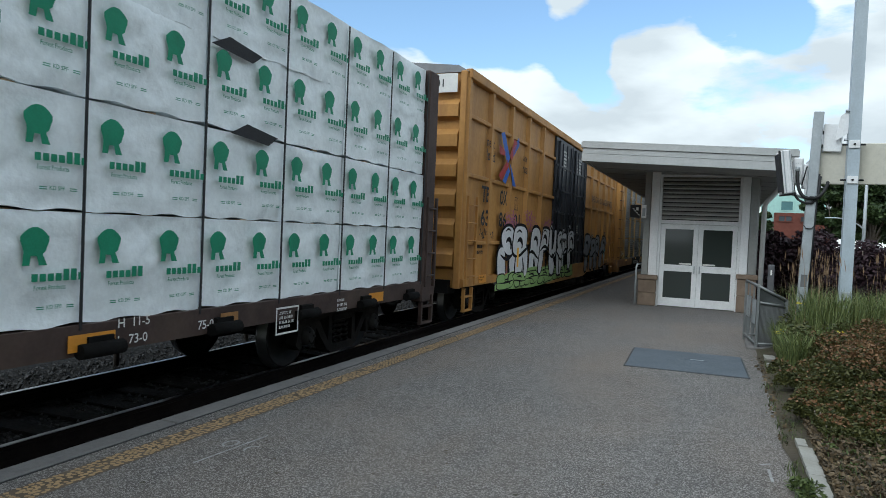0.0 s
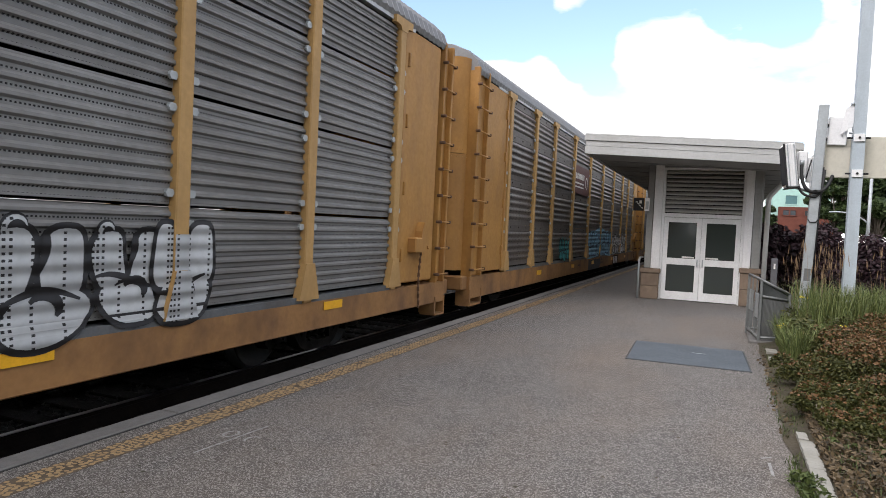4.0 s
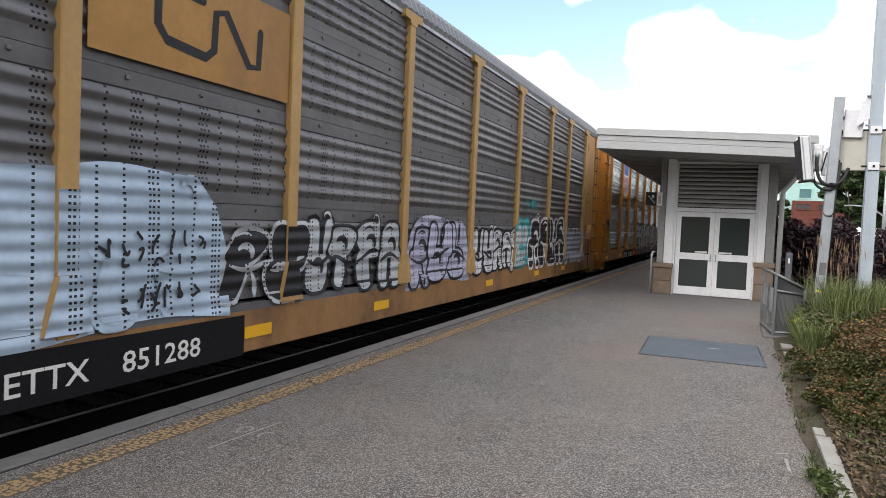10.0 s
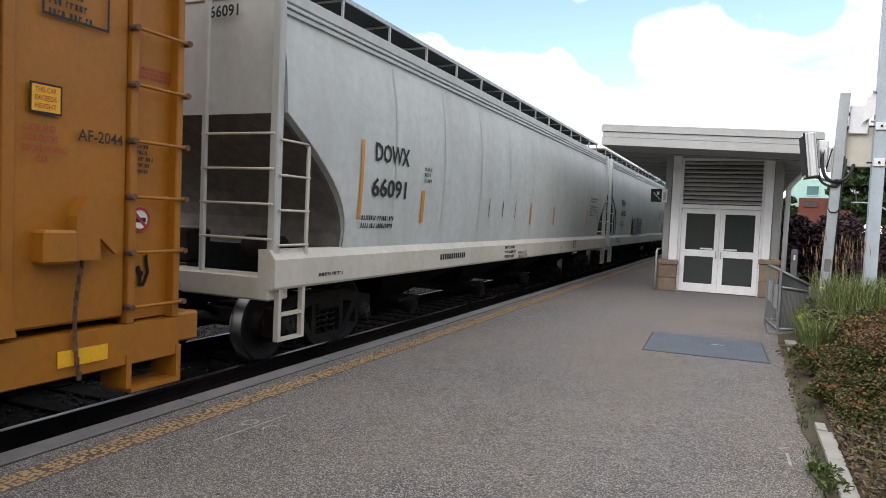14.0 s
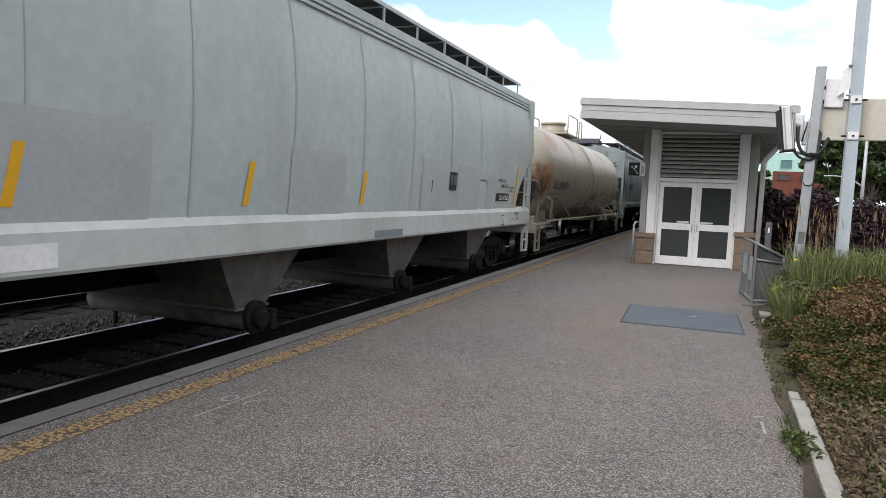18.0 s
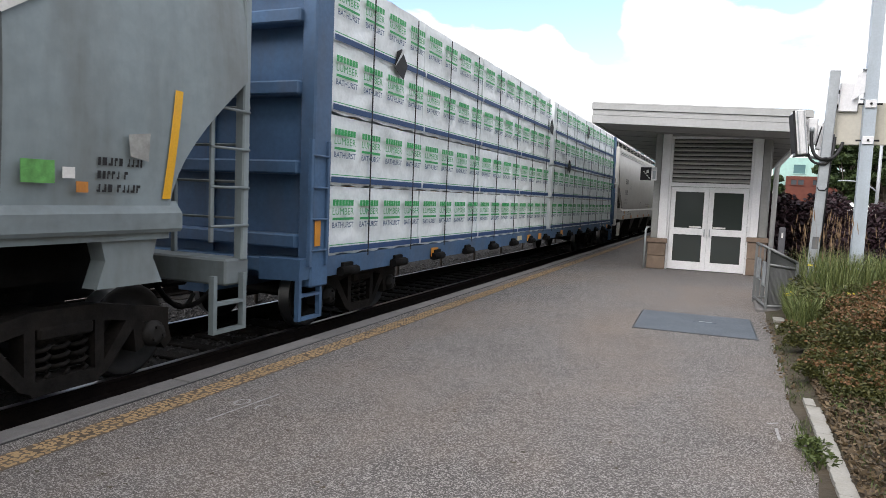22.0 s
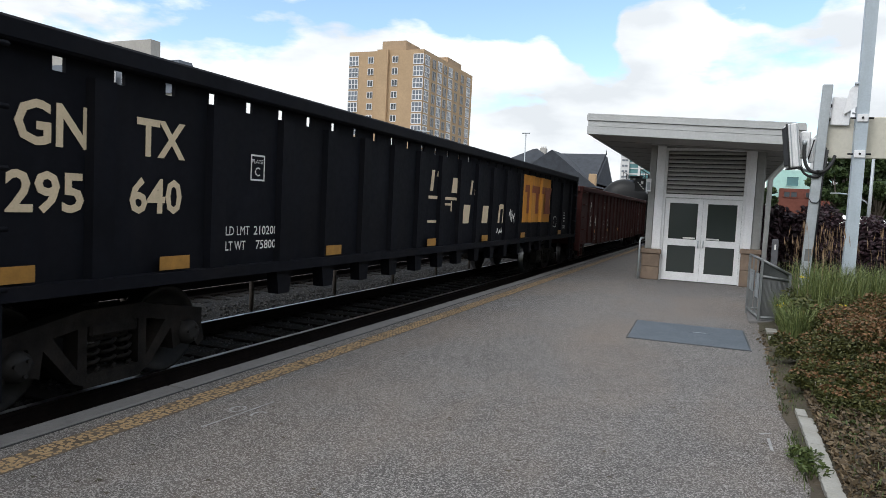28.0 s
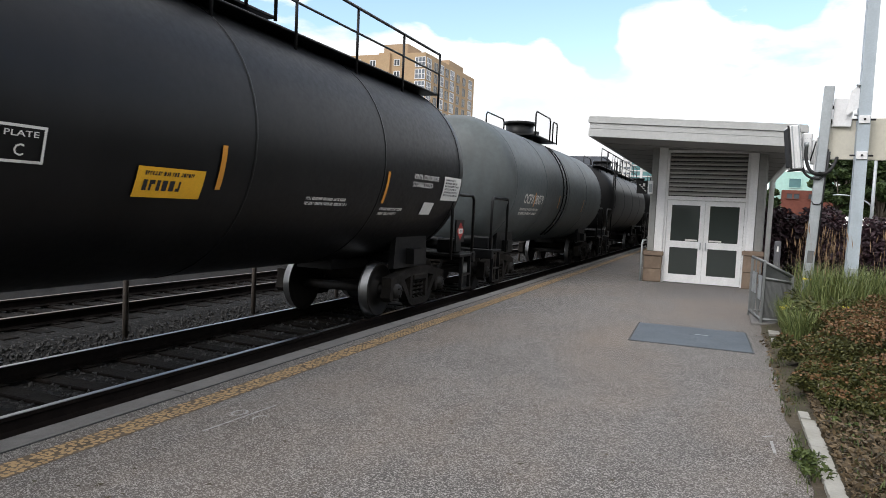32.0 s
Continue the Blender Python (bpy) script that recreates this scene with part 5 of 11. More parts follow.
pts = np.concatenate([clump(rs, (x_, y_, 0.03), (0.10, 0.10, 0.07), 60) for x_, y_ in [(rs.uniform(0.85, 2.6), rs.uniform(6.0, 6.9)) for _ in range(46)] + [(rs.uniform(0.9, 3.2), rs.uniform(2.6, 6.0)) for _ in range(34)] + [(0.64 + rs.normal(0, 0.02), rs.uniform(4.95, 5.5)) for _ in range(6)]])
pts[:, 2] += 0.12 * np.minimum(1, np.maximum(0, (pts[:, 0] - 0.7) / 1.2))
thing("leafy_weeds", leaves("leafy_weeds", pts, 0.022, M_WEED, "", "", 61, aspect=2.4), None, "small leafy green weeds on the soil", "weeds", kind="stuff")
pts = np.concatenate([clump(rs, (rs.uniform(0.95, 3.2), rs.uniform(10.0, 12.4), rs.uniform(0.1, 0.55)), (0.16, 0.16, 0.20), 60) for _ in range(90)])
thing("meadow_weeds", leaves("meadow_weeds", pts, 0.030, M_SPIR, "", "", 62, aspect=2.8), None, "leafy dark weeds among the tall grass", "weeds", kind="stuff")
pts = np.concatenate([clump(rs, (fx_ + rs.normal(0, 0.04), fy_, fz_ + rs.normal(0, 0.04)), (0.05, 0.05, 0.04), 8) for fx_, fy_, fz_ in ((0.84, 10.6, 0.42), (0.92, 10.6, 0.46), (1.16, 11.2, 0.92), (1.20, 11.2, 0.88), (1.45, 9.6, 0.66))])
thing("yellow_flowers", leaves("yellow_flowers", pts, 0.022, M_FLOW, "", "", 29, aspect=1.0), None, "small yellow wild flowers in the grass", "flowers", kind="stuff")

# the dark hedge behind
for i in range(12):
    x, y, w = 1.3 + i * 1.4, 22.5 + rs.uniform(-0.8, 0.8), 1.15
    h = 2.55 + rs.uniform(-0.15, 0.2)
    root = empty("purple_hedge_bush", "dark purple-leaved hedge bush", "shrub", "hedge bushes", (x, y, -0.1))
    pts = np.concatenate([clump(rs, (rs.normal(0, 0.45), rs.normal(0, 0.5), rs.uniform(0, h * 0.45)), (0.75, 0.75, h * 0.5), 1500) for _ in range(9)])
    pts[:, 2] = np.minimum(pts[:, 2], h * rs.uniform(0.9, 1.06, len(pts)))
    part("foliage", leaves("foliage", pts, 0.085, M_HEDGE, "", "", 100 + i, aspect=1.6), None, root)
    t = bm_new()
    for k in range(5):
        cyl(t, (0, 0, -0.4), (rs.normal(0, 0.4), rs.normal(0, 0.4), h * 0.7), 0.03, 0.012, 6)
    part("stem_cluster", t, M_WOODP, root)


def tree(x, y, h, spread, mat, seed, n=20, per=520, leaf=0.24, label="leafy green tree behind the station"):
    rs = np.random.RandomState(seed)
    root = empty("tree", label, "tree", "trees", (x, y, -0.55))
    t = bm_new()
    cyl(t, (0, 0, 0), (0.1, 0, h * 0.45), h * 0.028, h * 0.018, 9)
    P = []
    for k in range(n):
        a, z = rs.uniform(0, 6.28), rs.uniform(0.42, 0.98)
        rad = spread * (1 - abs(z - 0.6) * 1.3) * rs.uniform(0.35, 1.0)
        c = (rad * math.cos(a), rad * math.sin(a), h * z * 0.95)
        cyl(t, (0.08, 0, h * rs.uniform(0.28, 0.45)), c, h * 0.011, h * 0.003, 6)
        r = spread * rs.uniform(0.28, 0.5)
        q = clump(rs, c, (r, r, r * 0.8), per)
        q[:, 2] -= r * 0.3 * rs.uniform(0, 1, per)
        P.append(q)
    part("trunk", t, M_WOODP, root)
    part("crown", leaves("crown", np.concatenate(P), leaf, mat, "", "", seed, aspect=1.4), None, root)


for i, (x, y, h, s) in enumerate(((7.6, 58, 7.6, 2.0), (9.9, 57, 7.4, 2.2), (12.2, 59, 8.0, 2.4), (14.5, 62, 7.5, 3.2), (19, 66, 9.0, 3.8), (24.5, 64, 9.5, 4.0), (31, 70, 11, 4.5), (13.0, 78, 7.5, 3.0), (38, 72, 12, 5), (26, 58, 8.0, 3.2), (2.9, 60, 5.0, 1.0), (46, 90, 13, 5.5))):
    tree(x, y, h, s, M_TREEL, 200 + i)
rs = np.random.RandomState(77)
root = empty("green_bush", "bright green leafy bush by the masts", "shrub", at=(4.35, 15.4, 0.0))
pts = np.concatenate([clump(rs, (rs.normal(0, 0.45), rs.normal(0, 0.4), rs.uniform(0.3, 1.6)), (0.5, 0.5, 0.4), 150) for _ in range(9)])
part("foliage", leaves("foliage", pts, 0.085, M_LIME, "", "", 301, aspect=1.5), None, root)
t = bm_new()
for k in range(6):
    cyl(t, (0, 0, -0.1), (rs.normal(0, 0.4), rs.normal(0, 0.4), 1.7), 0.02, 0.006, 6)
part("stem_cluster", t, M_WOODP, root)


# unseen green belts close the place beside and behind, added to cut low light
def belt(name, pts, h, label):
    bm = bm_new()
    rows = []
    for i, (x, y) in enumerate(pts):
        a = noise.noise(Vector((i * 0.7, 1.3, 0.2)))
        col = []
        for k in range(6):
            z = -0.6 + (h * (1 + 0.25 * a)) * k / 5
            bulge = 1.6 * math.sin(math.pi * min(1.0, 0.15 + k / 5.5)) + 0.8 * noise.noise(Vector((i * 0.9, k * 0.8, 2.0)))
            nx, ny = -x, -y + 5
            n = math.hypot(nx, ny)
            col.append(bm.verts.new((x + nx / n * bulge, y + ny / n * bulge, z)))
        rows.append(col)
    for A, B in zip(rows[:-1], rows[1:]):
        for k in range(5):
            bm.faces.new((A[k], B[k], B[k + 1], A[k + 1]))
    thing(name, bm, M_BELT, label, "trees", kind="structure")


M_BELT = mk("dense_foliage", (0.045, 0.06, 0.022), 0.9, var=0.6, scale=4, bump=1.0, bscale=6)
belt("backdrop_street_trees", [(13.0 + 1.2 * math.sin(i), 14.0 - 2.0 * i) for i in range(24)], 7.5, "unseen green belt added to block low light beside the platform")
belt("backdrop_rear_trees", [(15.0 - 2.2 * i, -34.0 + 1.0 * math.sin(i * 1.7)) for i in range(9)], 7.0, "unseen green belt added to darken light and reflections from behind")
# ---- far buildings ----
def win_mesh(w, h, glass, d=0.12):
    """A window pane, its face looks to -y."""
    t = bm_new()
    box(t, -w / 2, w / 2, -0.02, d, 0, h)
    return mesh_of("window", t, glass)


def mullions(w, h, nv, nh, m, th=0.12):
    t = bm_new()
    for i in range(nv + 1):
        x = -w / 2 + w * i / nv
        box(t, x - th / 2, x + th / 2, -0.10, -0.02, 0, h)
    for i in range(nh + 1):
        z = h * i / nh
        box(t, -w / 2, w / 2, -0.10, -0.02, z - th / 2, z + th / 2)
    return mesh_of("window_frame", t, m)


def put_window(parent, pm, fm, m):
    w = part("window", pm, None, parent, at=m)
    part("frame", fm, None, w)
    return w


# the tan apartment tower
tw = empty("apartment_tower", "tall tan brick apartment tower with glazed bays", "building", at=(0, 0, 0))
X0, X1, Y0, Y1, ZT_ = -89.8, -69.3, 150.3, 184.0, 38.6
t = bm_new()
box(t, X0, X1, Y0, Y1, -0.55, ZT_)
part("wall", t, M_TAN, tw)
t = bm_new()
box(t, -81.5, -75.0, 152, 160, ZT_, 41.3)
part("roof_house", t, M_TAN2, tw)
t = bm_new()
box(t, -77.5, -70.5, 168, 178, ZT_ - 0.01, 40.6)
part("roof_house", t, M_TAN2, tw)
t = bm_new()
box(t, -81.6, -78.6, Y0 - 0.7, Y0 + 0.1, -0.5, ZT_ + 0.2)
part("bay_wall", t, M_TAN, tw)
g3, f3 = win_mesh(1.5, 1.5, M_WIND), mullions(1.5, 1.5, 2, 1, M_WHITE, 0.14)
gb, fb = win_mesh(2.6, 2.3, M_WINB), mullions(2.6, 2.3, 3, 2, M_WHITE, 0.16)
gs, fs = win_mesh(2.0, 2.1, M_WIND), mullions(2.0, 2.1, 2, 1, M_STUC, 0.12)
for k in range(13):
    z = ZT_ - 3.4 - k * 2.85
    if z < 6:
        break
    for x in (-83.6, -76.9):
        put_window(tw, g3, f3, Matrix.Translation((x, Y0 - 0.02, z + 0.5)))
    for x in (-88.4, -70.6):
        put_window(tw, gb, fb, Matrix.Translation((x, Y0 - 0.04, z)))
    for j, y in enumerate((152.4, 156.6, 160.2, 163.8, 167.4, 171.6, 176.0, 180.8)):
        m = Matrix.Translation((X1 + 0.02, y, z)) @ pose(0, 0, 0, 0, 0, 90)
        if j in (0, 2, 4, 7):
            put_window(tw, gb, fb, m)
        else:
            put_window(tw, gs, fs, m)

# mansard block
md = empty("mansard_block", "grey mansard-roofed apartment block with dormers", "building", at=(0, 0, 0))
t = bm_new()
box(t, -101, -72.3, 75, 79.5, -0.55, 15.5)
part("wall", t, M_STUC, md)
t = bm_new()
for (x0, x1, y0, y1, z0, i, z1) in ((-101.3, -72.0, 74.7, 79.8, 15.5, 1.3, 20.4),):
    A = [t.verts.new(p) for p in ((x0, y0, z0), (x1, y0, z0), (x1, y1, z0), (x0, y1, z0))]
    B = [t.verts.new(p) for p in ((x0 + i, y0 + i, z1), (x1 - i, y0 + i, z1), (x1 - i, y1 - i, z1), (x0 + i, y1 - i, z1))]
    for k in range(4):
        t.faces.new((A[k], A[(k + 1) % 4], B[(k + 1) % 4], B[k]))
    t.faces.new(A)
    t.faces.new(B)
part("mansard_roof", t, M_SLATE, md)
t = bm_new()
box(t, -97, -79.3, 76.6, 78.4, 20.3, 23.7)
part("roof_house", t, M_STUC, md)
t = bm_new()
box(t, -99.6, -97.01, 76.4, 78.4, 20.3, 24.8)
part("lift_house", t, M_STUC, md)
t = bm_new()
box(t, -92.4, -86.6, 73.9, 78, 12, 20.2)
part("centre_bay", t, mk("pale_stone", (0.45, 0.38, 0.27), 0.9, var=0.08), md)
t = bm_new()
lathe(t, [(20.2, 3.3), (20.9, 3.1), (21.7, 2.2), (22.0, 0.3)], "z", 16)
bmesh.ops.translate(t, verts=t.verts, vec=(-89.5, 75.6, 0))
part("bay_dome", t, M_SLATE, md)
gd_, fd_ = win_mesh(1.1, 1.7, M_WIND), mullions(1.1, 1.7, 2, 2, M_WHITE, 0.12)
for z in (17.0, 12.8):
    for x in (-99.5, -97, -94.5, -84.5, -82, -79.5, -77, -74.4, -91, -88):
        put_window(md, gd_, fd_, Matrix.Translation((x, 74.6 if x not in (-91, -88) else 73.85, z)))
    put_window(md, gd_, fd_, Matrix.Translation((-71.9, 77.2, z)) @ pose(0, 0, 0, 0, 0, 90))

# station house with steep dark roof
st = empty("station_house", "old brick station house with steep dark roof", "building", at=(0, 0, 0))
t = bm_new()
box(t, -22.6, -10.6, 60, 70, -0.55, 4.2)
part("wall", t, M_BRICK, st)
t = bm_new()
prism(t, [(59.2, 4.0), (65, 7.17), (70.8, 4.0)], "x", -16.0, -10.75)
part("roof", t, M_SHING, st)
# gable takes the roof's shingles, so it reads as roof from the camera
t = bm_new()
prism(t, [(59.7, 4.0), (65, 6.95), (70.3, 4.0)], "x", -10.745, -10.6)
part("gable_wall", t, M_SHING, st, "gable clad like the roof to fit the camera's view")
t = bm_new()
prism(t, [(-18.6, 4.0), (-14.4, 6.96), (-10.35, 3.8)], "y", 58.8, 64.9)
part("front_gable_roof", t, M_SHING, st)
t = bm_new()
va = [t.verts.new(p) for p in ((-23.4, 58.9, 4.0), (-12.6, 58.9, 4.0), (-12.6, 69.5, 4.0), (-23.4, 69.5, 4.0))]
r0, r1 = t.verts.new((-17.25, 63.0, 7.36)), t.verts.new((-16.85, 63.0, 7.42))
for f in ((va[0], va[1], r1, r0), (va[1], va[2], r1), (va[2], va[3], r0, r1), (va[3], va[0], r0), (va[3], va[2], va[1], va[0])):
    t.faces.new(f)
part("hipped_roof", t, M_SHING, st)
t = bm_new()
bbox(t, -17.0, -16.42, 64.6, 65.3, 4.2, 7.62, 0.03)
ch = part("chimney", t, M_STUC, st, "grey stone chimney")
t = bm_new()
for k in range(3):
    cyl(t, (-16.9 + 0.19 * k, 64.95, 7.6), (-16.9 + 0.19 * k, 64.95, 7.80), 0.07, 0.055, 8)
part("chimney_pots", t, M_STUC, ch)
t = bm_new()
cyl(t, (-10.7, 65, 7.1), (-10.7, 65, 7.55), 0.06, 0.02, 6)
part("finial", t, M_SHING, st)
t = bm_new()
bbox(t, -11.2, -10.55, 59.5, 60.0, -0.5, 5.0, 0.05)
part("corner_pier", t, M_TAN, st, "tan stone corner pier")

for x, y, h in ((-17.3, 60.5, 9.0), (-24, 52, 8.2), (-23.0, 51, 8.0)):
    lp = empty("lamp_post", "thin grey lamp post", "street lamp", "lamp posts", (x, y, -0.5))
    t = bm_new()
    cyl(t, (0, 0, 0), (0, 0, h), 0.07, 0.045, 8)
    part("pole", t, M_GREY, lp)
    t = bm_new()
    bbox(t, -0.35, 0.35, -0.1, 0.1, h, h + 0.1, 0.02)
    part("lamp_head", t, M_GREY, lp)

# brick and teal building beyond the hedge
bb = empty("teal_building", "pale teal building over a red brick base", "building", at=(0, 0, 0))
t = bm_new()
box(t, 6.1, 13.5, 110, 130, 5.2, 9.15)
part("upper_wall", t, M_TEAL, bb)
t = bm_new()
box(t, 6.9, 14.5, 108.5, 129, -0.55, 6.45)
part("brick_wall", t, M_BRICK, bb)
gq, fq = win_mesh(1.6, 1.35, M_BLUEG), mullions(1.6, 1.35, 1, 1, M_TEAL, 0.1)
for x in (8.55, 11.6):
    put_window(bb, gq, fq, Matrix.Translation((x, 109.98, 6.85)))
gw, fw = win_mesh(0.8, 0.8, M_WIND), mullions(0.8, 0.8, 1, 1, M_BRICK, 0.1)
for x in (7.85, 8.75, 10.6, 12.0):
    put_window(bb, gw, fw, Matrix.Translation((x, 108.48, 5.2)))
ft = empty("white_tower", "distant white apartment tower", "building", at=(0, 0, 0))
t = bm_new()
box(t, 30.5, 40.5, 300, 315, -0.55, 36)
part("wall", t, M_CREAMB, ft)
gx, fx = win_mesh(9.0, 1.1, M_WIND), mullions(9.0, 1.1, 5, 1, M_CREAMB, 0.25)
for k in range(12):
    put_window(ft, gx, fx, Matrix.Translation((35.5, 299.95, 1.5 + k * 2.8)))
gt_ = empty("glass_tower", "distant blue-green glass tower", "building", at=(0, 0, 0))
t = bm_new()
box(t, -52.4, -39, 400, 420, -0.55, 45)
part("wall", t, M_BLUEG, gt_)
t = bm_new()
box(t, -57.2, -52.4, 398, 420, -0.55, 45)
part("side_wall", t, M_CREAMB, gt_)
t = bm_new()
box(t, -47.6, -46.2, 399.2, 400, -0.55, 45)
part("fin_wall", t, M_CREAMB, gt_)
gx, fx = win_mesh(4.7, 0.7, M_CREAMB), mullions(4.7, 0.7, 1, 1, M_CREAMB, 0.1)
gy, fy = win_mesh(7.0, 0.7, M_CREAMB), mullions(7.0, 0.7, 1, 1, M_CREAMB, 0.1)
gz, fz = win_mesh(3.4, 1.3, M_WINB), mullions(3.4, 1.3, 2, 1, M_CREAMB, 0.2)
for k in range(14):
    z = 2.5 + k * 3.1
    part("floor_band", gx, None, gt_, at=Matrix.Translation((-50.0, 399.7, z)))
    part("floor_band", gy, None, gt_, at=Matrix.Translation((-42.6, 399.7, z)))
    put_window(gt_, gz, fz, Matrix.Translation((-54.8, 397.9, z + 1.0)))
lb = empty("low_block", "distant low white block with rows of windows", "building", at=(0, 0, 0))
t = bm_new()
box(t, -70, -57.3, 390, 402, -0.55, 17.6)
part("wall", t, M_CREAMB, lb)
gx, fx = win_mesh(2.4, 1.5, M_WIND), mullions(2.4, 1.5, 2, 1, M_CREAMB, 0.2)
for k in range(5):
    for x in (-68, -65.2, -62.4, -59.6):
        put_window(lb, gx, fx, Matrix.Translation((x, 389.9, 2.4 + k * 3.0)))

# poles with wires on the right
ups = []
for x, y, h in ((10.2, 44, 9.2), (12.6, 58, 9.2), (15.6, 74, 9.4)):
    up = empty("utility_pole", "weathered timber utility pole with crossarms", "utility pole", "utility poles", (x, y, -0.55))
    t = bm_new()
    cyl(t, (0, 0, 0), (0, 0, h), 0.16, 0.11, 8)
    part("pole", t, M_WOODP, up)
    for z in (h - 0.4, h - 1.5):
        t = bm_new()
        box(t, -1.1, 1.1, -0.06, 0.06, z - 0.06, z + 0.06)
        for k in (-1, -0.5, 0.5, 1):
            cyl(t, (k, 0, z + 0.06), (k, 0, z + 0.22), 0.04, seg=6)
        part("crossarm", t, M_WOODP, up)
    ups.append((x, y, h))
for k in range(len(ups) - 1):
    for zo in (0.35, 1.45):
        for dx in (-1, 0.5, 1):
            t = bm_new()
            a, b = ups[k], ups[k + 1]
            p, q = (a[0] + dx, a[1], a[2] - 0.55 - zo + 0.2), (b[0] + dx, b[1], b[2] - 0.55 - zo + 0.2)
            m_ = tuple((i + j) / 2 for i, j in zip(p, q))
            tube(t, bezier(p, (m_[0], m_[1], m_[2] - 0.8), q, 9), 0.015, 4)
            thing("overhead_wire", t, M_BLACK, "thin black overhead wire between poles", "wire", "overhead wires")
a = ups[0]
for zo in (0.35, 1.45):
    for dx in (-1, 0.5, 1):
        t = bm_new()
        tube(t, bezier((a[0] + dx, a[1], a[2] - 0.35 - zo), (8.4 + dx, 32, a[2] - 1.3 - zo), (7.2 + dx, 20, a[2] - 0.35 - zo), 9), 0.015, 4)
        thing("overhead_wire", t, M_BLACK, "thin black overhead wire between poles", "wire", "overhead wires")
sl = empty("street_lamp", "slender grey street lamp with curved arm", "street lamp", at=(6.0, 36, -0.5))
t = bm_new()
cyl(t, (0, 0, 0), (0, 0, 6.2), 0.09, 0.06, 8)
part("pole", t, M_GREY, sl)
t = bm_new()
tube(t, bezier((0, 0, 3.1), (-0.5, 0, 3.7), (-1.6, 0, 3.6), 7), 0.035, 6)
part("arm", t, M_GREY, sl)

# ---- fence between the tracks, far platform with its fence ----
M_FENCE = mk("dark_weathered_steel", (0.055, 0.045, 0.038), 0.8, var=0.25, scale=6)
fc = empty("track_fence", "dark weathered steel fence between the tracks", "fence", at=(-7.65, 0, 0))
t = bm_new()
cyl(t, (0, 0, -0.45), (0, 0, 0.85), 0.04, seg=8)
me = mesh_of("post", t, M_FENCE)
for i in range(20):
    part("post", me, None, fc, at=(0, 1.44 + i * 2.78, 0))
for z in (0.80,):
    t = bm_new()
    cyl(t, (0, -4, z), (0, 57, z), 0.028, seg=6)
    part("rail", t, M_FENCE, fc)
t = bm_new()
box(t, -16.5, -12.0, -20, 140, -0.5, 0.0)
box(t, -12.06, -11.94, -20, 140, -0.1, 0.03)
thing("far_platform", t, M_COPE, "grey concrete platform beyond the second track", "platform", kind="structure")
f2 = empty("chain_fence", "grey chain-link fence on the far platform", "fence", at=(-16.2, 0, 0))
t = bm_new()
cyl(t, (0, 0, 0), (0, 0, 1.3), 0.03, seg=8)
me = mesh_of("post", t, M_GREY)
for i in range(26):
    part("post", me, None, f2, at=(0, -2 + i * 2.6, 0))
t = bm_new()
cyl(t, (0, -4, 1.28), (0, 66, 1.28), 0.025, seg=6)
part("rail", t, M_GREY, f2)
t = bm_new()
for i in range(700):
    y = -4 + i * 0.1
    for s in (-1, 1):
        vs = [t.verts.new(p) for p in ((0, y, 0.05), (0, y + 0.008, 0.05), (0, y + 0.008 + s * 1.2, 1.27), (0, y + s * 1.2, 1.27))]
        t.faces.new(vs)
tagged(part("wire_mesh", t, M_GREY, f2), kind="stuff")
# ---- the train ----
CARS = []      # (empty, middle along the train)
WHEELS = []    # (wheelset, middle of its car along the train, its place in the car)
RW = 0.44


def mesh_wheelset():
    bm = bm_new()
    for s in (-1, 1):
        prof = [(0.66, 0.10), (0.675, 0.30), (0.66, RW - 0.07), (0.655, RW + 0.028), (0.685, RW + 0.028), (0.70, RW), (0.795, RW - 0.004), (0.80, RW - 0.03), (0.78, RW - 0.07), (0.735, 0.32), (0.73, 0.16), (0.80, 0.14), (0.80, 0.09)]
        lathe(bm, [(s * a, r) for a, r in (prof if s > 0 else prof[::-1])][::1], "x", 28)
    lathe(bm, [(-1.02, 0.075), (1.02, 0.075)], "x", 12)
    for s in (-1, 1):
        lathe(bm, [(s * a, r) for a, r in ((1.0, 0.125), (1.12, 0.125), (1.13, 0.11), (1.16, 0.10), (1.17, 0.05))], "x", 14)
        for k in range(3):
            w = 2 * math.pi * k / 3
            cyl(bm, (s * 1.16, 0.065 * math.cos(w), 0.065 * math.sin(w)), (s * 1.19, 0.065 * math.cos(w), 0.065 * math.sin(w)), 0.018, seg=6)
    me = mesh_of("wheelset", bm, [M_WHEEL, M_TREAD])
    for p in me.polygons:
        c = p.center
        r = math.hypot(c.y, c.z)
        if RW - 0.012 < r and 0.64 < abs(c.x) < 0.80:
            p.material_index = 1
    return me


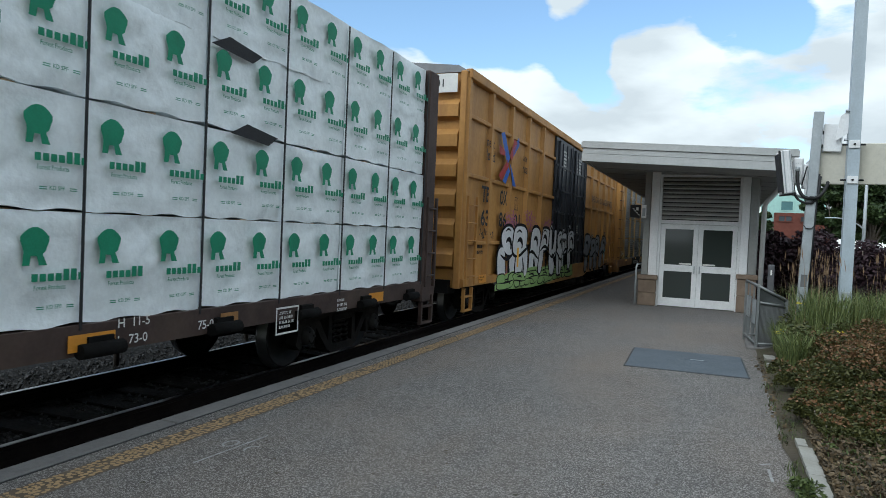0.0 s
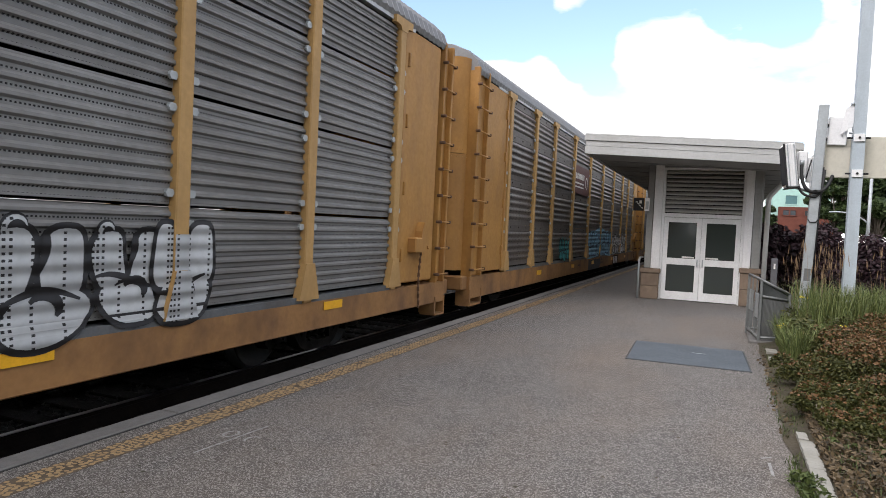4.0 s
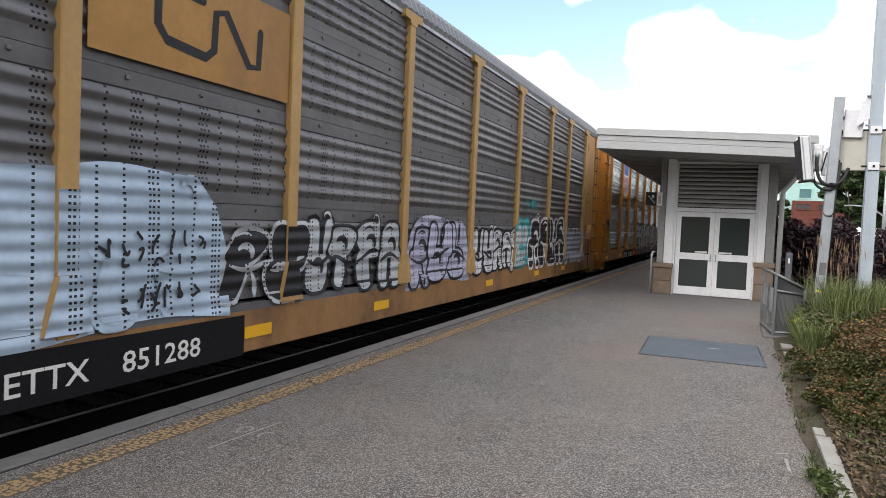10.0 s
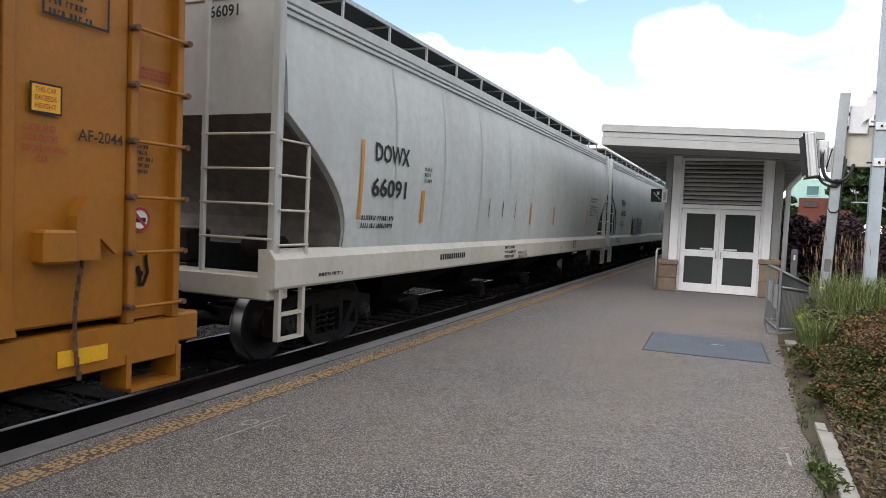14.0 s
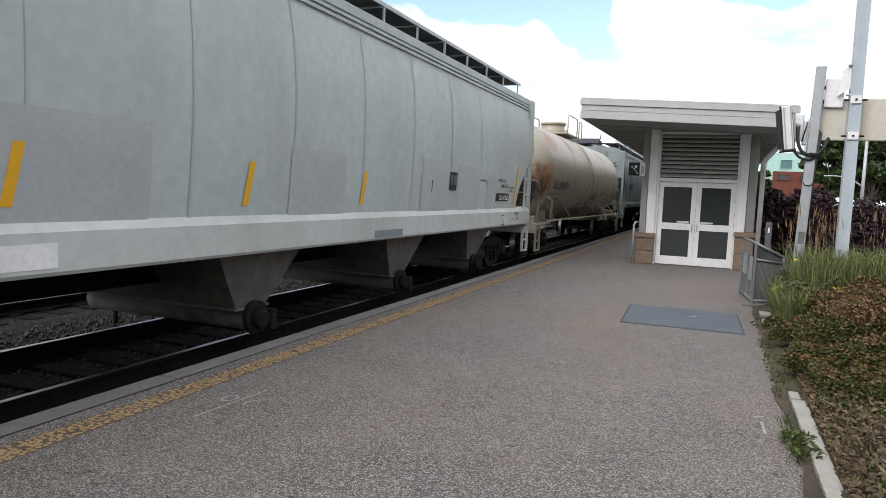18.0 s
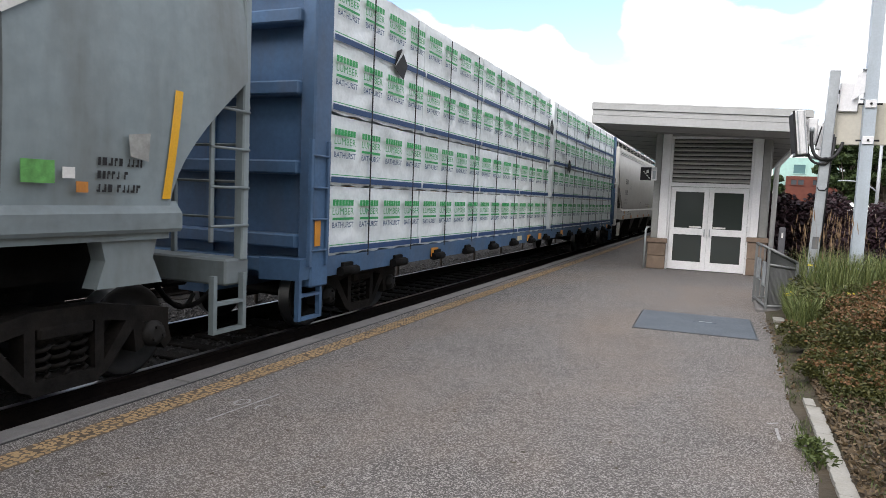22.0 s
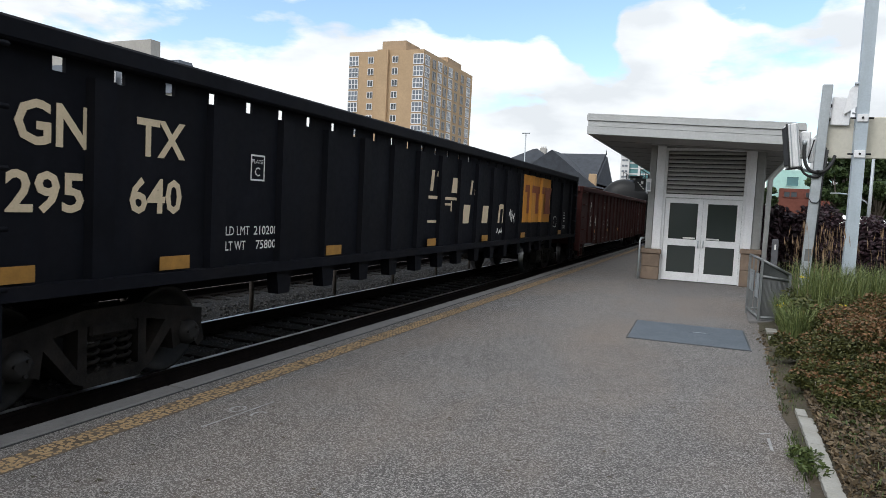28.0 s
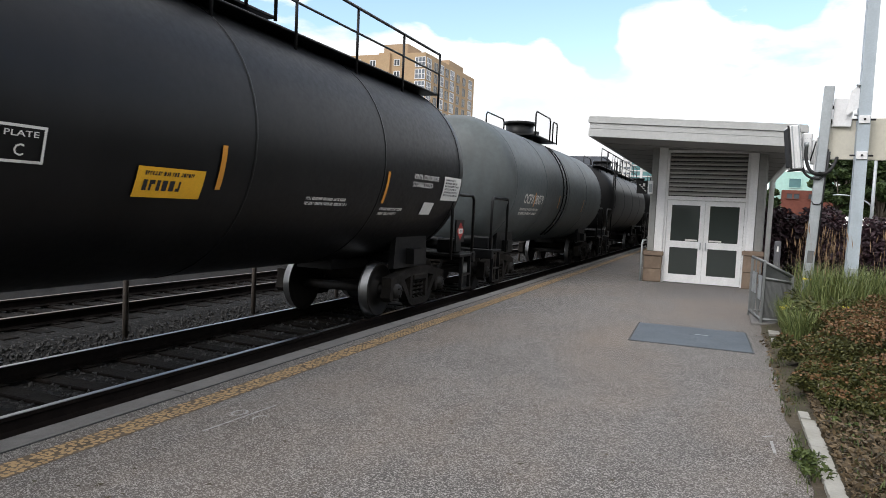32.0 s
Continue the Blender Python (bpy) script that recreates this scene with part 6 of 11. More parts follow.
def mesh_side_frame(s):
    bm = bm_new()
    x0, x1 = s * 0.93, s * 1.10
    A = 0.89
    prism(bm, [(-1.08, 0.50), (-1.08, 0.66), (-0.62, 0.74), (-0.3, 0.80), (0.3, 0.80), (0.62, 0.74), (1.08, 0.66), (1.08, 0.50), (0.72, 0.58), (0.3, 0.66), (-0.3, 0.66), (-0.72, 0.58)], "x", x0, x1)
    for m in (-1, 1):
        prism(bm, [(m * 1.08, 0.50), (m * 1.12, 0.34), (m * 1.04, 0.27), (m * 0.98, 0.34), (m * 0.98, 0.56)], "x", x0, x1)
        prism(bm, [(m * 0.80, 0.56), (m * 0.80, 0.34), (m * 0.70, 0.30), (m * 0.66, 0.60)], "x", x0, x1)
        prism(bm, [(m * 0.72, 0.58), (m * 0.40, 0.20), (m * 0.27, 0.14), (m * 0.27, 0.27), (m * 0.36, 0.30), (m * 0.60, 0.62)], "x", x0, x1)
        prism(bm, [(m * 0.36, 0.68), (m * 0.36, 0.26), (m * 0.27, 0.26), (m * 0.27, 0.68)], "x", x0, x1)
    box(bm, x0, x1, -0.30, 0.30, 0.13, 0.25)
    bbox(bm, s * 0.90, s * 1.12, -0.25, 0.25, 0.56, 0.67, 0.02)
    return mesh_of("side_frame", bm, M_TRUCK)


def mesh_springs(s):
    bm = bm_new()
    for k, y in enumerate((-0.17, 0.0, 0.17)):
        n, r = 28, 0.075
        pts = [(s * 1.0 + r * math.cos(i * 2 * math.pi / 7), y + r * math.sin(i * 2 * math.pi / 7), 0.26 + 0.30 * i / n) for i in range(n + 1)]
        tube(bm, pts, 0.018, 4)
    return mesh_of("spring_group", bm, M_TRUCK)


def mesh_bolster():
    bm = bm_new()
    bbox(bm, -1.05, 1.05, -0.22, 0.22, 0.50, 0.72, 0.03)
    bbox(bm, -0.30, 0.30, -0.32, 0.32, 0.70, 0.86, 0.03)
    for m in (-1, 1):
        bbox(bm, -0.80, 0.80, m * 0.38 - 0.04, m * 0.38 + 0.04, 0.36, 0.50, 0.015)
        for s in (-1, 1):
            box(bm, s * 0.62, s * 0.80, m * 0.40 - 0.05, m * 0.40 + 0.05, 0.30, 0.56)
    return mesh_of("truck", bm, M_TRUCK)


ME_WS, ME_BOL = mesh_wheelset(), mesh_bolster()
ME_SF = {s: mesh_side_frame(s) for s in (-1, 1)}
ME_SP = {s: mesh_springs(s) for s in (-1, 1)}


def trucks(car, mid, ys):
    for y in ys:
        t = part("truck", ME_BOL, None, car, at=(0, y, 0))
        for s in (-1, 1):
            part("side_frame", ME_SF[s], None, t)
            part("spring_group", ME_SP[s], None, t)
        for d in (-0.89, 0.89):
            w = part("wheelset", ME_WS, None, t, at=(0, d, RW))
            WHEELS.append((w, mid, y + d, d))


def start(name, u0, u1, label, category):
    mid = (u0 + u1) / 2
    car = empty(name, label, category, "cars of the freight train", pose(TX, mid, ZR))
    CARS.append((car, mid))
    return car, mid, (u1 - u0) / 2


def couplers(car, H):
    for s in (-1, 1):
        bm = bm_new()
        bbox(bm, -0.09, 0.09, s * (H - 0.5), s * (H + 0.42), 0.72, 0.90, 0.02)
        bbox(bm, -0.15, 0.17, s * (H + 0.34), s * (H + 0.60), 0.66, 0.98, 0.04)
        tube(bm, bezier((0.35, s * (H - 0.1), 0.75), (0.35, s * (H + 0.3), 0.25), (0.2, s * (H + 0.62), 0.55), 8), 0.03, 6)
        part("coupler", bm, M_UNDER, car)


def ladder(car, y0, y1, z0, z1, x, mat, n, name="ladder"):
    for y in (y0, y1):
        bm = bm_new()
        bbox(bm, x - 0.02, x + 0.03, y - 0.025, y + 0.025, z0, z1, 0.006)
        part("ladder_stile", bm, mat, car)
    for i in range(n):
        z = z0 + (z1 - z0) * (i + 0.5) / n
        bm = bm_new()
        cyl(bm, (x + 0.02, y0, z), (x + 0.02, y1, z), 0.014, seg=6)
        part("ladder_rung", bm, mat, car)


def steps(car, y, x, mat, z0=0.30, z1=0.85, w=0.42):
    bm = bm_new()
    for d in (-w / 2, w / 2):
        box(bm, x - 0.06, x, y + d - 0.025, y + d + 0.025, z0, z1)
    for z in (z0, z0 + 0.27):
        box(bm, x - 0.08, x, y - w / 2, y + w / 2, z, z + 0.03)
    part("step", bm, mat, car)


def reflectors(car, ys, z0, z1, w, x, mat=None):
    for y in ys:
        bm = bm_new()
        box(bm, x, x + 0.006, y, y + w, z0, z1)
        part("reflector", bm, mat or M_REFL, car)


# --- autorack ---
CAR_POSTS = {}
POSTS = (-10.95, -8.75, -6.75, -4.07, -1.35, 1.35, 4.07, 6.75, 8.75, 10.95)
TIERS = (0.97, 1.91, 2.92, 3.92, 4.68)


def mat_dots(name, c, dirt, wy, pz, hz, dscale=(1.6, 0.25, 1.6), metal=0.35, damt=0.6, groups=None, wave=0.0, rough=0.5, var=0.14, stagger=False):
    """Sheet steel with rows or columns of punched holes: wy is a list of (half spacing, half width, shift) along the car,
    pz and hz half spacing and half height of the holes; groups (half spacing, half width) breaks the rows up."""
    if name in MATS:
        return MATS[name]
    m = mk(name, c, rough, metal=metal, var=var, scale=1.3, dirt=dirt, dscale=dscale, damt=damt, rand=0.07)
    nt = m.node_tree
    N, ln = nt.nodes.new, nt.links.new
    b = nt.nodes["Principled BSDF"]
    old = b.inputs["Base Color"].links[0].from_socket
    tc, sp = N("ShaderNodeTexCoord"), N("ShaderNodeSeparateXYZ")
    ln(tc.outputs["Object"], sp.inputs[0])

    def math(op, x, y=None):
        n = N("ShaderNodeMath")
        n.operation = op
        for i, v in enumerate((x, y)):
            if v is None:
                continue
            if isinstance(v, (int, float)):
                n.inputs[i].default_value = v
            else:
                ln(v, n.inputs[i])
        return n.outputs[0]

    cols = None
    for half, w, sh in wy:
        q = math("LESS_THAN", math("PINGPONG", math("ADD", sp.outputs["Y"], 50 + sh), half), w)
        cols = q if cols is None else math("MAXIMUM", cols, q)
    hole = math("MULTIPLY", cols, math("LESS_THAN", math("PINGPONG", math("ADD", sp.outputs["Z"], 9.0), pz), hz))
    if stagger:
        half, w, sh = wy[0]
        up = math("ADD", sp.outputs["Z"], 9.0)
        shift = math("MULTIPLY", math("MODULO", math("FLOOR", math("DIVIDE", math("ADD", up, pz), 2 * pz)), 2.0), half)
        a = math("DIVIDE", math("PINGPONG", math("ADD", math("ADD", sp.outputs["Y"], 50.0), shift), half), w)
        b_ = math("DIVIDE", math("PINGPONG", up, pz), hz)
        hole = math("LESS_THAN", math("ADD", math("MULTIPLY", a, a), math("MULTIPLY", b_, b_)), 1.0)
    if groups:
        hole = math("MULTIPLY", hole, math("LESS_THAN", math("PINGPONG", math("ADD", sp.outputs["Y"], 50.0), groups[0]), groups[1]))
    # the holes are near-black dots in the colour, for the unlit inside
    mx = N("ShaderNodeMix")
    mx.data_type = "RGBA"
    mx.inputs["B"].default_value = (0.008, 0.008, 0.009, 1)
    ln(hole, mx.inputs["Factor"])
    ln(old, mx.inputs["A"])
    ln(mx.outputs["Result"], b.inputs["Base Color"])
    if wave:
        bp = N("ShaderNodeBump")
        bp.inputs["Strength"].default_value, bp.inputs["Distance"].default_value = 0.9, wave
        ln(math("SINE", math("MULTIPLY", sp.outputs["Z"], 45.0)), bp.inputs["Height"])
        ln(bp.outputs[0], b.inputs["Normal"])
    return m


PANELS = {}


def panel_profile(h, style):
    """Depth, height and slot of the surface (0 punched, 1 plain) from the foot of a panel to its top."""
    out = []
    if style == "fine":
        n, lo, hi, dep = 8, 0.02, h - 0.02, 0.028
        out.append((0.0, 0.0, 1))
        d = (hi - lo) / n
        for i in range(n):
            z = lo + d * i
            out += [(0.0, z, 0), (0.0, z + d * 0.42, 0), (dep, z + d * 0.58, 1), (dep, z + d * 0.80, 1)]
        out += [(0.0, hi, 1), (0.0, h, 1)]
    elif style == "band":
        lo, hi, n, dep = 0.10, h - 0.15, 5, 0.034
        if h < 0.8:
            n = 4
        d = (hi - lo) / n
        out += [(0.006, 0.0, 1), (0.006, lo - 0.004, 1), (0.0, lo, 0)]
        for i in range(n):
            z = lo + d * i
            out += [(dep * k, z + d * f, 0) for k, f in ((0.1, 0.15), (0.5, 0.3), (0.93, 0.45), (1.0, 0.55), (0.93, 0.65), (0.5, 0.8), (0.1, 0.95))]
        out += [(0.0, hi, 1), (0.012, hi + 0.01, 1), (0.012, h, 1)]
    else:
        lo, hi, dep = 0.20, h - 0.24, 0.042
        n = max(3, round((hi - lo) / 0.125))
        d = (hi - lo) / n
        out += [(0.0, 0.0, 1), (0.0, 0.07, 0), (0.0, lo - 0.02, 1)]
        for i in range(n):
            z = lo + d * i
            out += [(0.0, z, 1), (dep, z + d * 0.12, 1), (dep, z + d * 0.34, 1), (0.004, z + d * 0.57, 1)]
        out += [(0.0, hi, 0), (0.0, h - 0.12, 1), (0.014, h - 0.115, 1), (0.014, h, 1)]
    return out


def panel_mesh(w, h, mats, style):
    key = (round(w, 2), round(h, 2), mats[0].name)
    if key in PANELS:
        return PANELS[key]
    bm = bm_new()
    prof = panel_profile(h, style)
    A = [bm.verts.new((x, -w / 2, z)) for x, z, _ in prof]
    B = [bm.verts.new((x, w / 2, z)) for x, z, _ in prof]
    for i in range(len(prof) - 1):
        f = bm.faces.new((A[i], B[i], B[i + 1], A[i + 1]))
        f.smooth = style == "band" and 0.12 < prof[i][1] < h - 0.17
        f.material_index = prof[i][2]
    back = [bm.verts.new((-0.03, y, z)) for y in (-w / 2, w / 2) for z in (0, h)]
    bm.faces.new((back[0], back[1], back[3], back[2]))
    bm.faces.new((A[-1], B[-1], back[3], back[1]))
    bm.faces.new((A[0], back[0], back[2], B[0]))
    # bolt heads along the plain band
    if style != "fine":
        for k in range(3):
            y = (k - 1) * w * 0.32
            bbox(bm, 0.01, 0.03, y - 0.018, y + 0.018, h - 0.075, h - 0.04, 0.006)
    PANELS[key] = mesh_of("panel", bm, list(mats))
    return PANELS[key]


def mesh_plate():
    bm = bm_new()
    prism(bm, [(-0.05, 0), (-0.03, -0.035), (0.03, -0.035), (0.05, 0), (0.03, 0.035), (-0.03, 0.035)], "x", 0.0, 0.03)
    return mesh_of("bolt_plate", bm, M_GREY)


ME_PLATE = mesh_plate()
_t = bm_new()
cyl(_t, (-0.07, 0, 0), (0.02, 0, 0), 0.026, seg=6)
ME_BOLT = mesh_of("bolt_head", _t, M_RUSTY)


ROOFS = {}


def rack_roof(H, roofm):
    k = (round(H, 2), roofm.name)
    if k in ROOFS:
        return ROOFS[k]
    bm = bm_new()
    prof = [(1.52, 4.72), (1.55, 4.80), (1.48, 4.98), (1.28, 5.16), (0.95, 5.30), (0.5, 5.38), (0, 5.41)]
    prof = prof + [(-x, z) for x, z in prof[-2::-1]]
    n = int(2 * H / 0.09)
    rows = []
    for i in range(n + 1):
        y = -H + 2 * H * i / n
        o = 0.018 if i % 2 else 0.0
        rows.append([bm.verts.new((x * (1 + o * 0.5), y, z + o)) for x, z in prof])
    for A, B in zip(rows[:-1], rows[1:]):
        for j in range(len(prof) - 1):
            bm.faces.new((A[j], A[j + 1], B[j + 1], B[j]))
    for R in (rows[0], rows[-1]):
        bm.faces.new(R)
    ROOFS[k] = mesh_of("roof", bm, roofm)
    return ROOFS[k]


def autorack(u0, u1, label, panelm, ym, postm, style, posts=POSTS, tail=None, slot=True, sill=None, bandm=None, plates=True, zs=0.45, roofm=M_ROOF):
    car, mid, H = start("autorack_car", u0, u1, label, "railway wagon")
    CAR_POSTS[car.name] = posts
    sill = sill or ym
    tail = tail or H - 0.07
    for s in (-1, 1):
        bm = bm_new()
        prism(bm, [(s * 1.28, zs + 0.13), (s * 1.52, zs - 0.02), (s * 1.56, zs), (s * 1.56, 0.86), (s * 1.28, 0.86)], "y", -H + 0.3, tail)
        part("side_sill", bm, sill, car)
        bm = bm_new()
        box(bm, s * 1.44, s * 1.53, -H + 1.6, H - 1.6, 4.69, 4.76)
        part("top_rail", bm, M_DARKWALL if s < 0 else M_GREY, car)
        bm = bm_new()
        box(bm, s * 1.40, s * 1.555, posts[0], posts[-1], 0.86, 0.93)
        part("side_rail", bm, M_RACKRAIL if ym is not M_UPY else ym, car)
    bm = bm_new()
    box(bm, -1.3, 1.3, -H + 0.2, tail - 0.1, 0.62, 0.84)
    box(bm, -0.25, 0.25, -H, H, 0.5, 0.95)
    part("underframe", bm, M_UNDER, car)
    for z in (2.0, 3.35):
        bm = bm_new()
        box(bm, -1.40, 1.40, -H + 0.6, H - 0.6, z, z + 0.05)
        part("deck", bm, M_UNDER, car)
    part("roof", rack_roof(H - 0.35, roofm), None, car)
    for s in (-1, 1):
        for i, y in enumerate(posts):
            bm = bm_new()
            w = 0.085
            bbox(bm, s * 1.47, s * 1.575, y - w, y + w, 0.86, 4.70, 0.012)
            prism(bm, [(y - w, 1.32), (y - 0.20, 0.90), (y + 0.20, 0.90), (y + w, 1.32)], "x", s * 1.50, s * 1.60)
            prism(bm, [(y - 0.27, 4.76), (y - 0.27, 4.655), (y - 0.13, 4.645), (y - w, 4.58), (y + w, 4.58), (y + 0.13, 4.645), (y + 0.27, 4.655), (y + 0.27, 4.76)], "x", s * 1.50, s * 1.582)
            part("post", bm, postm, car)
        turn = pose(0, 0, 0) if s > 0 else pose(0, 0, 0, 0, 0, 180)
        gap = 0.035 if style == "fine" and s > 0 else 0.006
        for a, b in zip(posts[:-1], posts[1:]):
            for z0, z1 in zip(TIERS[:-1], TIERS[1:]):
                part("panel", panel_mesh(b - a - 0.17, z1 - z0 - gap, (panelm, bandm or panelm), style), None, car,
                     at=Matrix.Translation((s * 1.49, (a + b) / 2, z0)) @ turn)
    for y in posts if plates else ():
        for z in TIERS[1:4]:
            for d in (-0.13, 0.13):
                for dz in (-0.17, 0.10):
                    part("bolt_plate", ME_PLATE, None, car, at=(1.515, y + d, z + dz))
    for e in (-1, 1):
        yb = posts[-1 if e > 0 else 0] + e * 0.1
        if e > 0:
            ye, c0, c1 = tail - (0.5 if slot else 0.54), tail - (0.40 if slot else 0.54), tail
        else:
            ye, c0, c1 = -H + 1.0, -H + 0.98, -H + 0.33
        for s in (-1, 1):
            bm = bm_new()
            bbox(bm, s * 1.42, s * 1.52, min(yb, ye), max(yb, ye), 0.92, 4.72, 0.02)
            part("end_side_panel", bm, ym, car)
            y = yb + (ye - yb) * 0.06
            bm = bm_new()
            bbox(bm, s * 1.50, s * 1.545, y - 0.05, y + 0.05, 0.95, 4.66, 0.01)
            part("end_rib", bm, ym, car)
            for z in (1.35, 2.35, 3.35, 4.25) if ym is not M_UPY else ():
                bm = bm_new()
                bbox(bm, s * 1.50, s * 1.56, y - e * 0.02 + e * 0.09, y + e * 0.10 + e * 0.02, z - 0.10, z + 0.10, 0.01)
                part("hinge_lug", bm, ym, car)
            # ladder column at the corner
            bm = bm_new()
            lo, hi = min(c0, c1), max(c0, c1)
            box(bm, s * 1.36, s * 1.47, lo, hi, 0.88, 4.78)
            part("corner_column", bm, ym, car)
            for y in (lo + 0.035, hi - 0.035):
                bm = bm_new()
                bbox(bm, s * 1.44, s * 1.56, y - 0.035, y + 0.035, 0.86, 4.85, 0.01)
                part("ladder_stile", bm, ym, car)
            if s > 0:
                for i in range(9):
                    bm = bm_new()
                    z = 1.0 + 0.44 * i
                    cyl(bm, (1.60, lo, z), (1.60, hi, z), 0.015, seg=6)
                    rung = part("ladder_rung", bm, ym, car)
                    for y in (lo, hi):
                        part("bolt_head", ME_BOLT, None, rung, "rusty bolt head", at=(1.60, y, z))
        pr = [(1.38, -0.05), (1.30, 0.16), (1.0, 0.36), (0.5, 0.44), (0, 0.46)]
        pr = pr + [(-a, b) for a, b in pr[-2::-1]]
        for z0, z1 in ((0.98, 3.19), (3.20, 5.0)):
            bm = bm_new()
            A = [bm.verts.new((a, c1 + e * b, z0)) for a, b in pr]
            B = [bm.verts.new((a, c1 + e * b, z1)) for a, b in pr]
            for i in range(len(pr) - 1):
                bm.faces.new((A[i], A[i + 1], B[i + 1], B[i])).smooth = True
            for R_ in (A, B):
                bm.faces.new([bm.verts.new(v.co) for v in R_])
            door = part("end_door", bm, ym, car)
            # rows of rivets along the seams
            bm = bm_new()
            for z in ((z0 + 0.05, z0 + 0.55, z1 - 0.85, z1 - 0.06) if z0 < 2 else (z0 + 0.06, z0 + 0.9)):
                for (xa, ya), (xb, yb_) in zip(pr[:5], pr[1:6]):
                    n = max(2, int(math.hypot(xb - xa, yb_ - ya) / 0.11))
                    for q in range(n):
                        f = (q + 0.5) / n
                        x, yy = xa + (xb - xa) * f, c1 + e * (ya + (yb_ - ya) * f)
                        box(bm, x - 0.009, x + 0.009, yy - 0.010, yy + 0.010, z, z + 0.016)
            tagged(part("rivets", bm, ym, door), kind="stuff")
        bm = bm_new()
        bbox(bm, -1.5, 1.5, min(c1, c1 + e * 0.30), max(c1, c1 + e * 0.30), 0.62, 0.88, 0.02)
        part("end_sill", bm, sill, car)
        bm = bm_new()
        a, b = c0 + e * 0.04, c1 + e * 0.02
        box(bm, 1.28, 1.57, min(a, a - e * 0.05), max(a, a - e * 0.05), 0.34, 0.62)
        box(bm, 1.28, 1.57, min(b, b - e * 0.05), max(b, b - e * 0.05), 0.34, 0.62)
        box(bm, 1.28, 1.57, min(a, b), max(a, b), 0.30, 0.34)
        part("corner_step", bm, sill, car)
        if e > 0:
            # hand-brake or door-lock bracket with its chain
            yl = yb + (ye - yb) * 0.55
            bm = bm_new()
            bbox(bm, 1.50, 1.66, yl - 0.32, yl - 0.06, 1.38, 1.62, 0.02)
            part("lock_bracket", bm, ym, car)
            bm = bm_new()
            prism(bm, [(yl - 0.08, 1.40), (yl - 0.06, 1.72), (yl + 0.02, 1.86), (yl + 0.12, 1.86), (yl + 0.14, 1.40)], "x", 1.52, 1.64)
            prism(bm, [(yl + 0.12, 1.74), (yl + 0.34, 1.46), (yl + 0.31, 1.43), (yl + 0.12, 1.60)], "x", 1.56, 1.60)
            part("lock_lever", bm, ym, car)
            bm = bm_new()
            for k in range(16):
                z = 1.40 - k * 0.055
                y = yl + 0.02 - 0.05 * math.sin(k / 15 * 3)
                if k % 2:
                    bbox(bm, 1.585, 1.597, y - 0.02, y + 0.02, z - 0.07, z, 0.005)
                else:
                    bbox(bm, 1.570, 1.612, y - 0.006, y + 0.006, z - 0.07, z, 0.005)
            part("chain", bm, M_RUSTY, car)
    trucks(car, mid, (-H + 3.3, tail - 3.2))
    couplers(car, H)
    return car, mid, H


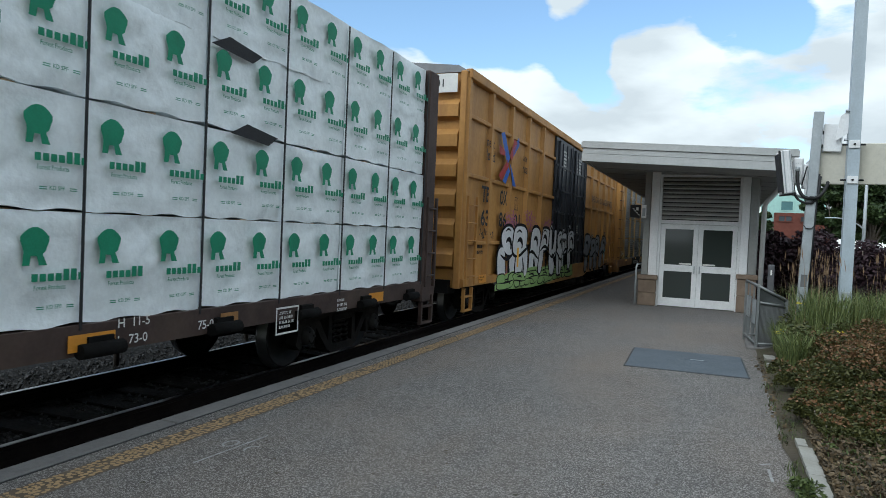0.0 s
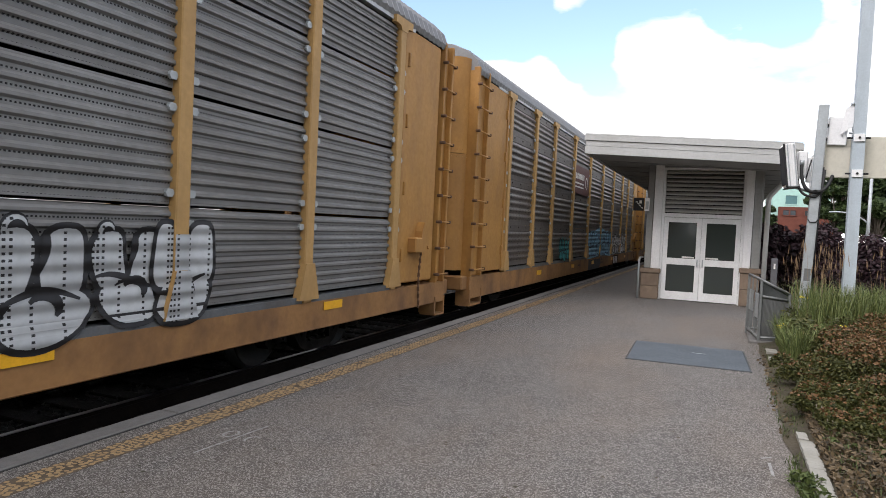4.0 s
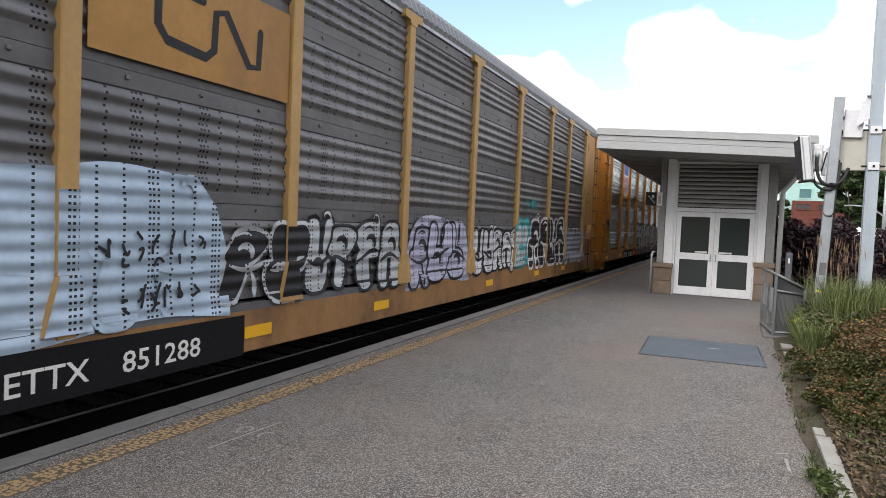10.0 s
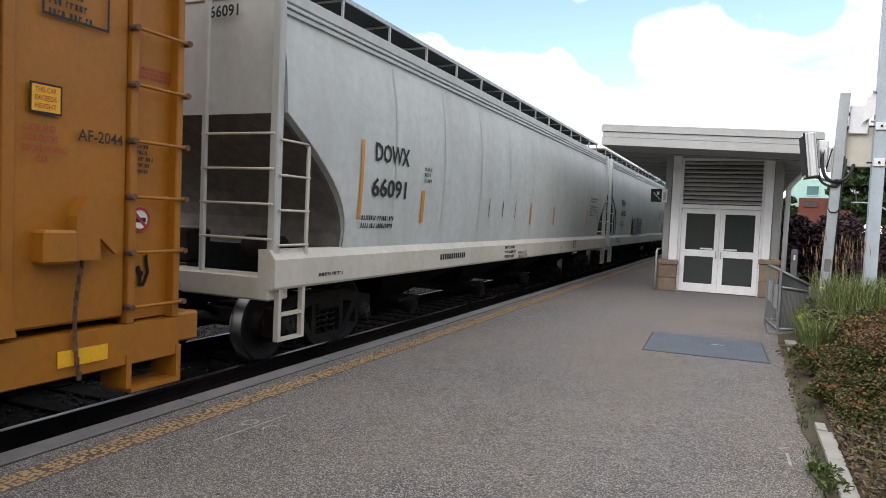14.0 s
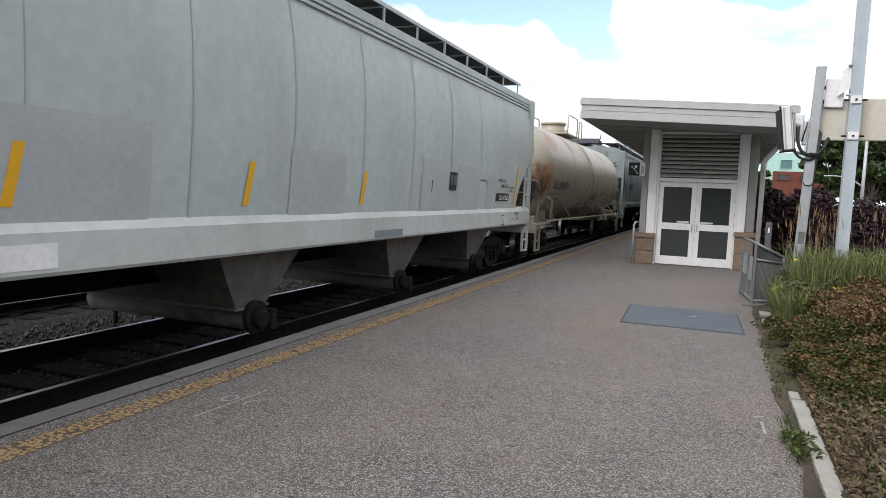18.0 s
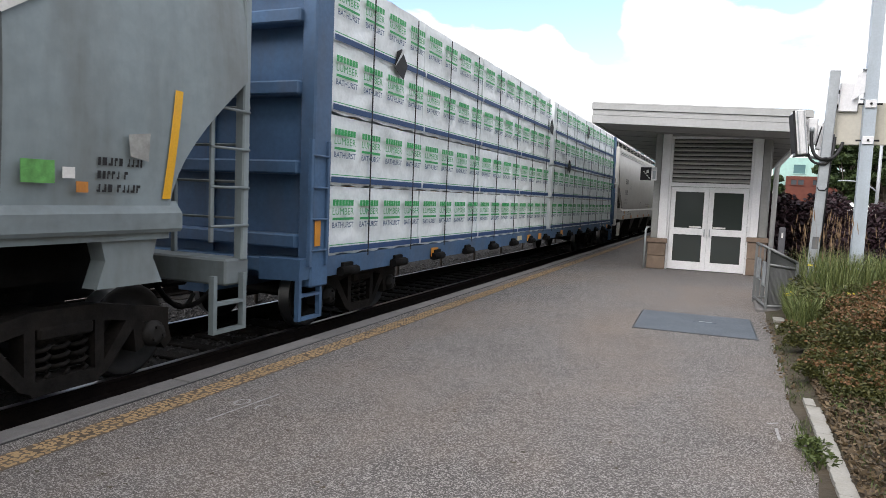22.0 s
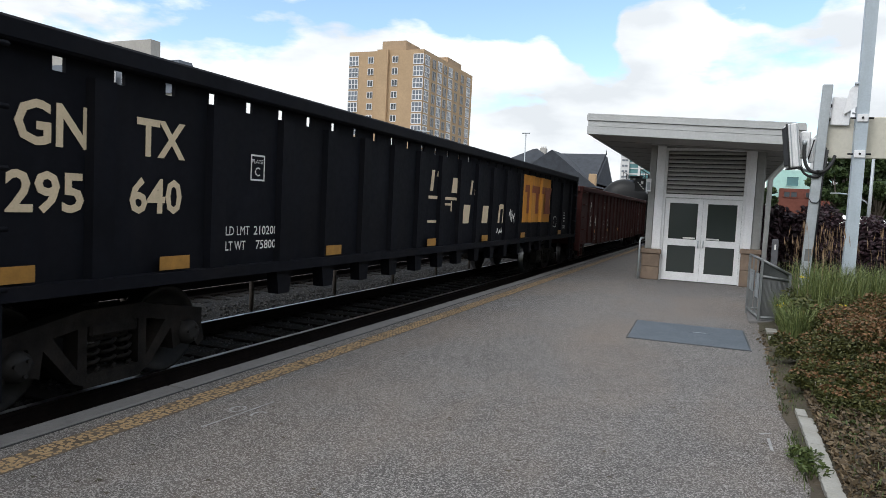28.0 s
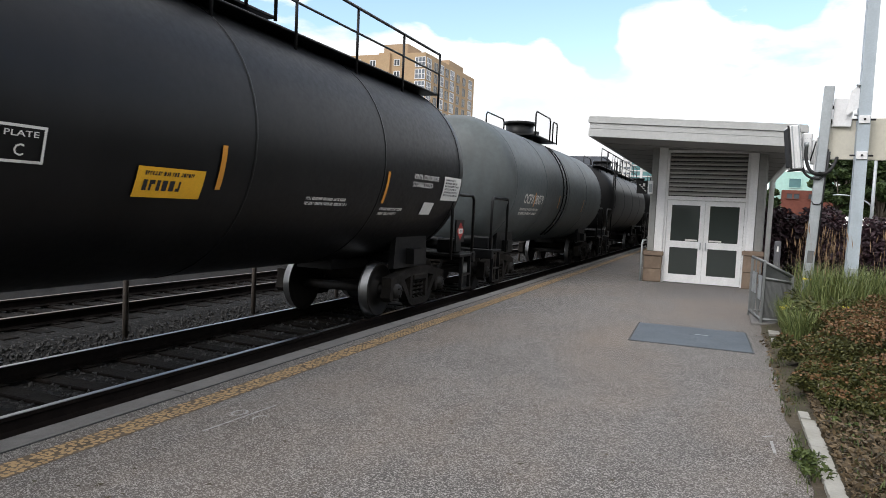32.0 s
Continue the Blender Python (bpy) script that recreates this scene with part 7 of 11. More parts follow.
# --- boxcar ---
def boxcar(u0, u1, label):
    car, mid, H = start("boxcar", u0, u1, label, "railway wagon")
    bm = bm_new()
    box(bm, -1.46, 1.46, -H + 0.02, H - 0.02, 0.80, 4.85)
    part("body", bm, M_BOXY, car)
    bm = bm_new()
    prism(bm, [(-1.52, 4.84), (-1.3, 4.97), (0, 5.10), (1.3, 4.97), (1.52, 4.84)], "y", -H - 0.02, H + 0.02)
    for i in range(14):
        y = -H + 2 * H * (i + 0.5) / 14
        prism(bm, [(-1.5, 4.86), (-1.3, 5.0), (0, 5.13), (1.3, 5.0), (1.5, 4.86)], "y", y - 0.05, y + 0.05)
    part("roof", bm, M_ROOF, car)
    dl, dr = 19.13 - mid, 23.75 - mid
    for s in (-1, 1):
        bm = bm_new()
        bbox(bm, s * 1.44, s * 1.58, -H, H, 4.72, 4.90, 0.015)
        part("top_chord", bm, M_BOXY, car)
        bm = bm_new()
        prism(bm, [(-H, 0.84), (-H + 2.2, 0.82), (-H + 3.6, 0.64), (-3.2, 0.62), (-2.6, 0.52), (2.6, 0.52), (3.2, 0.62), (H - 3.6, 0.64), (H - 2.2, 0.82), (H, 0.84), (H, 0.98), (-H, 0.98)], "x", s * 1.46, s * 1.57)
        part("side_sill", bm, M_BOXY, car)
        ys = [-H + 0.06, H - 0.06]
        n1, n2 = 5, 5
        ys += [-H + (dl + H) * i / n1 for i in range(1, n1)] + [dr + (H - dr) * i / n2 for i in range(1, n2)]
        for y in ys:
            bm = bm_new()
            for a in (1,):
                p = [(s * 1.455, y - 0.11), (s * 1.55, y - 0.06), (s * 1.55, y + 0.06), (s * 1.455, y + 0.11)]
                prism(bm, p, "z", 0.98, 4.73)
            part("side_post", bm, M_BOXY, car)
        for z in (1.66, 2.95, 4.06):
            for a, b in ((-H, dl), (dr, H)):
                bm = bm_new()
                bbox(bm, s * 1.455, s * 1.525, a, b, z - 0.04, z + 0.04, 0.012)
                part("belt_rail", bm, M_BOXY, car)
        for a, b in ((dl, (dl + dr) / 2 - 0.01), ((dl + dr) / 2 + 0.01, dr)):
            bm = bm_new()
            bbox(bm, s * 1.47, s * 1.53, a + 0.02, b - 0.02, 0.95, 4.70, 0.01)
            d = part("sliding_door", bm, M_NAVY, car, "black corrugated plug door")
            for k in range(4):
                y = a + (b - a) * (k + 0.5) / 4
                bm = bm_new()
                bbox(bm, s * 1.52, s * 1.56, y - 0.03, y + 0.03, 1.0, 4.6, 0.01)
                part("door_rib", bm, M_NAVY, d)
            for z in (1.35, 1.95, 2.55, 3.2, 3.9):
                bm = bm_new()
                bbox(bm, s * 1.525, s * 1.555, a + 0.05, b - 0.05, z - 0.03, z + 0.03, 0.008)
                part("door_rib", bm, M_NAVY, d)
            for y in (a + 0.25, b - 0.25):
                hb = bm_new()
                cyl(hb, (s * 1.585, y, 1.0), (s * 1.585, y, 4.6), 0.022, seg=6)
                part("lock_rod", hb, M_NAVY, d)
            hb = bm_new()
            bbox(hb, s * 1.57, s * 1.62, (a + b) / 2 - 0.3, (a + b) / 2 + 0.3, 1.72, 1.8, 0.01)
            part("door_lever", hb, M_NAVY, d)
    for e in (-1, 1):
        for i in range(6):
            z = 1.15 + 0.56 * i
            bm = bm_new()
            prism(bm, [(e * (H - 0.02), z), (e * (H + 0.10), z + 0.06), (e * (H + 0.10), z + 0.28), (e * (H - 0.02), z + 0.40)], "x", -1.36, 1.36)
            part("end_rib", bm, M_BOXY, car)
        bm = bm_new()
        for s in (-1, 1):
            bbox(bm, s * 1.38, s * 1.50, e * (H - 0.06), e * (H + 0.08), 0.8, 4.85, 0.01)
        part("corner_post", bm, M_BOXY, car)
        ladder(car, e * (H - 0.10), e * (H - 0.60), 0.85, 2.55, 1.56, M_BOXY, 5)
        steps(car, e * (H - 0.35), 1.56, M_BOXY, 0.35, 0.8)
        bm = bm_new()
        box(bm, -1.3, 1.3, e * (H - 0.3), e * (H + 0.12), 0.70, 0.95)
        part("end_sill", bm, M_UNDER, car)
    bm = bm_new()
    box(bm, -0.3, 0.3, -H, H, 0.55, 0.82)
    part("underframe", bm, M_UNDER, car)
    trucks(car, mid, (-H + 2.3, H - 2.3))
    couplers(car, H)
    return car, mid, H


# --- covered hopper ---
HOP_Z = [1.36, 1.46, 1.6, 1.75, 1.9, 2.05, 2.2, 2.35, 2.5, 2.65, 2.85, 3.1, 3.4, 3.7, 3.95, 4.12]


def hop_x(z):
    return 1.50 + 0.075 * math.sin(max(0.0, min(1.0, (z - 1.3) / 2.6)) * math.pi) - 0.11 * max(0.0, (z - 3.2)) ** 1.5


def hopper(u0, u1, label, bodym, sillm, frame_m, chutes=4, cut=1.25, seamm=None, darkm=None, zs=(0.98, 1.38), straight=False, inset=0.0, bogie=1.75, trough=False, lad=0.0, cents=None, post=(0.15, 0.05)):
    car, mid, H = start("hopper_car", u0, u1, label, "railway wagon")

    def ye(z):
        if straight:
            return H - 0.15 - cut * min(1.0, max(0.0, (2.48 - z) / 0.93))
        k = max(0.0, (2.85 - z) / 1.45)
        return H - 0.15 - cut * math.sin(min(1.0, k) * 1.8)
    bm = bm_new()
    zz = HOP_Z
    cols = 20
    L_, R_ = [], []
    for z in zz:
        e = ye(z)
        L_.append([bm.verts.new((hop_x(z), -e + 2 * e * j / cols, z)) for j in range(cols + 1)])
        R_.append([bm.verts.new((-hop_x(z), -e + 2 * e * j / cols, z)) for j in range(cols + 1)])
    for G in (L_, R_):
        for i in range(len(zz) - 1):
            for j in range(cols):
                bm.faces.new((G[i][j], G[i][j + 1], G[i + 1][j + 1], G[i + 1][j])).smooth = True
    part("body_shell", bm, bodym, car)
    for e in (-1, 1):
        bm = bm_new()
        prev = None
        for z in zz:
            y = e * (ye(z) - 0.02)
            cur = [bm.verts.new((hop_x(z) - 0.02, y, z)), bm.verts.new((-hop_x(z) + 0.02, y, z))]
            if prev:
                bm.faces.new((prev[0], prev[1], cur[1], cur[0]))
            prev = cur
        part("end_sheet", bm, bodym, car)
    # end slopes, with their shade put into a darker colour
    for e in (-1, 1):
        bm = bm_new()
        zs_ = [2.84 - 0.16 * k for k in range(10)]
        prism(bm, [(e * (ye(z) - 0.06), z) for z in zs_[::-1]] + [(e * (ye(z) + 0.05), z) for z in zs_], "x", -1.46, 1.46)
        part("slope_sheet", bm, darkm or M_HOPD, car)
    bm = bm_new()
    top = [(1.02, 4.33), (1.28, 4.22), (hop_x(4.12), 4.11)]
    prism(bm, [(-a, b) for a, b in top[::-1]] + [(0, 4.38)] + top, "y", -H + 0.15, H - 0.15)
    part("roof", bm, bodym, car)
    for s in (-1, 1):
        bm = bm_new()
        prism(bm, [(s * (hop_x(4.1) - 0.02), 4.02), (s * (hop_x(4.1) + 0.05), 4.04), (s * (hop_x(4.1) + 0.05), 4.16), (s * (hop_x(4.1) - 0.02), 4.18)], "y", -H + 0.15, H - 0.15)
        part("roof_rail", bm, bodym, car)
        bm = bm_new()
        prism(bm, [(s * 1.36, zs[0] + 0.02), (s * 1.56, zs[0]), (s * 1.58, zs[0] + 0.03), (s * 1.58, zs[1] - 0.08), (s * 1.50, zs[1] + 0.02), (s * 1.36, zs[1] + 0.02)], "y", -H + inset, H - inset)
        part("side_sill", bm, sillm, car)
        n = 9
        for i in range(n if seamm is not bodym else 0):
            y = -H + 2.6 + (2 * H - 5.2) * i / (n - 1)
            bm = bm_new()
            prev = None
            for z in zz:
                x = s * (hop_x(z) + 0.006)
                cur = [bm.verts.new((x, y - 0.018, z)), bm.verts.new((x, y + 0.018, z))]
                if prev:
                    bm.faces.new((prev[0], prev[1], cur[1], cur[0]))
                prev = cur
            part("weld_seam", bm, seamm or bodym, car)
    for s in (-1, 1):
        # stepped eave under the walkway
        for k, (xo, za, zb) in enumerate(((0.035, 3.90, 3.94), (0.045, 3.97, 4.005))):
            bm = bm_new()
            x = s * hop_x(za)
            box(bm, x - s * 0.02, x + s * xo, -H + 0.15, H - 0.15, za, zb)
            part("eave_strip", bm, bodym, car)
        bm = bm_new()
        box(bm, s * 0.40, s * 1.16, -H + 0.3, H - 0.3, 4.54, 4.56)
        wk = part("running_board", bm, M_GRATE, car, "dark grating walkway on the roof")
        bm = bm_new()
        box(bm, s * 1.162, s * 1.185, -H + 0.3, H - 0.3, 4.52, 4.575)
        part("board_edge", bm, M_GREY, wk)
    bm = bm_new()
    for y in (-H + 0.3, H - 0.9):
        box(bm, -0.4, 0.4, y, y + 0.6, 4.54, 4.56)
    part("running_board", bm, M_GRATE, car, "dark grating walkway on the roof")
    n = 15
    for i in range(n):
        y = -H + 0.5 + (2 * H - 1.0) * i / (n - 1)
        for s in (-1, 1):
            bm = bm_new()
            box(bm, s * 1.15, s * 1.18, y - 0.016, y + 0.016, 4.16, 4.54)
            box(bm, s * 0.45, s * 1.18, y - 0.016, y + 0.016, 4.515, 4.538)
            part("walkway_bracket", bm, bodym, car)
    for i in range(7):
        bm = bm_new()
        y = -H + 2 + (2 * H - 4) * i / 6
        bbox(bm, -0.30, 0.30, y - 0.8, y + 0.8, 4.36, 4.50, 0.03)
        part("hatch_cover", bm, bodym, car)
    span = 2 * H - 5.6
    for i in range(chutes):
        yc = cents[i] - mid if cents else -H + 2.8 + span * (i + 0.5) / chutes
        w = 0.78 if cents else span / chutes * 0.5
        bm = bm_new()
        zc_ = zs[0] + 0.04
        A = [(-1.34, yc - w, zc_), (1.34, yc - w, zc_), (1.34, yc + w, zc_), (-1.34, yc + w, zc_)]
        bx, by = (1.16, 0.24) if trough else (0.55, 0.34)
        B = [(-bx, yc - by, 0.42), (bx, yc - by, 0.42), (bx, yc + by, 0.42), (-bx, yc + by, 0.42)]
        va, vb = [bm.verts.new(p) for p in A], [bm.verts.new(p) for p in B]
        for k in range(4):
            bm.faces.new((va[k], va[(k + 1) % 4], vb[(k + 1) % 4], vb[k]))
        bm.faces.new(va)
        bm.faces.new(vb)
        ch = part("discharge_chute", bm, frame_m, car)
        if trough:
            # transverse outlet tube with a flange and a clamped cap
            bm = bm_new()
            cyl(bm, (-1.2, yc, 0.33), (1.2, yc, 0.33), 0.15, seg=14)
            bbox(bm, -1.2, 1.2, yc - 0.30, yc + 0.30, 0.42, 0.45, 0.008)
            part("outlet_tube", bm, frame_m, ch)
            bm = bm_new()
            cyl(bm, (1.2, yc, 0.33), (1.26, yc, 0.33), 0.19, seg=14)
            cyl(bm, (1.26, yc, 0.33), (1.36, yc, 0.31), 0.12, 0.10, 12)
            bbox(bm, 1.22, 1.34, yc + 0.16, yc + 0.26, 0.16, 0.40, 0.01)
            part("outlet_cap", bm, M_TRUCK, ch)
            continue
        bm = bm_new()
        cyl(bm, (-0.8, yc, 0.34), (0.9, yc, 0.34), 0.10, seg=10)
        cyl(bm, (0.85, yc, 0.34), (1.05, yc, 0.30), 0.13, seg=10)
        bbox(bm, 0.55, 0.95, yc - 0.38, yc + 0.38, 0.40, 0.46, 0.01)
        part("outlet_gate", bm, M_TRUCK, ch)
    bm = bm_new()
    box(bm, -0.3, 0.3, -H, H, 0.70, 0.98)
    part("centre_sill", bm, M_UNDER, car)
    # dark block added to close the bright gap below the body
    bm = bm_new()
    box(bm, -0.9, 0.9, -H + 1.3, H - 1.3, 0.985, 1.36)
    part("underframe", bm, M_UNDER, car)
    for e in (-1, 1):
        bm = bm_new()
        bbox(bm, -1.5, 1.5, e * (H - 0.35), e * H, 0.86, 1.12, 0.02)
        part("end_platform", bm, sillm, car)
        for s in (-1, 1):
            bm = bm_new()
            bbox(bm, s * 1.42, s * 1.53, e * (H - post[0]), e * (H - post[1]), 1.1, 4.15, 0.015)
            part("end_post", bm, bodym, car)
        bm = bm_new()
        bbox(bm, 1.52, 1.55, e * (H - lad - 0.62), e * (H - lad - 0.57), 1.3, 2.55, 0.006)
        part("ladder_stile", bm, sillm, car)
        for x in (0.55,):
            bm = bm_new()
            bbox(bm, x - 0.03, x + 0.03, e * (H - 0.07), e * (H - 0.02), 1.1, 4.2, 0.008)
            part("end_stile", bm, bodym, car)
        for k in range(4):
            z = 1.45 + 0.37 * k
            bm = bm_new()
            cyl(bm, (1.545, e * (H - lad - 0.08), z), (1.545, e * (H - lad - 0.62), z), 0.014, seg=6)
            part("ladder_rung", bm, sillm, car)
            bm = bm_new()
            cyl(bm, (0.52, e * (H - 0.03), z + 0.06), (1.50, e * (H - 0.03), z + 0.06), 0.014, seg=6)
            part("grab_iron", bm, sillm, car)
        steps(car, e * (H - lad - 0.34), 1.56, sillm, 0.42, 0.98)
        bm = bm_new()
        bbox(bm, -0.5, -0.1, e * (H - 0.9), e * (H - 0.5), 1.14, 1.55, 0.03)
        cyl(bm, (-0.9, e * (H - 0.3), 2.1), (-0.9, e * (H - 0.24), 2.1), 0.28, seg=16)
        cyl(bm, (0.4, e * (H - 1.0), 1.35), (0.9, e * (H - 1.0), 1.35), 0.16, seg=12)
        part("brake_gear", bm, M_TRUCK, car)
    trucks(car, mid, (-H + bogie, H - bogie))
    couplers(car, H)
    return car, mid, H


# --- tank car ---
def tank(u0, u1, label, bodym, trim, zc=2.42, R=1.45, side_rail=False, top_rail=False):
    car, mid, H = start("tank_car", u0, u1, label, "railway wagon")
    HT = H - (0.38 if top_rail else 0.55)
    bm = bm_new()
    prof = [(-HT + 0.12, 0.05), (-HT + 0.16, R * 0.45), (-HT + 0.25, R * 0.72), (-HT + 0.42, R * 0.91), (-HT + 0.62, R * 0.985), (-HT + 0.8, R)]
    prof += [(-HT + 0.8 + (2 * HT - 1.6) * i / 10, R) for i in range(1, 10)]
    prof = prof + [(-a, r) for a, r in prof[5::-1]]
    lathe(bm, prof, "y", 48)
    bmesh.ops.translate(bm, verts=bm.verts, vec=(0, 0, zc))
    part("tank_shell", bm, bodym, car)
    for i in range(5):
        y = -HT + 0.85 + (2 * HT - 1.7) * i / 4
        bm = bm_new()
        lathe(bm, [(y - 0.02, R + 0.002), (y - 0.012, R + 0.008), (y + 0.012, R + 0.008), (y + 0.02, R + 0.002)], "y", 48)
        bmesh.ops.translate(bm, verts=bm.verts, vec=(0, 0, zc))
        part("weld_seam", bm, bodym, car)
    for e in (-1, 1):
        bm = bm_new()
        prism(bm, [(e * (HT - 3.0), 1.12), (e * (H - 0.1), 1.02), (e * (H - 0.1), 0.72), (e * (HT - 3.0), 0.78)], "x", -0.32, 0.32)
        for x in (-1.0, 1.0):
            prism(bm, [(e * (HT - 2.3), 0.8), (e * (HT - 1.0), 0.8), (e * (HT - 1.1), 1.75), (e * (HT - 2.2), 1.75)], "x", x - 0.05, x + 0.05)
        box(bm, -1.2, 1.2, e * (HT - 1.85), e * (HT - 1.45), 0.86, 1.12)
        part("saddle", bm, bodym if bodym is M_TANKB else trim, car)
        bm = bm_new()
        bbox(bm, -1.45, 1.45, e * (H - 0.75), e * (H - 0.02), 0.92, 0.98, 0.01)
        bbox(bm, -1.48, 1.48, e * (H - 0.12), e * H, 0.80, 1.0, 0.015)
        part("end_platform", bm, trim, car)
        if side_rail:
            yr = e * (H - 0.20)
            bm = bm_new()
            tube(bm, [(1.46, yr, 0.98), (1.46, yr, 2.06), (1.42, yr, 2.17), (1.30, yr, 2.22), (-1.30, yr, 2.22), (-1.42, yr, 2.17), (-1.46, yr, 2.06), (-1.46, yr, 0.98)], 0.03, 8)
            part("end_railing", bm, trim, car)
            for x in (-1, 1):
                bm = bm_new()
                bbox(bm, x * 1.36, x * 1.48, e * (H - 1.75), e * (H - 0.13), 1.0, 1.07, 0.012)
                part("side_beam", bm, trim, car)
                bm = bm_new()
                tube(bm, [(x * 1.45, e * (H - 1.70), 1.05), (x * 1.47, e * (H - 1.78), 1.68), (x * 1.36, e * (H - 1.62), 1.78), (x * 1.26, e * (H - 1.50), 1.74)], 0.045, 6)
                part("tank_bracket", bm, trim, car)
                bm = bm_new()
                tube(bm, [(x * 1.49, e * (H - 0.30), 1.0), (x * 1.52, e * (H - 0.34), 0.93), (x * 1.52, e * (H - 0.80), 0.95), (x * 1.49, e * (H - 0.82), 1.02)], 0.013, 6)
                part("grab_iron", bm, trim, car)
        for x in (-1.42, 1.42) if not side_rail else ():
            bm = bm_new()
            y0, y1 = e * (H - 0.06), e * (H - 1.15)
            tube(bm, [(x, y0, 0.98), (x, y0, 2.0), (x, y0 - e * 0.08, 2.08), (x, y1 + e * 0.05, 2.08), (x, y1, 2.0), (x, y1, 0.9)], 0.028, 6)
            part("end_railing", bm, trim, car)
        bm = bm_new()
        bbox(bm, 0.9, 1.3, e * (H - 0.62), e * (H - 0.32), 0.98, 1.25, 0.03)
        cyl(bm, (0.5, e * (H - 0.5), 1.15), (1.0, e * (H - 0.5), 1.15), 0.12, seg=10)
        part("valve_box", bm, trim, car)
        steps(car, e * (H - 0.4), 1.46, trim, 0.30, 0.92)
    bm = bm_new()
    bbox(bm, -0.75, 0.75, -1.3, 1.3, zc + R + 0.02, zc + R + 0.06, 0.01)
    part("top_platform", bm, trim, car)
    bm = bm_new()
    zt = zc + R
    cyl(bm, (0, -0.35, zt - 0.1), (0, -0.35, zt + 0.42), 0.42, seg=20)
    cyl(bm, (0, -0.35, zt + 0.42), (0, -0.35, zt + 0.50), 0.47, seg=20)
    part("manway_dome", bm, trim, car)
    bm = bm_new()
    cyl(bm, (0.2, 0.7, zt), (0.2, 0.7, zt + 0.35), 0.12, seg=12)
    part("top_valve", bm, trim, car)
    for x in (-0.75, 0.75):
        bm = bm_new()
        tube(bm, [(x, -1.3, zt), (x, -1.3, zt + 0.62), (x, -1.2, zt + 0.7), (x, 0.3, zt + 0.7), (x, 0.4, zt + 0.62), (x, 0.4, zt)], 0.022, 6)
        part("top_railing", bm, trim, car)
        bm = bm_new()
        tube(bm, [(x, 0.75, zt), (x, 0.75, zt + 0.6), (x, 0.82, zt + 0.66), (x, 1.25, zt + 0.66), (x, 1.3, zt + 0.6), (x, 1.3, zt)], 0.022, 6)
        part("top_railing", bm, trim, car)
    pts = [(math.cos(radians(a)) * (R + 0.07), zc + math.sin(radians(a)) * (R + 0.07)) for a in range(-52, 60, 8)]
    for y in (-0.2, 0.2) if not top_rail else ():
        bm = bm_new()
        tube(bm, [(x, y - 0.85, z) for x, z in pts], 0.02, 5)
        part("ladder_stile", bm, trim, car)
    for x, z in pts[::2] if not top_rail else ():
        bm = bm_new()
        cyl(bm, (x, -1.05, z), (x, -0.65, z), 0.014, seg=5)
        part("ladder_rung", bm, trim, car)
    if side_rail:
        bm = bm_new()
        tube(bm, [(1.50, -H + 1.3, 1.10), (1.50, H - 1.3, 1.10)], 0.03, 8)
        part("side_handrail", bm, trim, car)
        for i in range(7):
            y = -H + 2.14 + 2.34 * i
            bm = bm_new()
            tube(bm, [(1.24, y - 0.13, 1.56), (1.49, y + 0.05, 1.12)], 0.026, 5)
            part("rail_strut", bm, trim, car)
    if top_rail:
        bm = bm_new()
        bbox(bm, 0.55, 0.92, -HT + 0.5, HT - 0.5, zt - 0.12, zt - 0.09, 0.01)
        part("top_walkway", bm, trim, car)
        bm = bm_new()
        n = 9
        for i in range(n):
            y = -HT + 0.5 + (2 * HT - 1.0) * i / (n - 1)
            bm = bm_new()
            tube(bm, [(0.92, y, zt - 0.40), (0.92, y, zt + 0.62)], 0.02, 6)
            part("railing_post", bm, trim, car)
        for z, r in ((zt + 0.62, 0.022), (zt + 0.27, 0.016)):
            bm = bm_new()
            tube(bm, [(0.92, -HT + 0.5, z), (0.92, HT - 0.5, z)], r, 6)
            part("walkway_railing", bm, trim, car)
        ladder(car, -HT + 0.7, -HT + 1.15, 2.0, zt + 0.1, R - 0.1, trim, 7, "end_ladder")
    trucks(car, mid, (-H + 1.75, H - 1.75))
    couplers(car, H)
    return car, mid, H


# --- centre-beam flat car with wrapped lumber ---
PACKS = []


def crease(y, z, v):
    """Folds of the stretched wrap: fans of ridges from corners and straps, with finer crumple."""
    w = 0.0
    for k, (cy, cz, a) in enumerate(((-1.2, 0.0, 0.5), (1.2, 0.84, 0.5), (0.0, 0.84, 0.35), (-0.6 + 0.3 * v, 0.0, 0.4), (0.7 - 0.2 * v, 0.84, 0.4))):
        dy, dz = y - cy, z - cz
        d = math.hypot(dy, dz)
        ang = math.atan2(dz, dy)
        w += a * math.sin(ang * (17 + 3 * k) + v * 2 + d * 2) * math.exp(-d * 2.6) * min(1.0, d * 5)
    w += 0.5 * noise.noise(Vector((y * 2.4 + v * 7, z * 3.5, 1.0)))
    w += 0.28 * (1 - 2 * abs(noise.noise(Vector((y * 5.0 + z * 4, z * 5.0 - y * 2, v * 3.0)))))
    return w


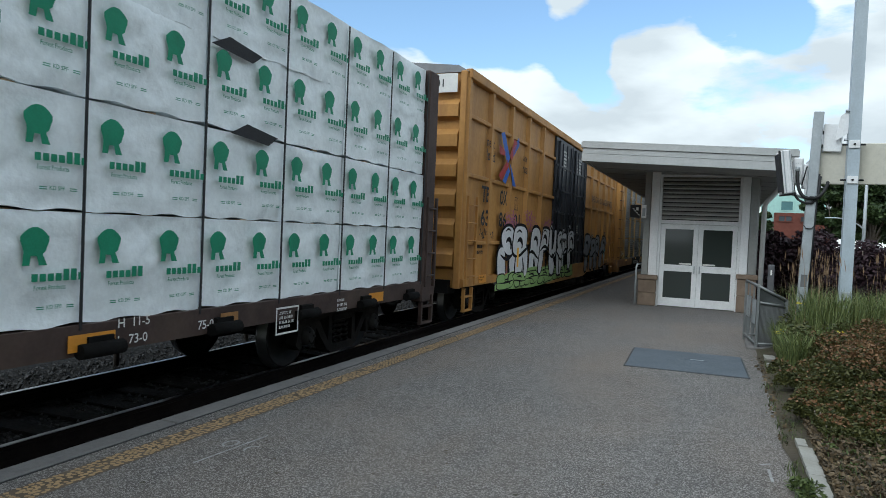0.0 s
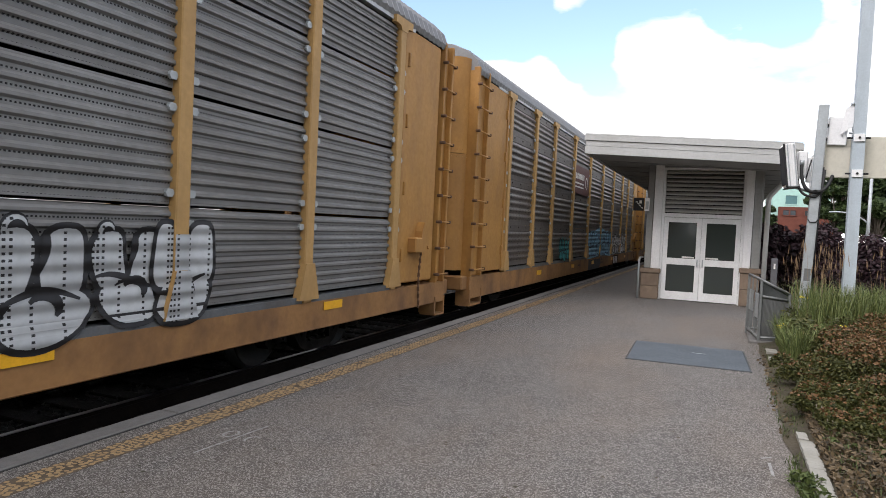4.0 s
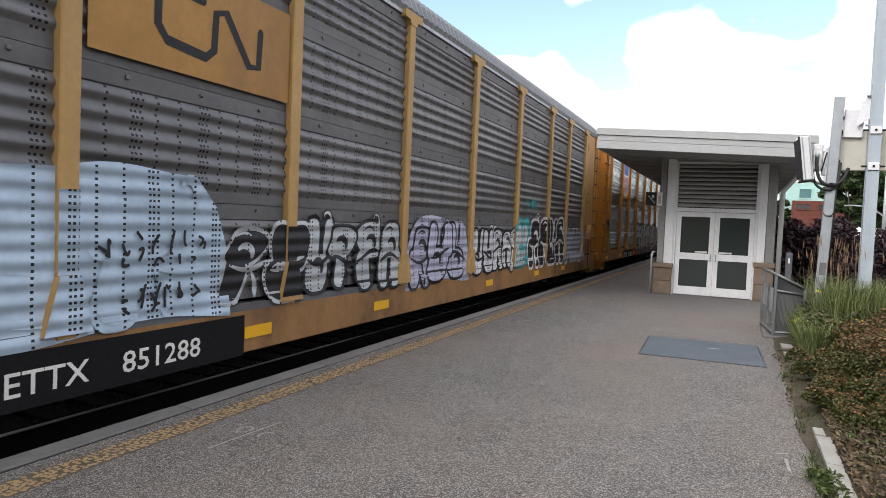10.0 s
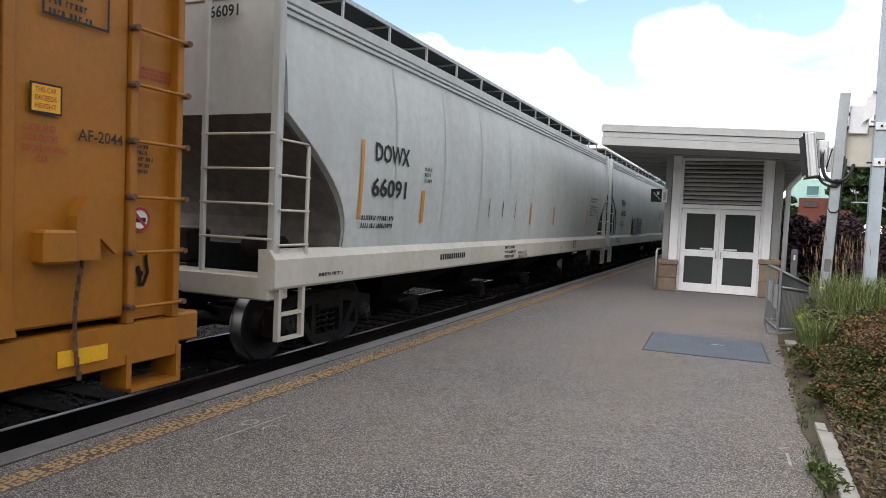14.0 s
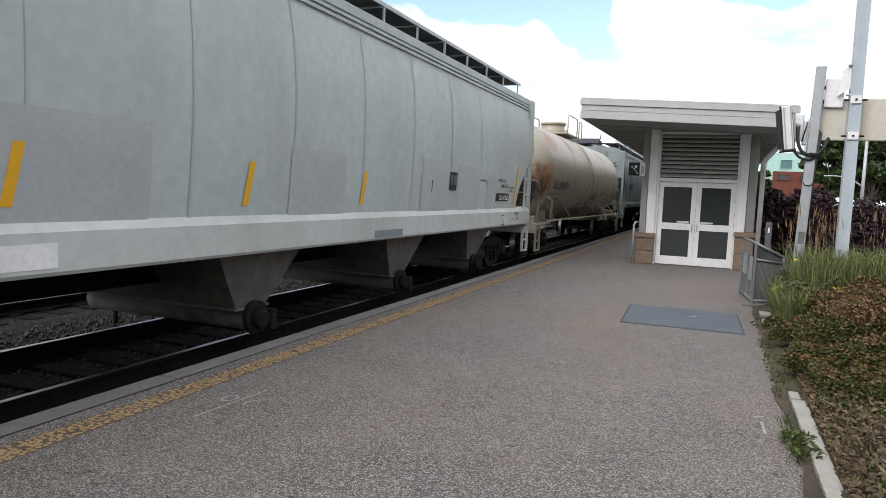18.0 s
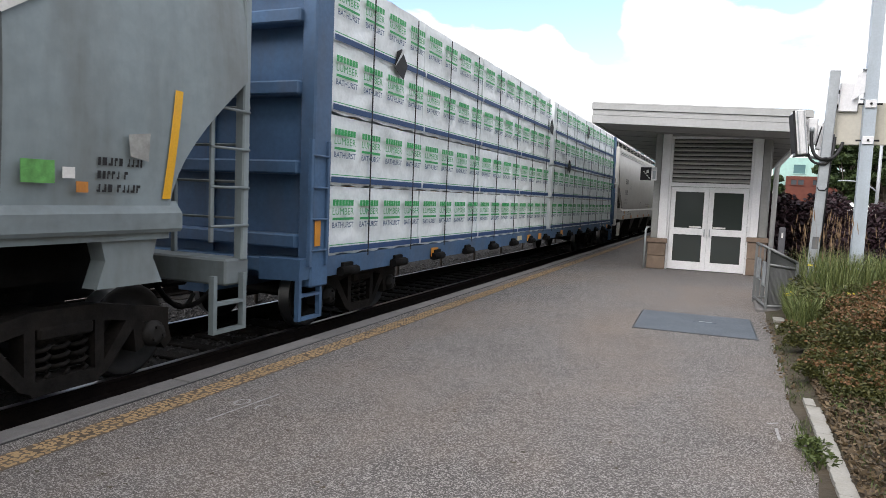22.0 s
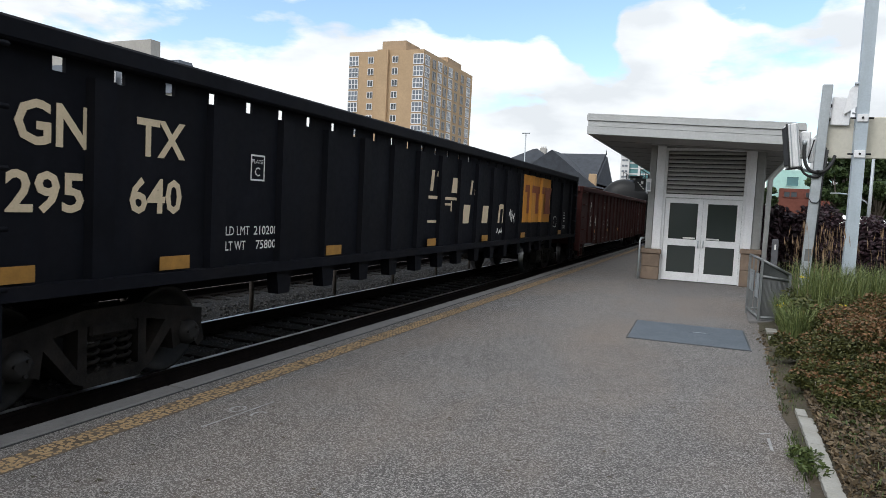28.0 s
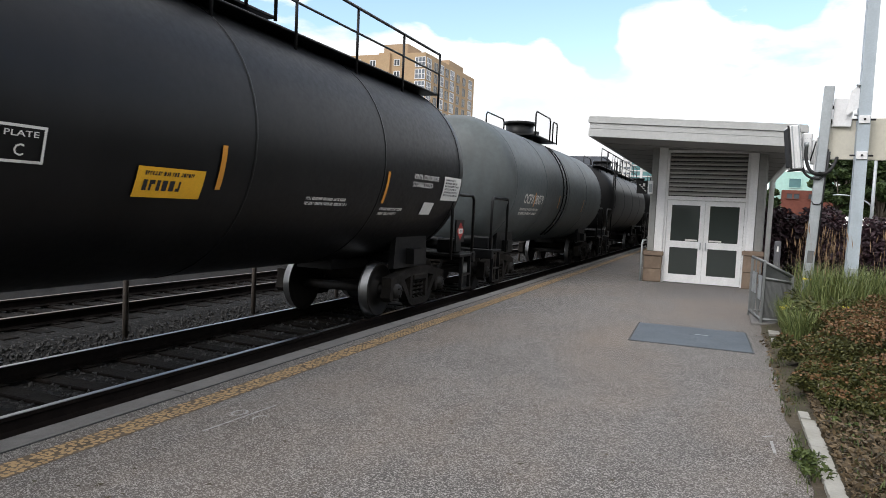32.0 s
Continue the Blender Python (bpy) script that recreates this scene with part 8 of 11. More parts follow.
for _v in range(4):
    _t = bm_new()
    ny, nz, HB = 44, 14, 0.835
    G_ = [[_t.verts.new((0.036 * crease(-1.205 + 2.41 * j / ny, HB * k / nz, _v) * min(1.0, 3 * min(j, ny - j) / ny + 0.3), -1.205 + 2.41 * j / ny, HB * k / nz + (0.012 * math.sin(j * 0.7 + _v) if k == 0 else 0))) for k in range(nz + 1)] for j in range(ny + 1)]
    for j in range(ny):
        for k in range(nz):
            _t.faces.new((G_[j][k], G_[j + 1][k], G_[j + 1][k + 1], G_[j][k + 1])).smooth = True
    for j in (0, ny):
        back = [_t.verts.new((-1.0, -1.205 if j == 0 else 1.205, z)) for z in (0, HB)]
        front = [_t.verts.new(v.co) for v in G_[j]]
        _t.faces.new(front + [back[1], back[0]])
    for k in (0, nz):
        row = [_t.verts.new(G_[j][k].co) for j in range(ny + 1)]
        back = [_t.verts.new((-1.0, y, 0.0 if k == 0 else HB)) for y in (1.205, -1.205)]
        _t.faces.new(row + back)
    PACKS.append(mesh_of("lumber_pack", _t, M_WRAP))


PRINTS = {}


def tree_mark(bm, y, z, h, x):
    """A crown of leaves over a stem and a leg."""
    pts = [(y + 0.40 * h * math.cos(a) * (1 + 0.08 * math.sin(5 * a)), z + 0.62 * h + 0.38 * h * math.sin(a)) for a in (2 * math.pi * i / 18 for i in range(18))]
    flat(bm, pts, x)
    flat(bm, ((y - 0.34 * h, z), (y - 0.14 * h, z), (y - 0.08 * h, z + 0.4 * h), (y - 0.3 * h, z + 0.45 * h)), x + 0.0005)
    flat(bm, ((y + 0.12 * h, z), (y + 0.36 * h, z), (y + 0.2 * h, z + 0.35 * h), (y + 0.02 * h, z + 0.4 * h)), x + 0.0005)


def centerbeam(u0, u1, label, steel, style, deck=0.78, packs=4, gapmid=0.85, shift=0.0, tail=0.58):
    car, mid, H = start("lumber_car", u0, u1, label, "railway wagon")
    for s in (-1, 1):
        bm = bm_new()
        prism(bm, [(s * 1.0, deck), (s * 1.55, deck + 0.02), (s * 1.57, deck + 0.26), (s * 1.0, deck + 0.26)], "y", -H, H)
        part("side_sill", bm, steel, car)
    bm = bm_new()
    box(bm, -1.0, 1.0, -H, H, deck + 0.1, deck + 0.24)
    part("deck", bm, steel, car)
    for i in range(15):
        y = -H + 1.0 + (2 * H - 2.0) * i / 14
        bm = bm_new()
        prism(bm, [(1.40, deck + 0.03), (1.60, deck + 0.03), (1.60, deck + 0.16), (1.40, deck + 0.20)], "y", y - 0.12, y + 0.12)
        cyl(bm, (1.60, y - 0.2, deck + 0.06), (1.60, y + 0.2, deck + 0.06), 0.06, seg=8)
        part("winch", bm, M_UNDER, car)
    bm = bm_new()
    box(bm, -0.2, 0.2, -H, H, 0.55, deck + 0.1)
    box(bm, -0.06, 0.06, -H + 0.3, H - 0.3, deck + 0.2, 4.25)
    part("centre_beam", bm, steel, car)
    for e in (-1, 1):
        bm = bm_new()
        ye = e * (H - 0.38)
        bbox(bm, -1.42, 1.42, ye - 0.05, ye + 0.05, 0.75, 4.42, 0.01)
        bk = part("bulkhead", bm, steel, car)
        for s in (-1, 1):
            bm = bm_new()
            bbox(bm, s * 1.38, s * 1.58, ye - 0.18, ye + 0.18, 0.70, 4.42, 0.02)
            part("bulkhead_post", bm, steel, bk)
        for z in (1.15, 2.0, 2.9, 3.7, 4.25):
            bm = bm_new()
            bbox(bm, -1.4, 1.4, ye + e * 0.02, ye + e * 0.26, z, z + 0.16, 0.02)
            part("bulkhead_rib", bm, steel, bk)
        ladder(car, ye + e * 0.24, ye - e * 0.10, 0.95, 2.4, 1.585, steel, 4)
        steps(car, e * (H - 0.25), 1.55, steel, 0.33, 0.8)
    n = packs
    # the two loads: first end, length of a pack
    loads = ((-H + 0.56, (shift - gapmid / 2 + H - 0.56) / n), (shift + gapmid / 2, (H - tail - shift - gapmid / 2) / n))
    pw = loads[0][1]
    tz = (1.05, 1.90, 2.76, 3.57)
    rng = random.Random(int(u0) + 5)
    prn = []
    for s in (1, -1):
        for first, pl_ in loads:
            sc = (pl_ - 0.03) / 2.41
            for i in range(n):
                yc = first + pl_ * (i + 0.5)
                for k, z in enumerate(tz):
                    m = Matrix.Translation((s * (1.52 + rng.uniform(-0.015, 0.015)), yc, z)) @ (pose(0, 0, 0) if s > 0 else pose(0, 0, 0, 0, 0, 180)) @ Matrix.Diagonal((1.35, sc, 1.0, 1))
                    b = part("lumber_pack", PACKS[rng.randrange(4)], None, car, at=m)
                    if s > 0:
                        prn.append((yc, z, k))
    X = 1.572
    for i, (yc, z, k) in enumerate(prn):
        for q in range(4):
            y = yc - pw * 0.5 + pw * (q + (0.28 if style == "tree" else 0.12)) / 4
            key = (style, q % 2)
            if key not in PRINTS:
                g, d, w = bm_new(), bm_new(), pw * 0.19
                if style == "tree":
                    tree_mark(g, 0, 0.45, 0.27, 0)
                    for c in range(7 if q % 2 else 6):
                        bar(d, -0.02 + c * 0.062, 0.028 + c * 0.062, 0.335, 0.42 if c in (4, 5) else 0.39, 0)
                        if c in (1, 2, 3):
                            bar(d, -0.005 + c * 0.062, 0.013 + c * 0.062, 0.355, 0.37, 0.0008)
                    letters(d, "Forest Products", 0.0, 0.275, 0.034, 0, 0.25)
                    letters(d, "KD SPF", 0.10, 0.135, 0.03, 0, 0.12)
                    for v in (0.02, 0.26):
                        bar(d, v, v + 0.06, 0.15, 0.157, 0)
                        bar(d, v, v + 0.06, 0.135, 0.142, 0)
                    PRINTS[key] = (mesh_of("tree_print", g, M_INKG), mesh_of("word_print", d, M_INKG))
                else:
                    for c in range(7):
                        bar(g, w * c / 7, w * (c + 0.86) / 7, 0.60, 0.675, 0)
                    letters(g, "LUMBER", 0, 0.49, 0.085, 0, w)
                    bar(g, 0, w, 0.425, 0.455, 0)
                    letters(d, "BATHURST", 0, 0.33, 0.068, 0, w)
                    PRINTS[key] = (mesh_of("green_print", g, M_INKB), mesh_of("navy_print", d, M_INKN))
            for me in PRINTS[key]:
                part(me.name.split(".")[0], me, None, car, at=(X, y, z))
        if style != "tree":
            d = bm_new()
            bar(d, yc - pw * 0.49, yc + pw * 0.49, z + 0.03, z + 0.10, X)
            part("navy_band", d, M_INKN, car)
            d = bm_new()
            bar(d, yc - pw * 0.49, yc + pw * 0.49, z + 0.118, z + 0.128, X)
            part("green_band", d, M_INKB, car)
    for first, pl_ in loads:
        for i in range(n * 2):
            y = first + pl_ * (i + (0.97 if i % 2 else 0.95)) / 2 if style == "tree" else first + pl_ * (i + (0.75 if first < 0 else 0.1)) / 2
            bm = bm_new()
            box(bm, 1.566, 1.574, y - 0.012, y + 0.012, 1.0, 4.36)
            part("strap", bm, M_INKK, car)
    for k in (1, 2, 3):
        bm = bm_new()
        for first, pl_ in loads:
            for i in range(n * 2):
                y = first + pl_ * (i + 0.5) / 2
                box(bm, 0.3, 1.50, y - 0.05, y + 0.05, tz[k] - 0.075, tz[k] - 0.005)
        part("timber_bearer", bm, M_WOOD, car)
    trucks(car, mid, (-H + 2.2, H - 2.2))
    couplers(car, H)
    return car, mid, H


# --- gondola ---
def gondola(u0, u1, label, m, z0, z1, ribs, holes=False, deep=False):
    car, mid, H = start("gondola_car", u0, u1, label, "railway wagon")
    zt = z1 - 0.16
    zh = zt - 0.115 if holes else zt
    n = len(ribs) - 1
    for s in (-1, 1):
        bm = bm_new()
        box(bm, s * 1.40, s * 1.44, -H, H, z0, zh)
        if holes:
            m2 = n * 2
            for i in range(m2):
                y = -H + 2 * H * (i + 0.5) / m2
                step = 2 * H / m2
                box(bm, s * 1.40, s * 1.44, y - step / 2 + 0.055, y + step / 2 - 0.055, zh, zt + 0.01)
        part("side_sheet", bm, m, car)
        bm = bm_new()
        bbox(bm, s * 1.36, s * 1.58, -H, H, zt, z1, 0.02)
        part("top_chord", bm, m, car)
        bm = bm_new()
        if deep:
            prism(bm, [(-H, z0 + 0.25), (-H, z0), (-H + 2.8, z0 - 0.02), (-H + 3.4, z0 - 0.08), (H - 3.4, z0 - 0.08), (H - 2.8, z0 - 0.02), (H, z0), (H, z0 + 0.25)], "x", s * 1.38, s * 1.4445)
        else:
            prism(bm, [(-H, z0 + 0.10), (-H, z0), (H, z0), (H, z0 + 0.10)], "x", s * 1.40, s * 1.56)
        part("side_sill", bm, m, car)
        for i in range(n + 1):
            y = ribs[i] - mid
            bm = bm_new()
            prism(bm, [(s * 1.43, y - 0.135), (s * 1.50, y - 0.10), (s * 1.50, y + 0.10), (s * 1.43, y + 0.135)], "z", z0 + 0.02 if not deep or abs(y) > H - 3.4 else z0 - 0.07, zh if holes else zt)
            if not deep and 2 < i < n - 1:
                prism(bm, [(y - 0.14, z0), (y + 0.14, z0), (y + 0.10, z0 - 0.26), (y - 0.10, z0 - 0.26)], "x", s * 1.36, s * 1.50)
            part("side_rib", bm, m, car)
    bm = bm_new()
    box(bm, -1.42, 1.42, -H, H, z0 + 0.05, z0 + 0.12)
    box(bm, -0.3, 0.3, -H, H, 0.70, z0 + 0.05)
    part("floor", bm, m, car)
    for e in (-1, 1):
        bm = bm_new()
        box(bm, -1.40, 1.40, e * (H - 0.05), e * (H + 0.0), z0, z1 - 0.05)
        for s in (-1, 1):
            bbox(bm, s * 1.36, s * 1.56, e * (H - 0.1), e * (H + 0.06), z0 - 0.2, z1, 0.02)
        bbox(bm, -1.5, 1.5, e * (H - 0.05), e * (H + 0.14), z1 - 0.2, z1, 0.02)
        part("end_wall", bm, m, car)
        for i in range(4):
            z = z0 + 0.15 + (z1 - z0 - 0.5) * i / 3.4
            bm = bm_new()
            prism(bm, [(e * H, z), (e * (H + 0.13), z + 0.05), (e * (H + 0.13), z + 0.20), (e * H, z + 0.26)], "x", -1.36, 1.36)
            part("end_rib", bm, m, car)
        for i in range(5):
            bm = bm_new()
            z = z0 + 0.1 + (z1 - z0 - 0.3) * i / 4
            tube(bm, [(1.56, e * (H - 0.12), z), (1.60, e * (H - 0.12), z), (1.60, e * (H - 0.58), z), (1.55, e * (H - 0.58), z)], 0.014, 5)
            part("grab_iron", bm, m, car)
        steps(car, e * (H - 0.36), 1.54, m, 0.34, z0)
    trucks(car, mid, (-H + 1.9, H - 1.9))
    couplers(car, H)
    return car, mid, H
# ---- the cars, from the first that passes to the last ----
COLS = [(0.125, 0.013, 0.0), (0.375, 0.013, 0.16), (0.375, 0.013, 0.21)]
M_P1 = mat_dots("rack_panel_dull", (0.225, 0.225, 0.225), (0.095, 0.085, 0.075), [(0.017, 0.009, 0.0)], 0.028, 0.007, metal=0.25, damt=0.6)
M_P1B = mk("rack_panel_dull_plain", (0.23, 0.23, 0.23), 0.5, metal=0.25, var=0.14, scale=1.3, dirt=(0.13, 0.115, 0.10), dscale=(1.6, 0.25, 1.6), damt=0.6)
RACKS = {}
for key, c, d, da in (("brown", (0.155, 0.142, 0.135), (0.05, 0.04, 0.034), 0.5), ("blue_grey", (0.195, 0.215, 0.24), (0.12, 0.12, 0.125), 0.5), ("grey", (0.165, 0.16, 0.163), (0.07, 0.06, 0.052), 0.55)):
    RACKS[key] = (mat_dots("rack_panel_" + key, c, d, COLS, 0.024, 0.010, damt=da, metal=0.45, rough=0.45),
                  mk("rack_band_" + key, tuple(v * 0.85 for v in c), 0.55, metal=0.3, var=0.16, scale=1.3, dirt=d, dscale=(1.6, 0.4, 1.6), damt=da))
M_P5 = mat_dots("rack_panel_bright", (0.31, 0.35, 0.365), (0.25, 0.28, 0.29), [(0.048, 0.019, 0.0)], 0.028, 0.018, metal=1.0, damt=0.35, groups=(0.33, 0.25), rough=0.27, stagger=True)
M_P5B = mk("rack_panel_bright_plain", (0.36, 0.40, 0.415), 0.24, metal=1.0, var=0.12, scale=1.5, dirt=(0.36, 0.39, 0.40), dscale=(1.6, 0.25, 1.6), damt=0.35)

lumA = centerbeam(-11.3, 10.55, "brown lumber car loaded with white wrapped bundles", M_CBROWN, "tree")
box1 = boxcar(11.9, 30.75, "yellow boxcar with black doors and graffiti")
ar1 = autorack(32.1, 58.4, "yellow autorack wagon with dull grey side panels", M_P1, M_RACKY, M_RACKP, "fine", posts=tuple(y + 0.14 for y in POSTS), bandm=M_P1B, zs=0.53, sill=M_SILL)
ar2 = autorack(59.3, 85.5, "tan autorack wagon with dark brown side panels", RACKS["brown"][0], M_RACKY, M_RACKP, "band", posts=tuple(y + 0.36 for y in POSTS), tail=13.27, bandm=RACKS["brown"][1], sill=M_SILL)
ar3 = autorack(86.7, 113.1, "yellow autorack wagon with blue-grey side panels", RACKS["blue_grey"][0], M_RACKY, M_RACKP, "band", bandm=RACKS["blue_grey"][1], plates=False, sill=M_SILL, zs=0.53)
ar4 = autorack(113.8, 139.8, "yellow autorack wagon covered in graffiti", RACKS["grey"][0], M_RACKY, M_RACKP, "band", bandm=RACKS["grey"][1], plates=False, sill=M_SILL)
ar5 = autorack(140.8, 167.0, "orange autorack wagon with bright metal panels", M_P5, M_UPY, M_UPY, "bright", posts=(-11.4, -8.72, -6.6, -4.07, -1.35, 1.35, 4.07, 6.75, 8.75, 10.75), tail=12.42, slot=False, bandm=M_P5B, plates=False, zs=0.54, roofm=M_ROOFW)
h1 = hopper(167.6, 186.1, "pale grey covered hopper with black lettering", M_HOPW, M_HOPS, M_UNDER, 4)
h2 = hopper(186.8, 204.9, "cool grey covered hopper with black lettering", M_HOPB, M_HOPB, M_UNDER, 4)
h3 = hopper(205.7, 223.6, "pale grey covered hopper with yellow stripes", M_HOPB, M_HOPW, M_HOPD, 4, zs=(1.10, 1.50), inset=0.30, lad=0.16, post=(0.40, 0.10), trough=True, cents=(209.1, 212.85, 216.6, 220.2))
t0 = tank(224.4, 240.6, "cream tank car with rust stains", M_CREAM, M_CREAM, zc=2.50, R=1.55, side_rail=True)
# the worn hopper's sill is toned below its body, shade in the colour
h4 = hopper(241.2, 256.6, "worn grey covered hopper with dark chutes", M_HOPG, mk("hopper_grimy_sill", (0.19, 0.225, 0.235), 0.65, var=0.15, scale=1.2, dirt=(0.06, 0.055, 0.05), dscale=(2, 0.6, 0.6), damt=0.6), M_UNDER, 3, cut=0.95, zs=(1.42, 1.66), inset=1.0, seamm=mk("dark_streak", (0.10, 0.11, 0.11), 0.8, var=0.3, scale=5))
lumB = centerbeam(257.4, 279.2, "blue lumber car loaded with white wrapped bundles", M_CBLUE, "words", gapmid=0.44, shift=0.32, tail=0.24)
# chutes in a dark steel tone, lighter than the black underframe
h5 = hopper(280.2, 299.5, "cream covered hopper with orange markers", M_HOPC, M_HOPC, mk("sooty_chute_steel", (0.030, 0.028, 0.026), 0.75, var=0.3, scale=2), 4, seamm=M_HOPC, cut=1.6, zs=(1.09, 1.56), straight=True, inset=1.2, bogie=1.9, trough=True, lad=0.42, cents=(283.4, 287.2, 291.0, 294.8))
RIBS = (320.1, 321.23, 322.53, 323.62, 324.52, 325.42, 326.3, 327.2, 328.1, 329.0, 329.95, 330.9, 331.85, 332.89, 333.94, 334.93, 336.1, 337.42, 338.6)
g1 = gondola(300.5, 318.6, "black gondola with yellow markers", M_GONB, 1.02, 2.93, [309.55 + (r - 329.45) * 0.94 for r in RIBS], holes=True)
g2 = gondola(319.8, 339.1, "black gondola with tan lettering", M_GONB, 1.02, 2.93, RIBS, holes=True)
g3 = gondola(340.0, 359.4, "oxide red gondola with white lettering", M_GONR, 0.72, 2.68, [340.15] + [340.83 + 0.983 * k for k in range(1, 16)] + [356.43, 357.82, 359.0], deep=True)
t1 = tank(360.2, 373.9, "glossy black tank car with white lettering", M_TANKB, M_TANKB, zc=2.45, R=1.55, top_rail=True)
t2 = tank(374.9, 388.6, "grey and black tank car", M_TANKG, M_TANKB, zc=2.45, R=1.55)
t3 = tank(389.6, 403.3, "dark tank car with top railing", M_TANKB, M_TANKB, zc=2.45, R=1.55, top_rail=True)
t4 = tank(404.3, 418.0, "dark grey tank car with end platforms", M_TANKB, M_TANKB, zc=2.45, R=1.55)
# ---- paint, lettering and markers on the cars ----
def paintm(name, c, var=0.12):
    m = mk(name, c, 0.75, var=var, scale=3, spec=0.12)
    m["tone"] = c
    return m


G_LB, G_WH, G_BK, G_GN, G_TL = paintm("spray_light_blue", (0.20, 0.40, 0.55)), paintm("spray_white", (0.60, 0.60, 0.62)), paintm("spray_black", (0.012, 0.012, 0.014)), paintm("spray_green", (0.28, 0.42, 0.16)), paintm("spray_teal", (0.05, 0.32, 0.34))
G_GY, G_RD, G_CR, G_LV, G_YL, G_PK, G_SV, G_DB, G_OR = paintm("spray_grey", (0.24, 0.25, 0.27)), paintm("spray_rust_red", (0.26, 0.06, 0.045)), paintm("spray_cream", (0.52, 0.48, 0.33)), paintm("spray_lavender", (0.40, 0.40, 0.52)), paintm("spray_lime_yellow", (0.50, 0.52, 0.14)), paintm("spray_pink", (0.45, 0.18, 0.20)), paintm("spray_silver", (0.42, 0.44, 0.46)), paintm("spray_deep_blue", (0.03, 0.06, 0.12)), paintm("spray_orange", (0.60, 0.20, 0.03))
XP = 1.536


def rackp(m):
    """The same paint sprayed over corrugated, punched panels."""
    if m is None:
        return None
    c = tuple(m.get("tone", (0.2, 0.2, 0.2)))
    return mat_dots("on_panels_" + m.name, c, tuple(v * 0.6 for v in c), COLS, 0.024, 0.010, metal=0.0, damt=0.35, wave=0.010, rough=0.6, var=0.2)


def rack_x(q):
    return 1.566 if q < 0.95 else (XP if q > 1.0 else 1.566 + (XP - 1.566) * (q - 0.95) / 0.05)




def word(c, w, u, z, h, x, mat, width=None, curve=None, name="lettering"):
    bm = bm_new()
    letters(bm, w, u - c[1], z, h, x, width, curve=curve)
    part(name, bm, mat, c[0])


def end_word(c, w, x0, z, h, e, mat, width=None):
    """Lettering on the leading end."""
    vs, fs = WORDS[w]
    bm = bm_new()
    xs = [v[0] for v in vs]
    k = h / 0.69
    kx = k if width is None else width / (max(xs) - min(xs))
    vv = [bm.verts.new((x0 + (a - min(xs)) * kx, -c[2] - e, z + b * k)) for a, b in vs]
    for f in fs:
        bm.faces.new([vv[i] for i in f])
    part("lettering", bm, mat, c[0])


def patch(c, u0, u1, z0, z1, x, mat, name="paint_patch", label=""):
    bm = bm_new()
    box(bm, (x if not callable(x) else x((z0 + z1) / 2)) - 0.004, x if not callable(x) else x((z0 + z1) / 2), u0 - c[1], u1 - c[1], z0, z1)
    part(name, bm, mat, c[0], label)


def poly(c, pts, x, mat, name="paint_patch"):
    bm = bm_new()
    flat(bm, [(u - c[1], z) for u, z in pts], x)
    part(name, bm, mat, c[0])


def outline_box(c, u0, u1, z0, z1, x, mat, w=0.018, fill=None):
    bm = bm_new()
    a, b = u0 - c[1], u1 - c[1]
    bar(bm, a, b, z0, z0 + w, x)
    bar(bm, a, b, z1 - w, z1, x)
    bar(bm, a, a + w, z0 + w, z1 - w, x)
    bar(bm, b - w, b, z0 + w, z1 - w, x)
    part("stencil_box", bm, mat, c[0])


def small(c, u, z, w, h, n, x, mat, seed, curve=None):
    bm = bm_new()
    if curve:
        rng = random.Random(seed)
        for i in range(n):
            print_row(bm, u - c[1], u - c[1] + w * rng.uniform(0.65, 1), z - i * h * 1.7, h, curve, rng)
    else:
        bars(bm, u - c[1], z, w, h, n, x, random.Random(seed))
    tagged(part("small_print", bm, mat, c[0]), kind="stuff")


def graf(c, u0, u1, z0, z1, fill, line, seed, back=None, n=None, x=XP):
    rack = x == XP
    if rack:
        fill, line, back = rackp(fill), rackp(line), rackp(back)
    spray(c[0], u0 - c[1], u1 - c[1], z0, z1, fill, line, rack_x if rack else x, seed, n, back)
    if rack:
        for y in CAR_POSTS[c[0].name]:
            if u0 - c[1] - 0.1 < y < u1 - c[1] + 0.1:
                rng = random.Random(seed + int(y * 10))
                zb = max(z0, 0.9)
                bm = bm_new()
                zs_ = [zb, zb + (z1 - zb) * rng.uniform(0.3, 0.45), zb + (z1 - zb) * rng.uniform(0.6, 0.8), z1 - 0.05]
                for i, (a, b) in enumerate(zip(zs_[:-1], zs_[1:])):
                    cuts = sorted({a, b} | ({1.33} if a < 1.33 < b else set()))
                    for p_, q_ in zip(cuts[:-1], cuts[1:]):
                        low = q_ <= 1.331
                        wa, wb = (0.084 + (max(0.0, 1.32 - k) / 0.42 * 0.113 if low else 0.0) for k in (p_, q_))
                        bm.faces.new([bm.verts.new((1.603 if low else 1.5785, yy, q)) for yy, q in ((y - wa, p_), (y + wa, p_), (y + wb, q_), (y - wb, q_))])
                part("sprayed_post_paint", bm, back or fill, c[0])


def tagline(c, u0, u1, z0, z1, ink, seed, x=XP, w=0.045):
    scrawl(c[0], u0 - c[1], u1 - c[1], z0, z1, ink, x, seed, w)


def marks(c, us, z0, z1, w, x, mat=None):
    reflectors(c[0], [u - c[1] for u in us], z0, z1, w, x, mat)


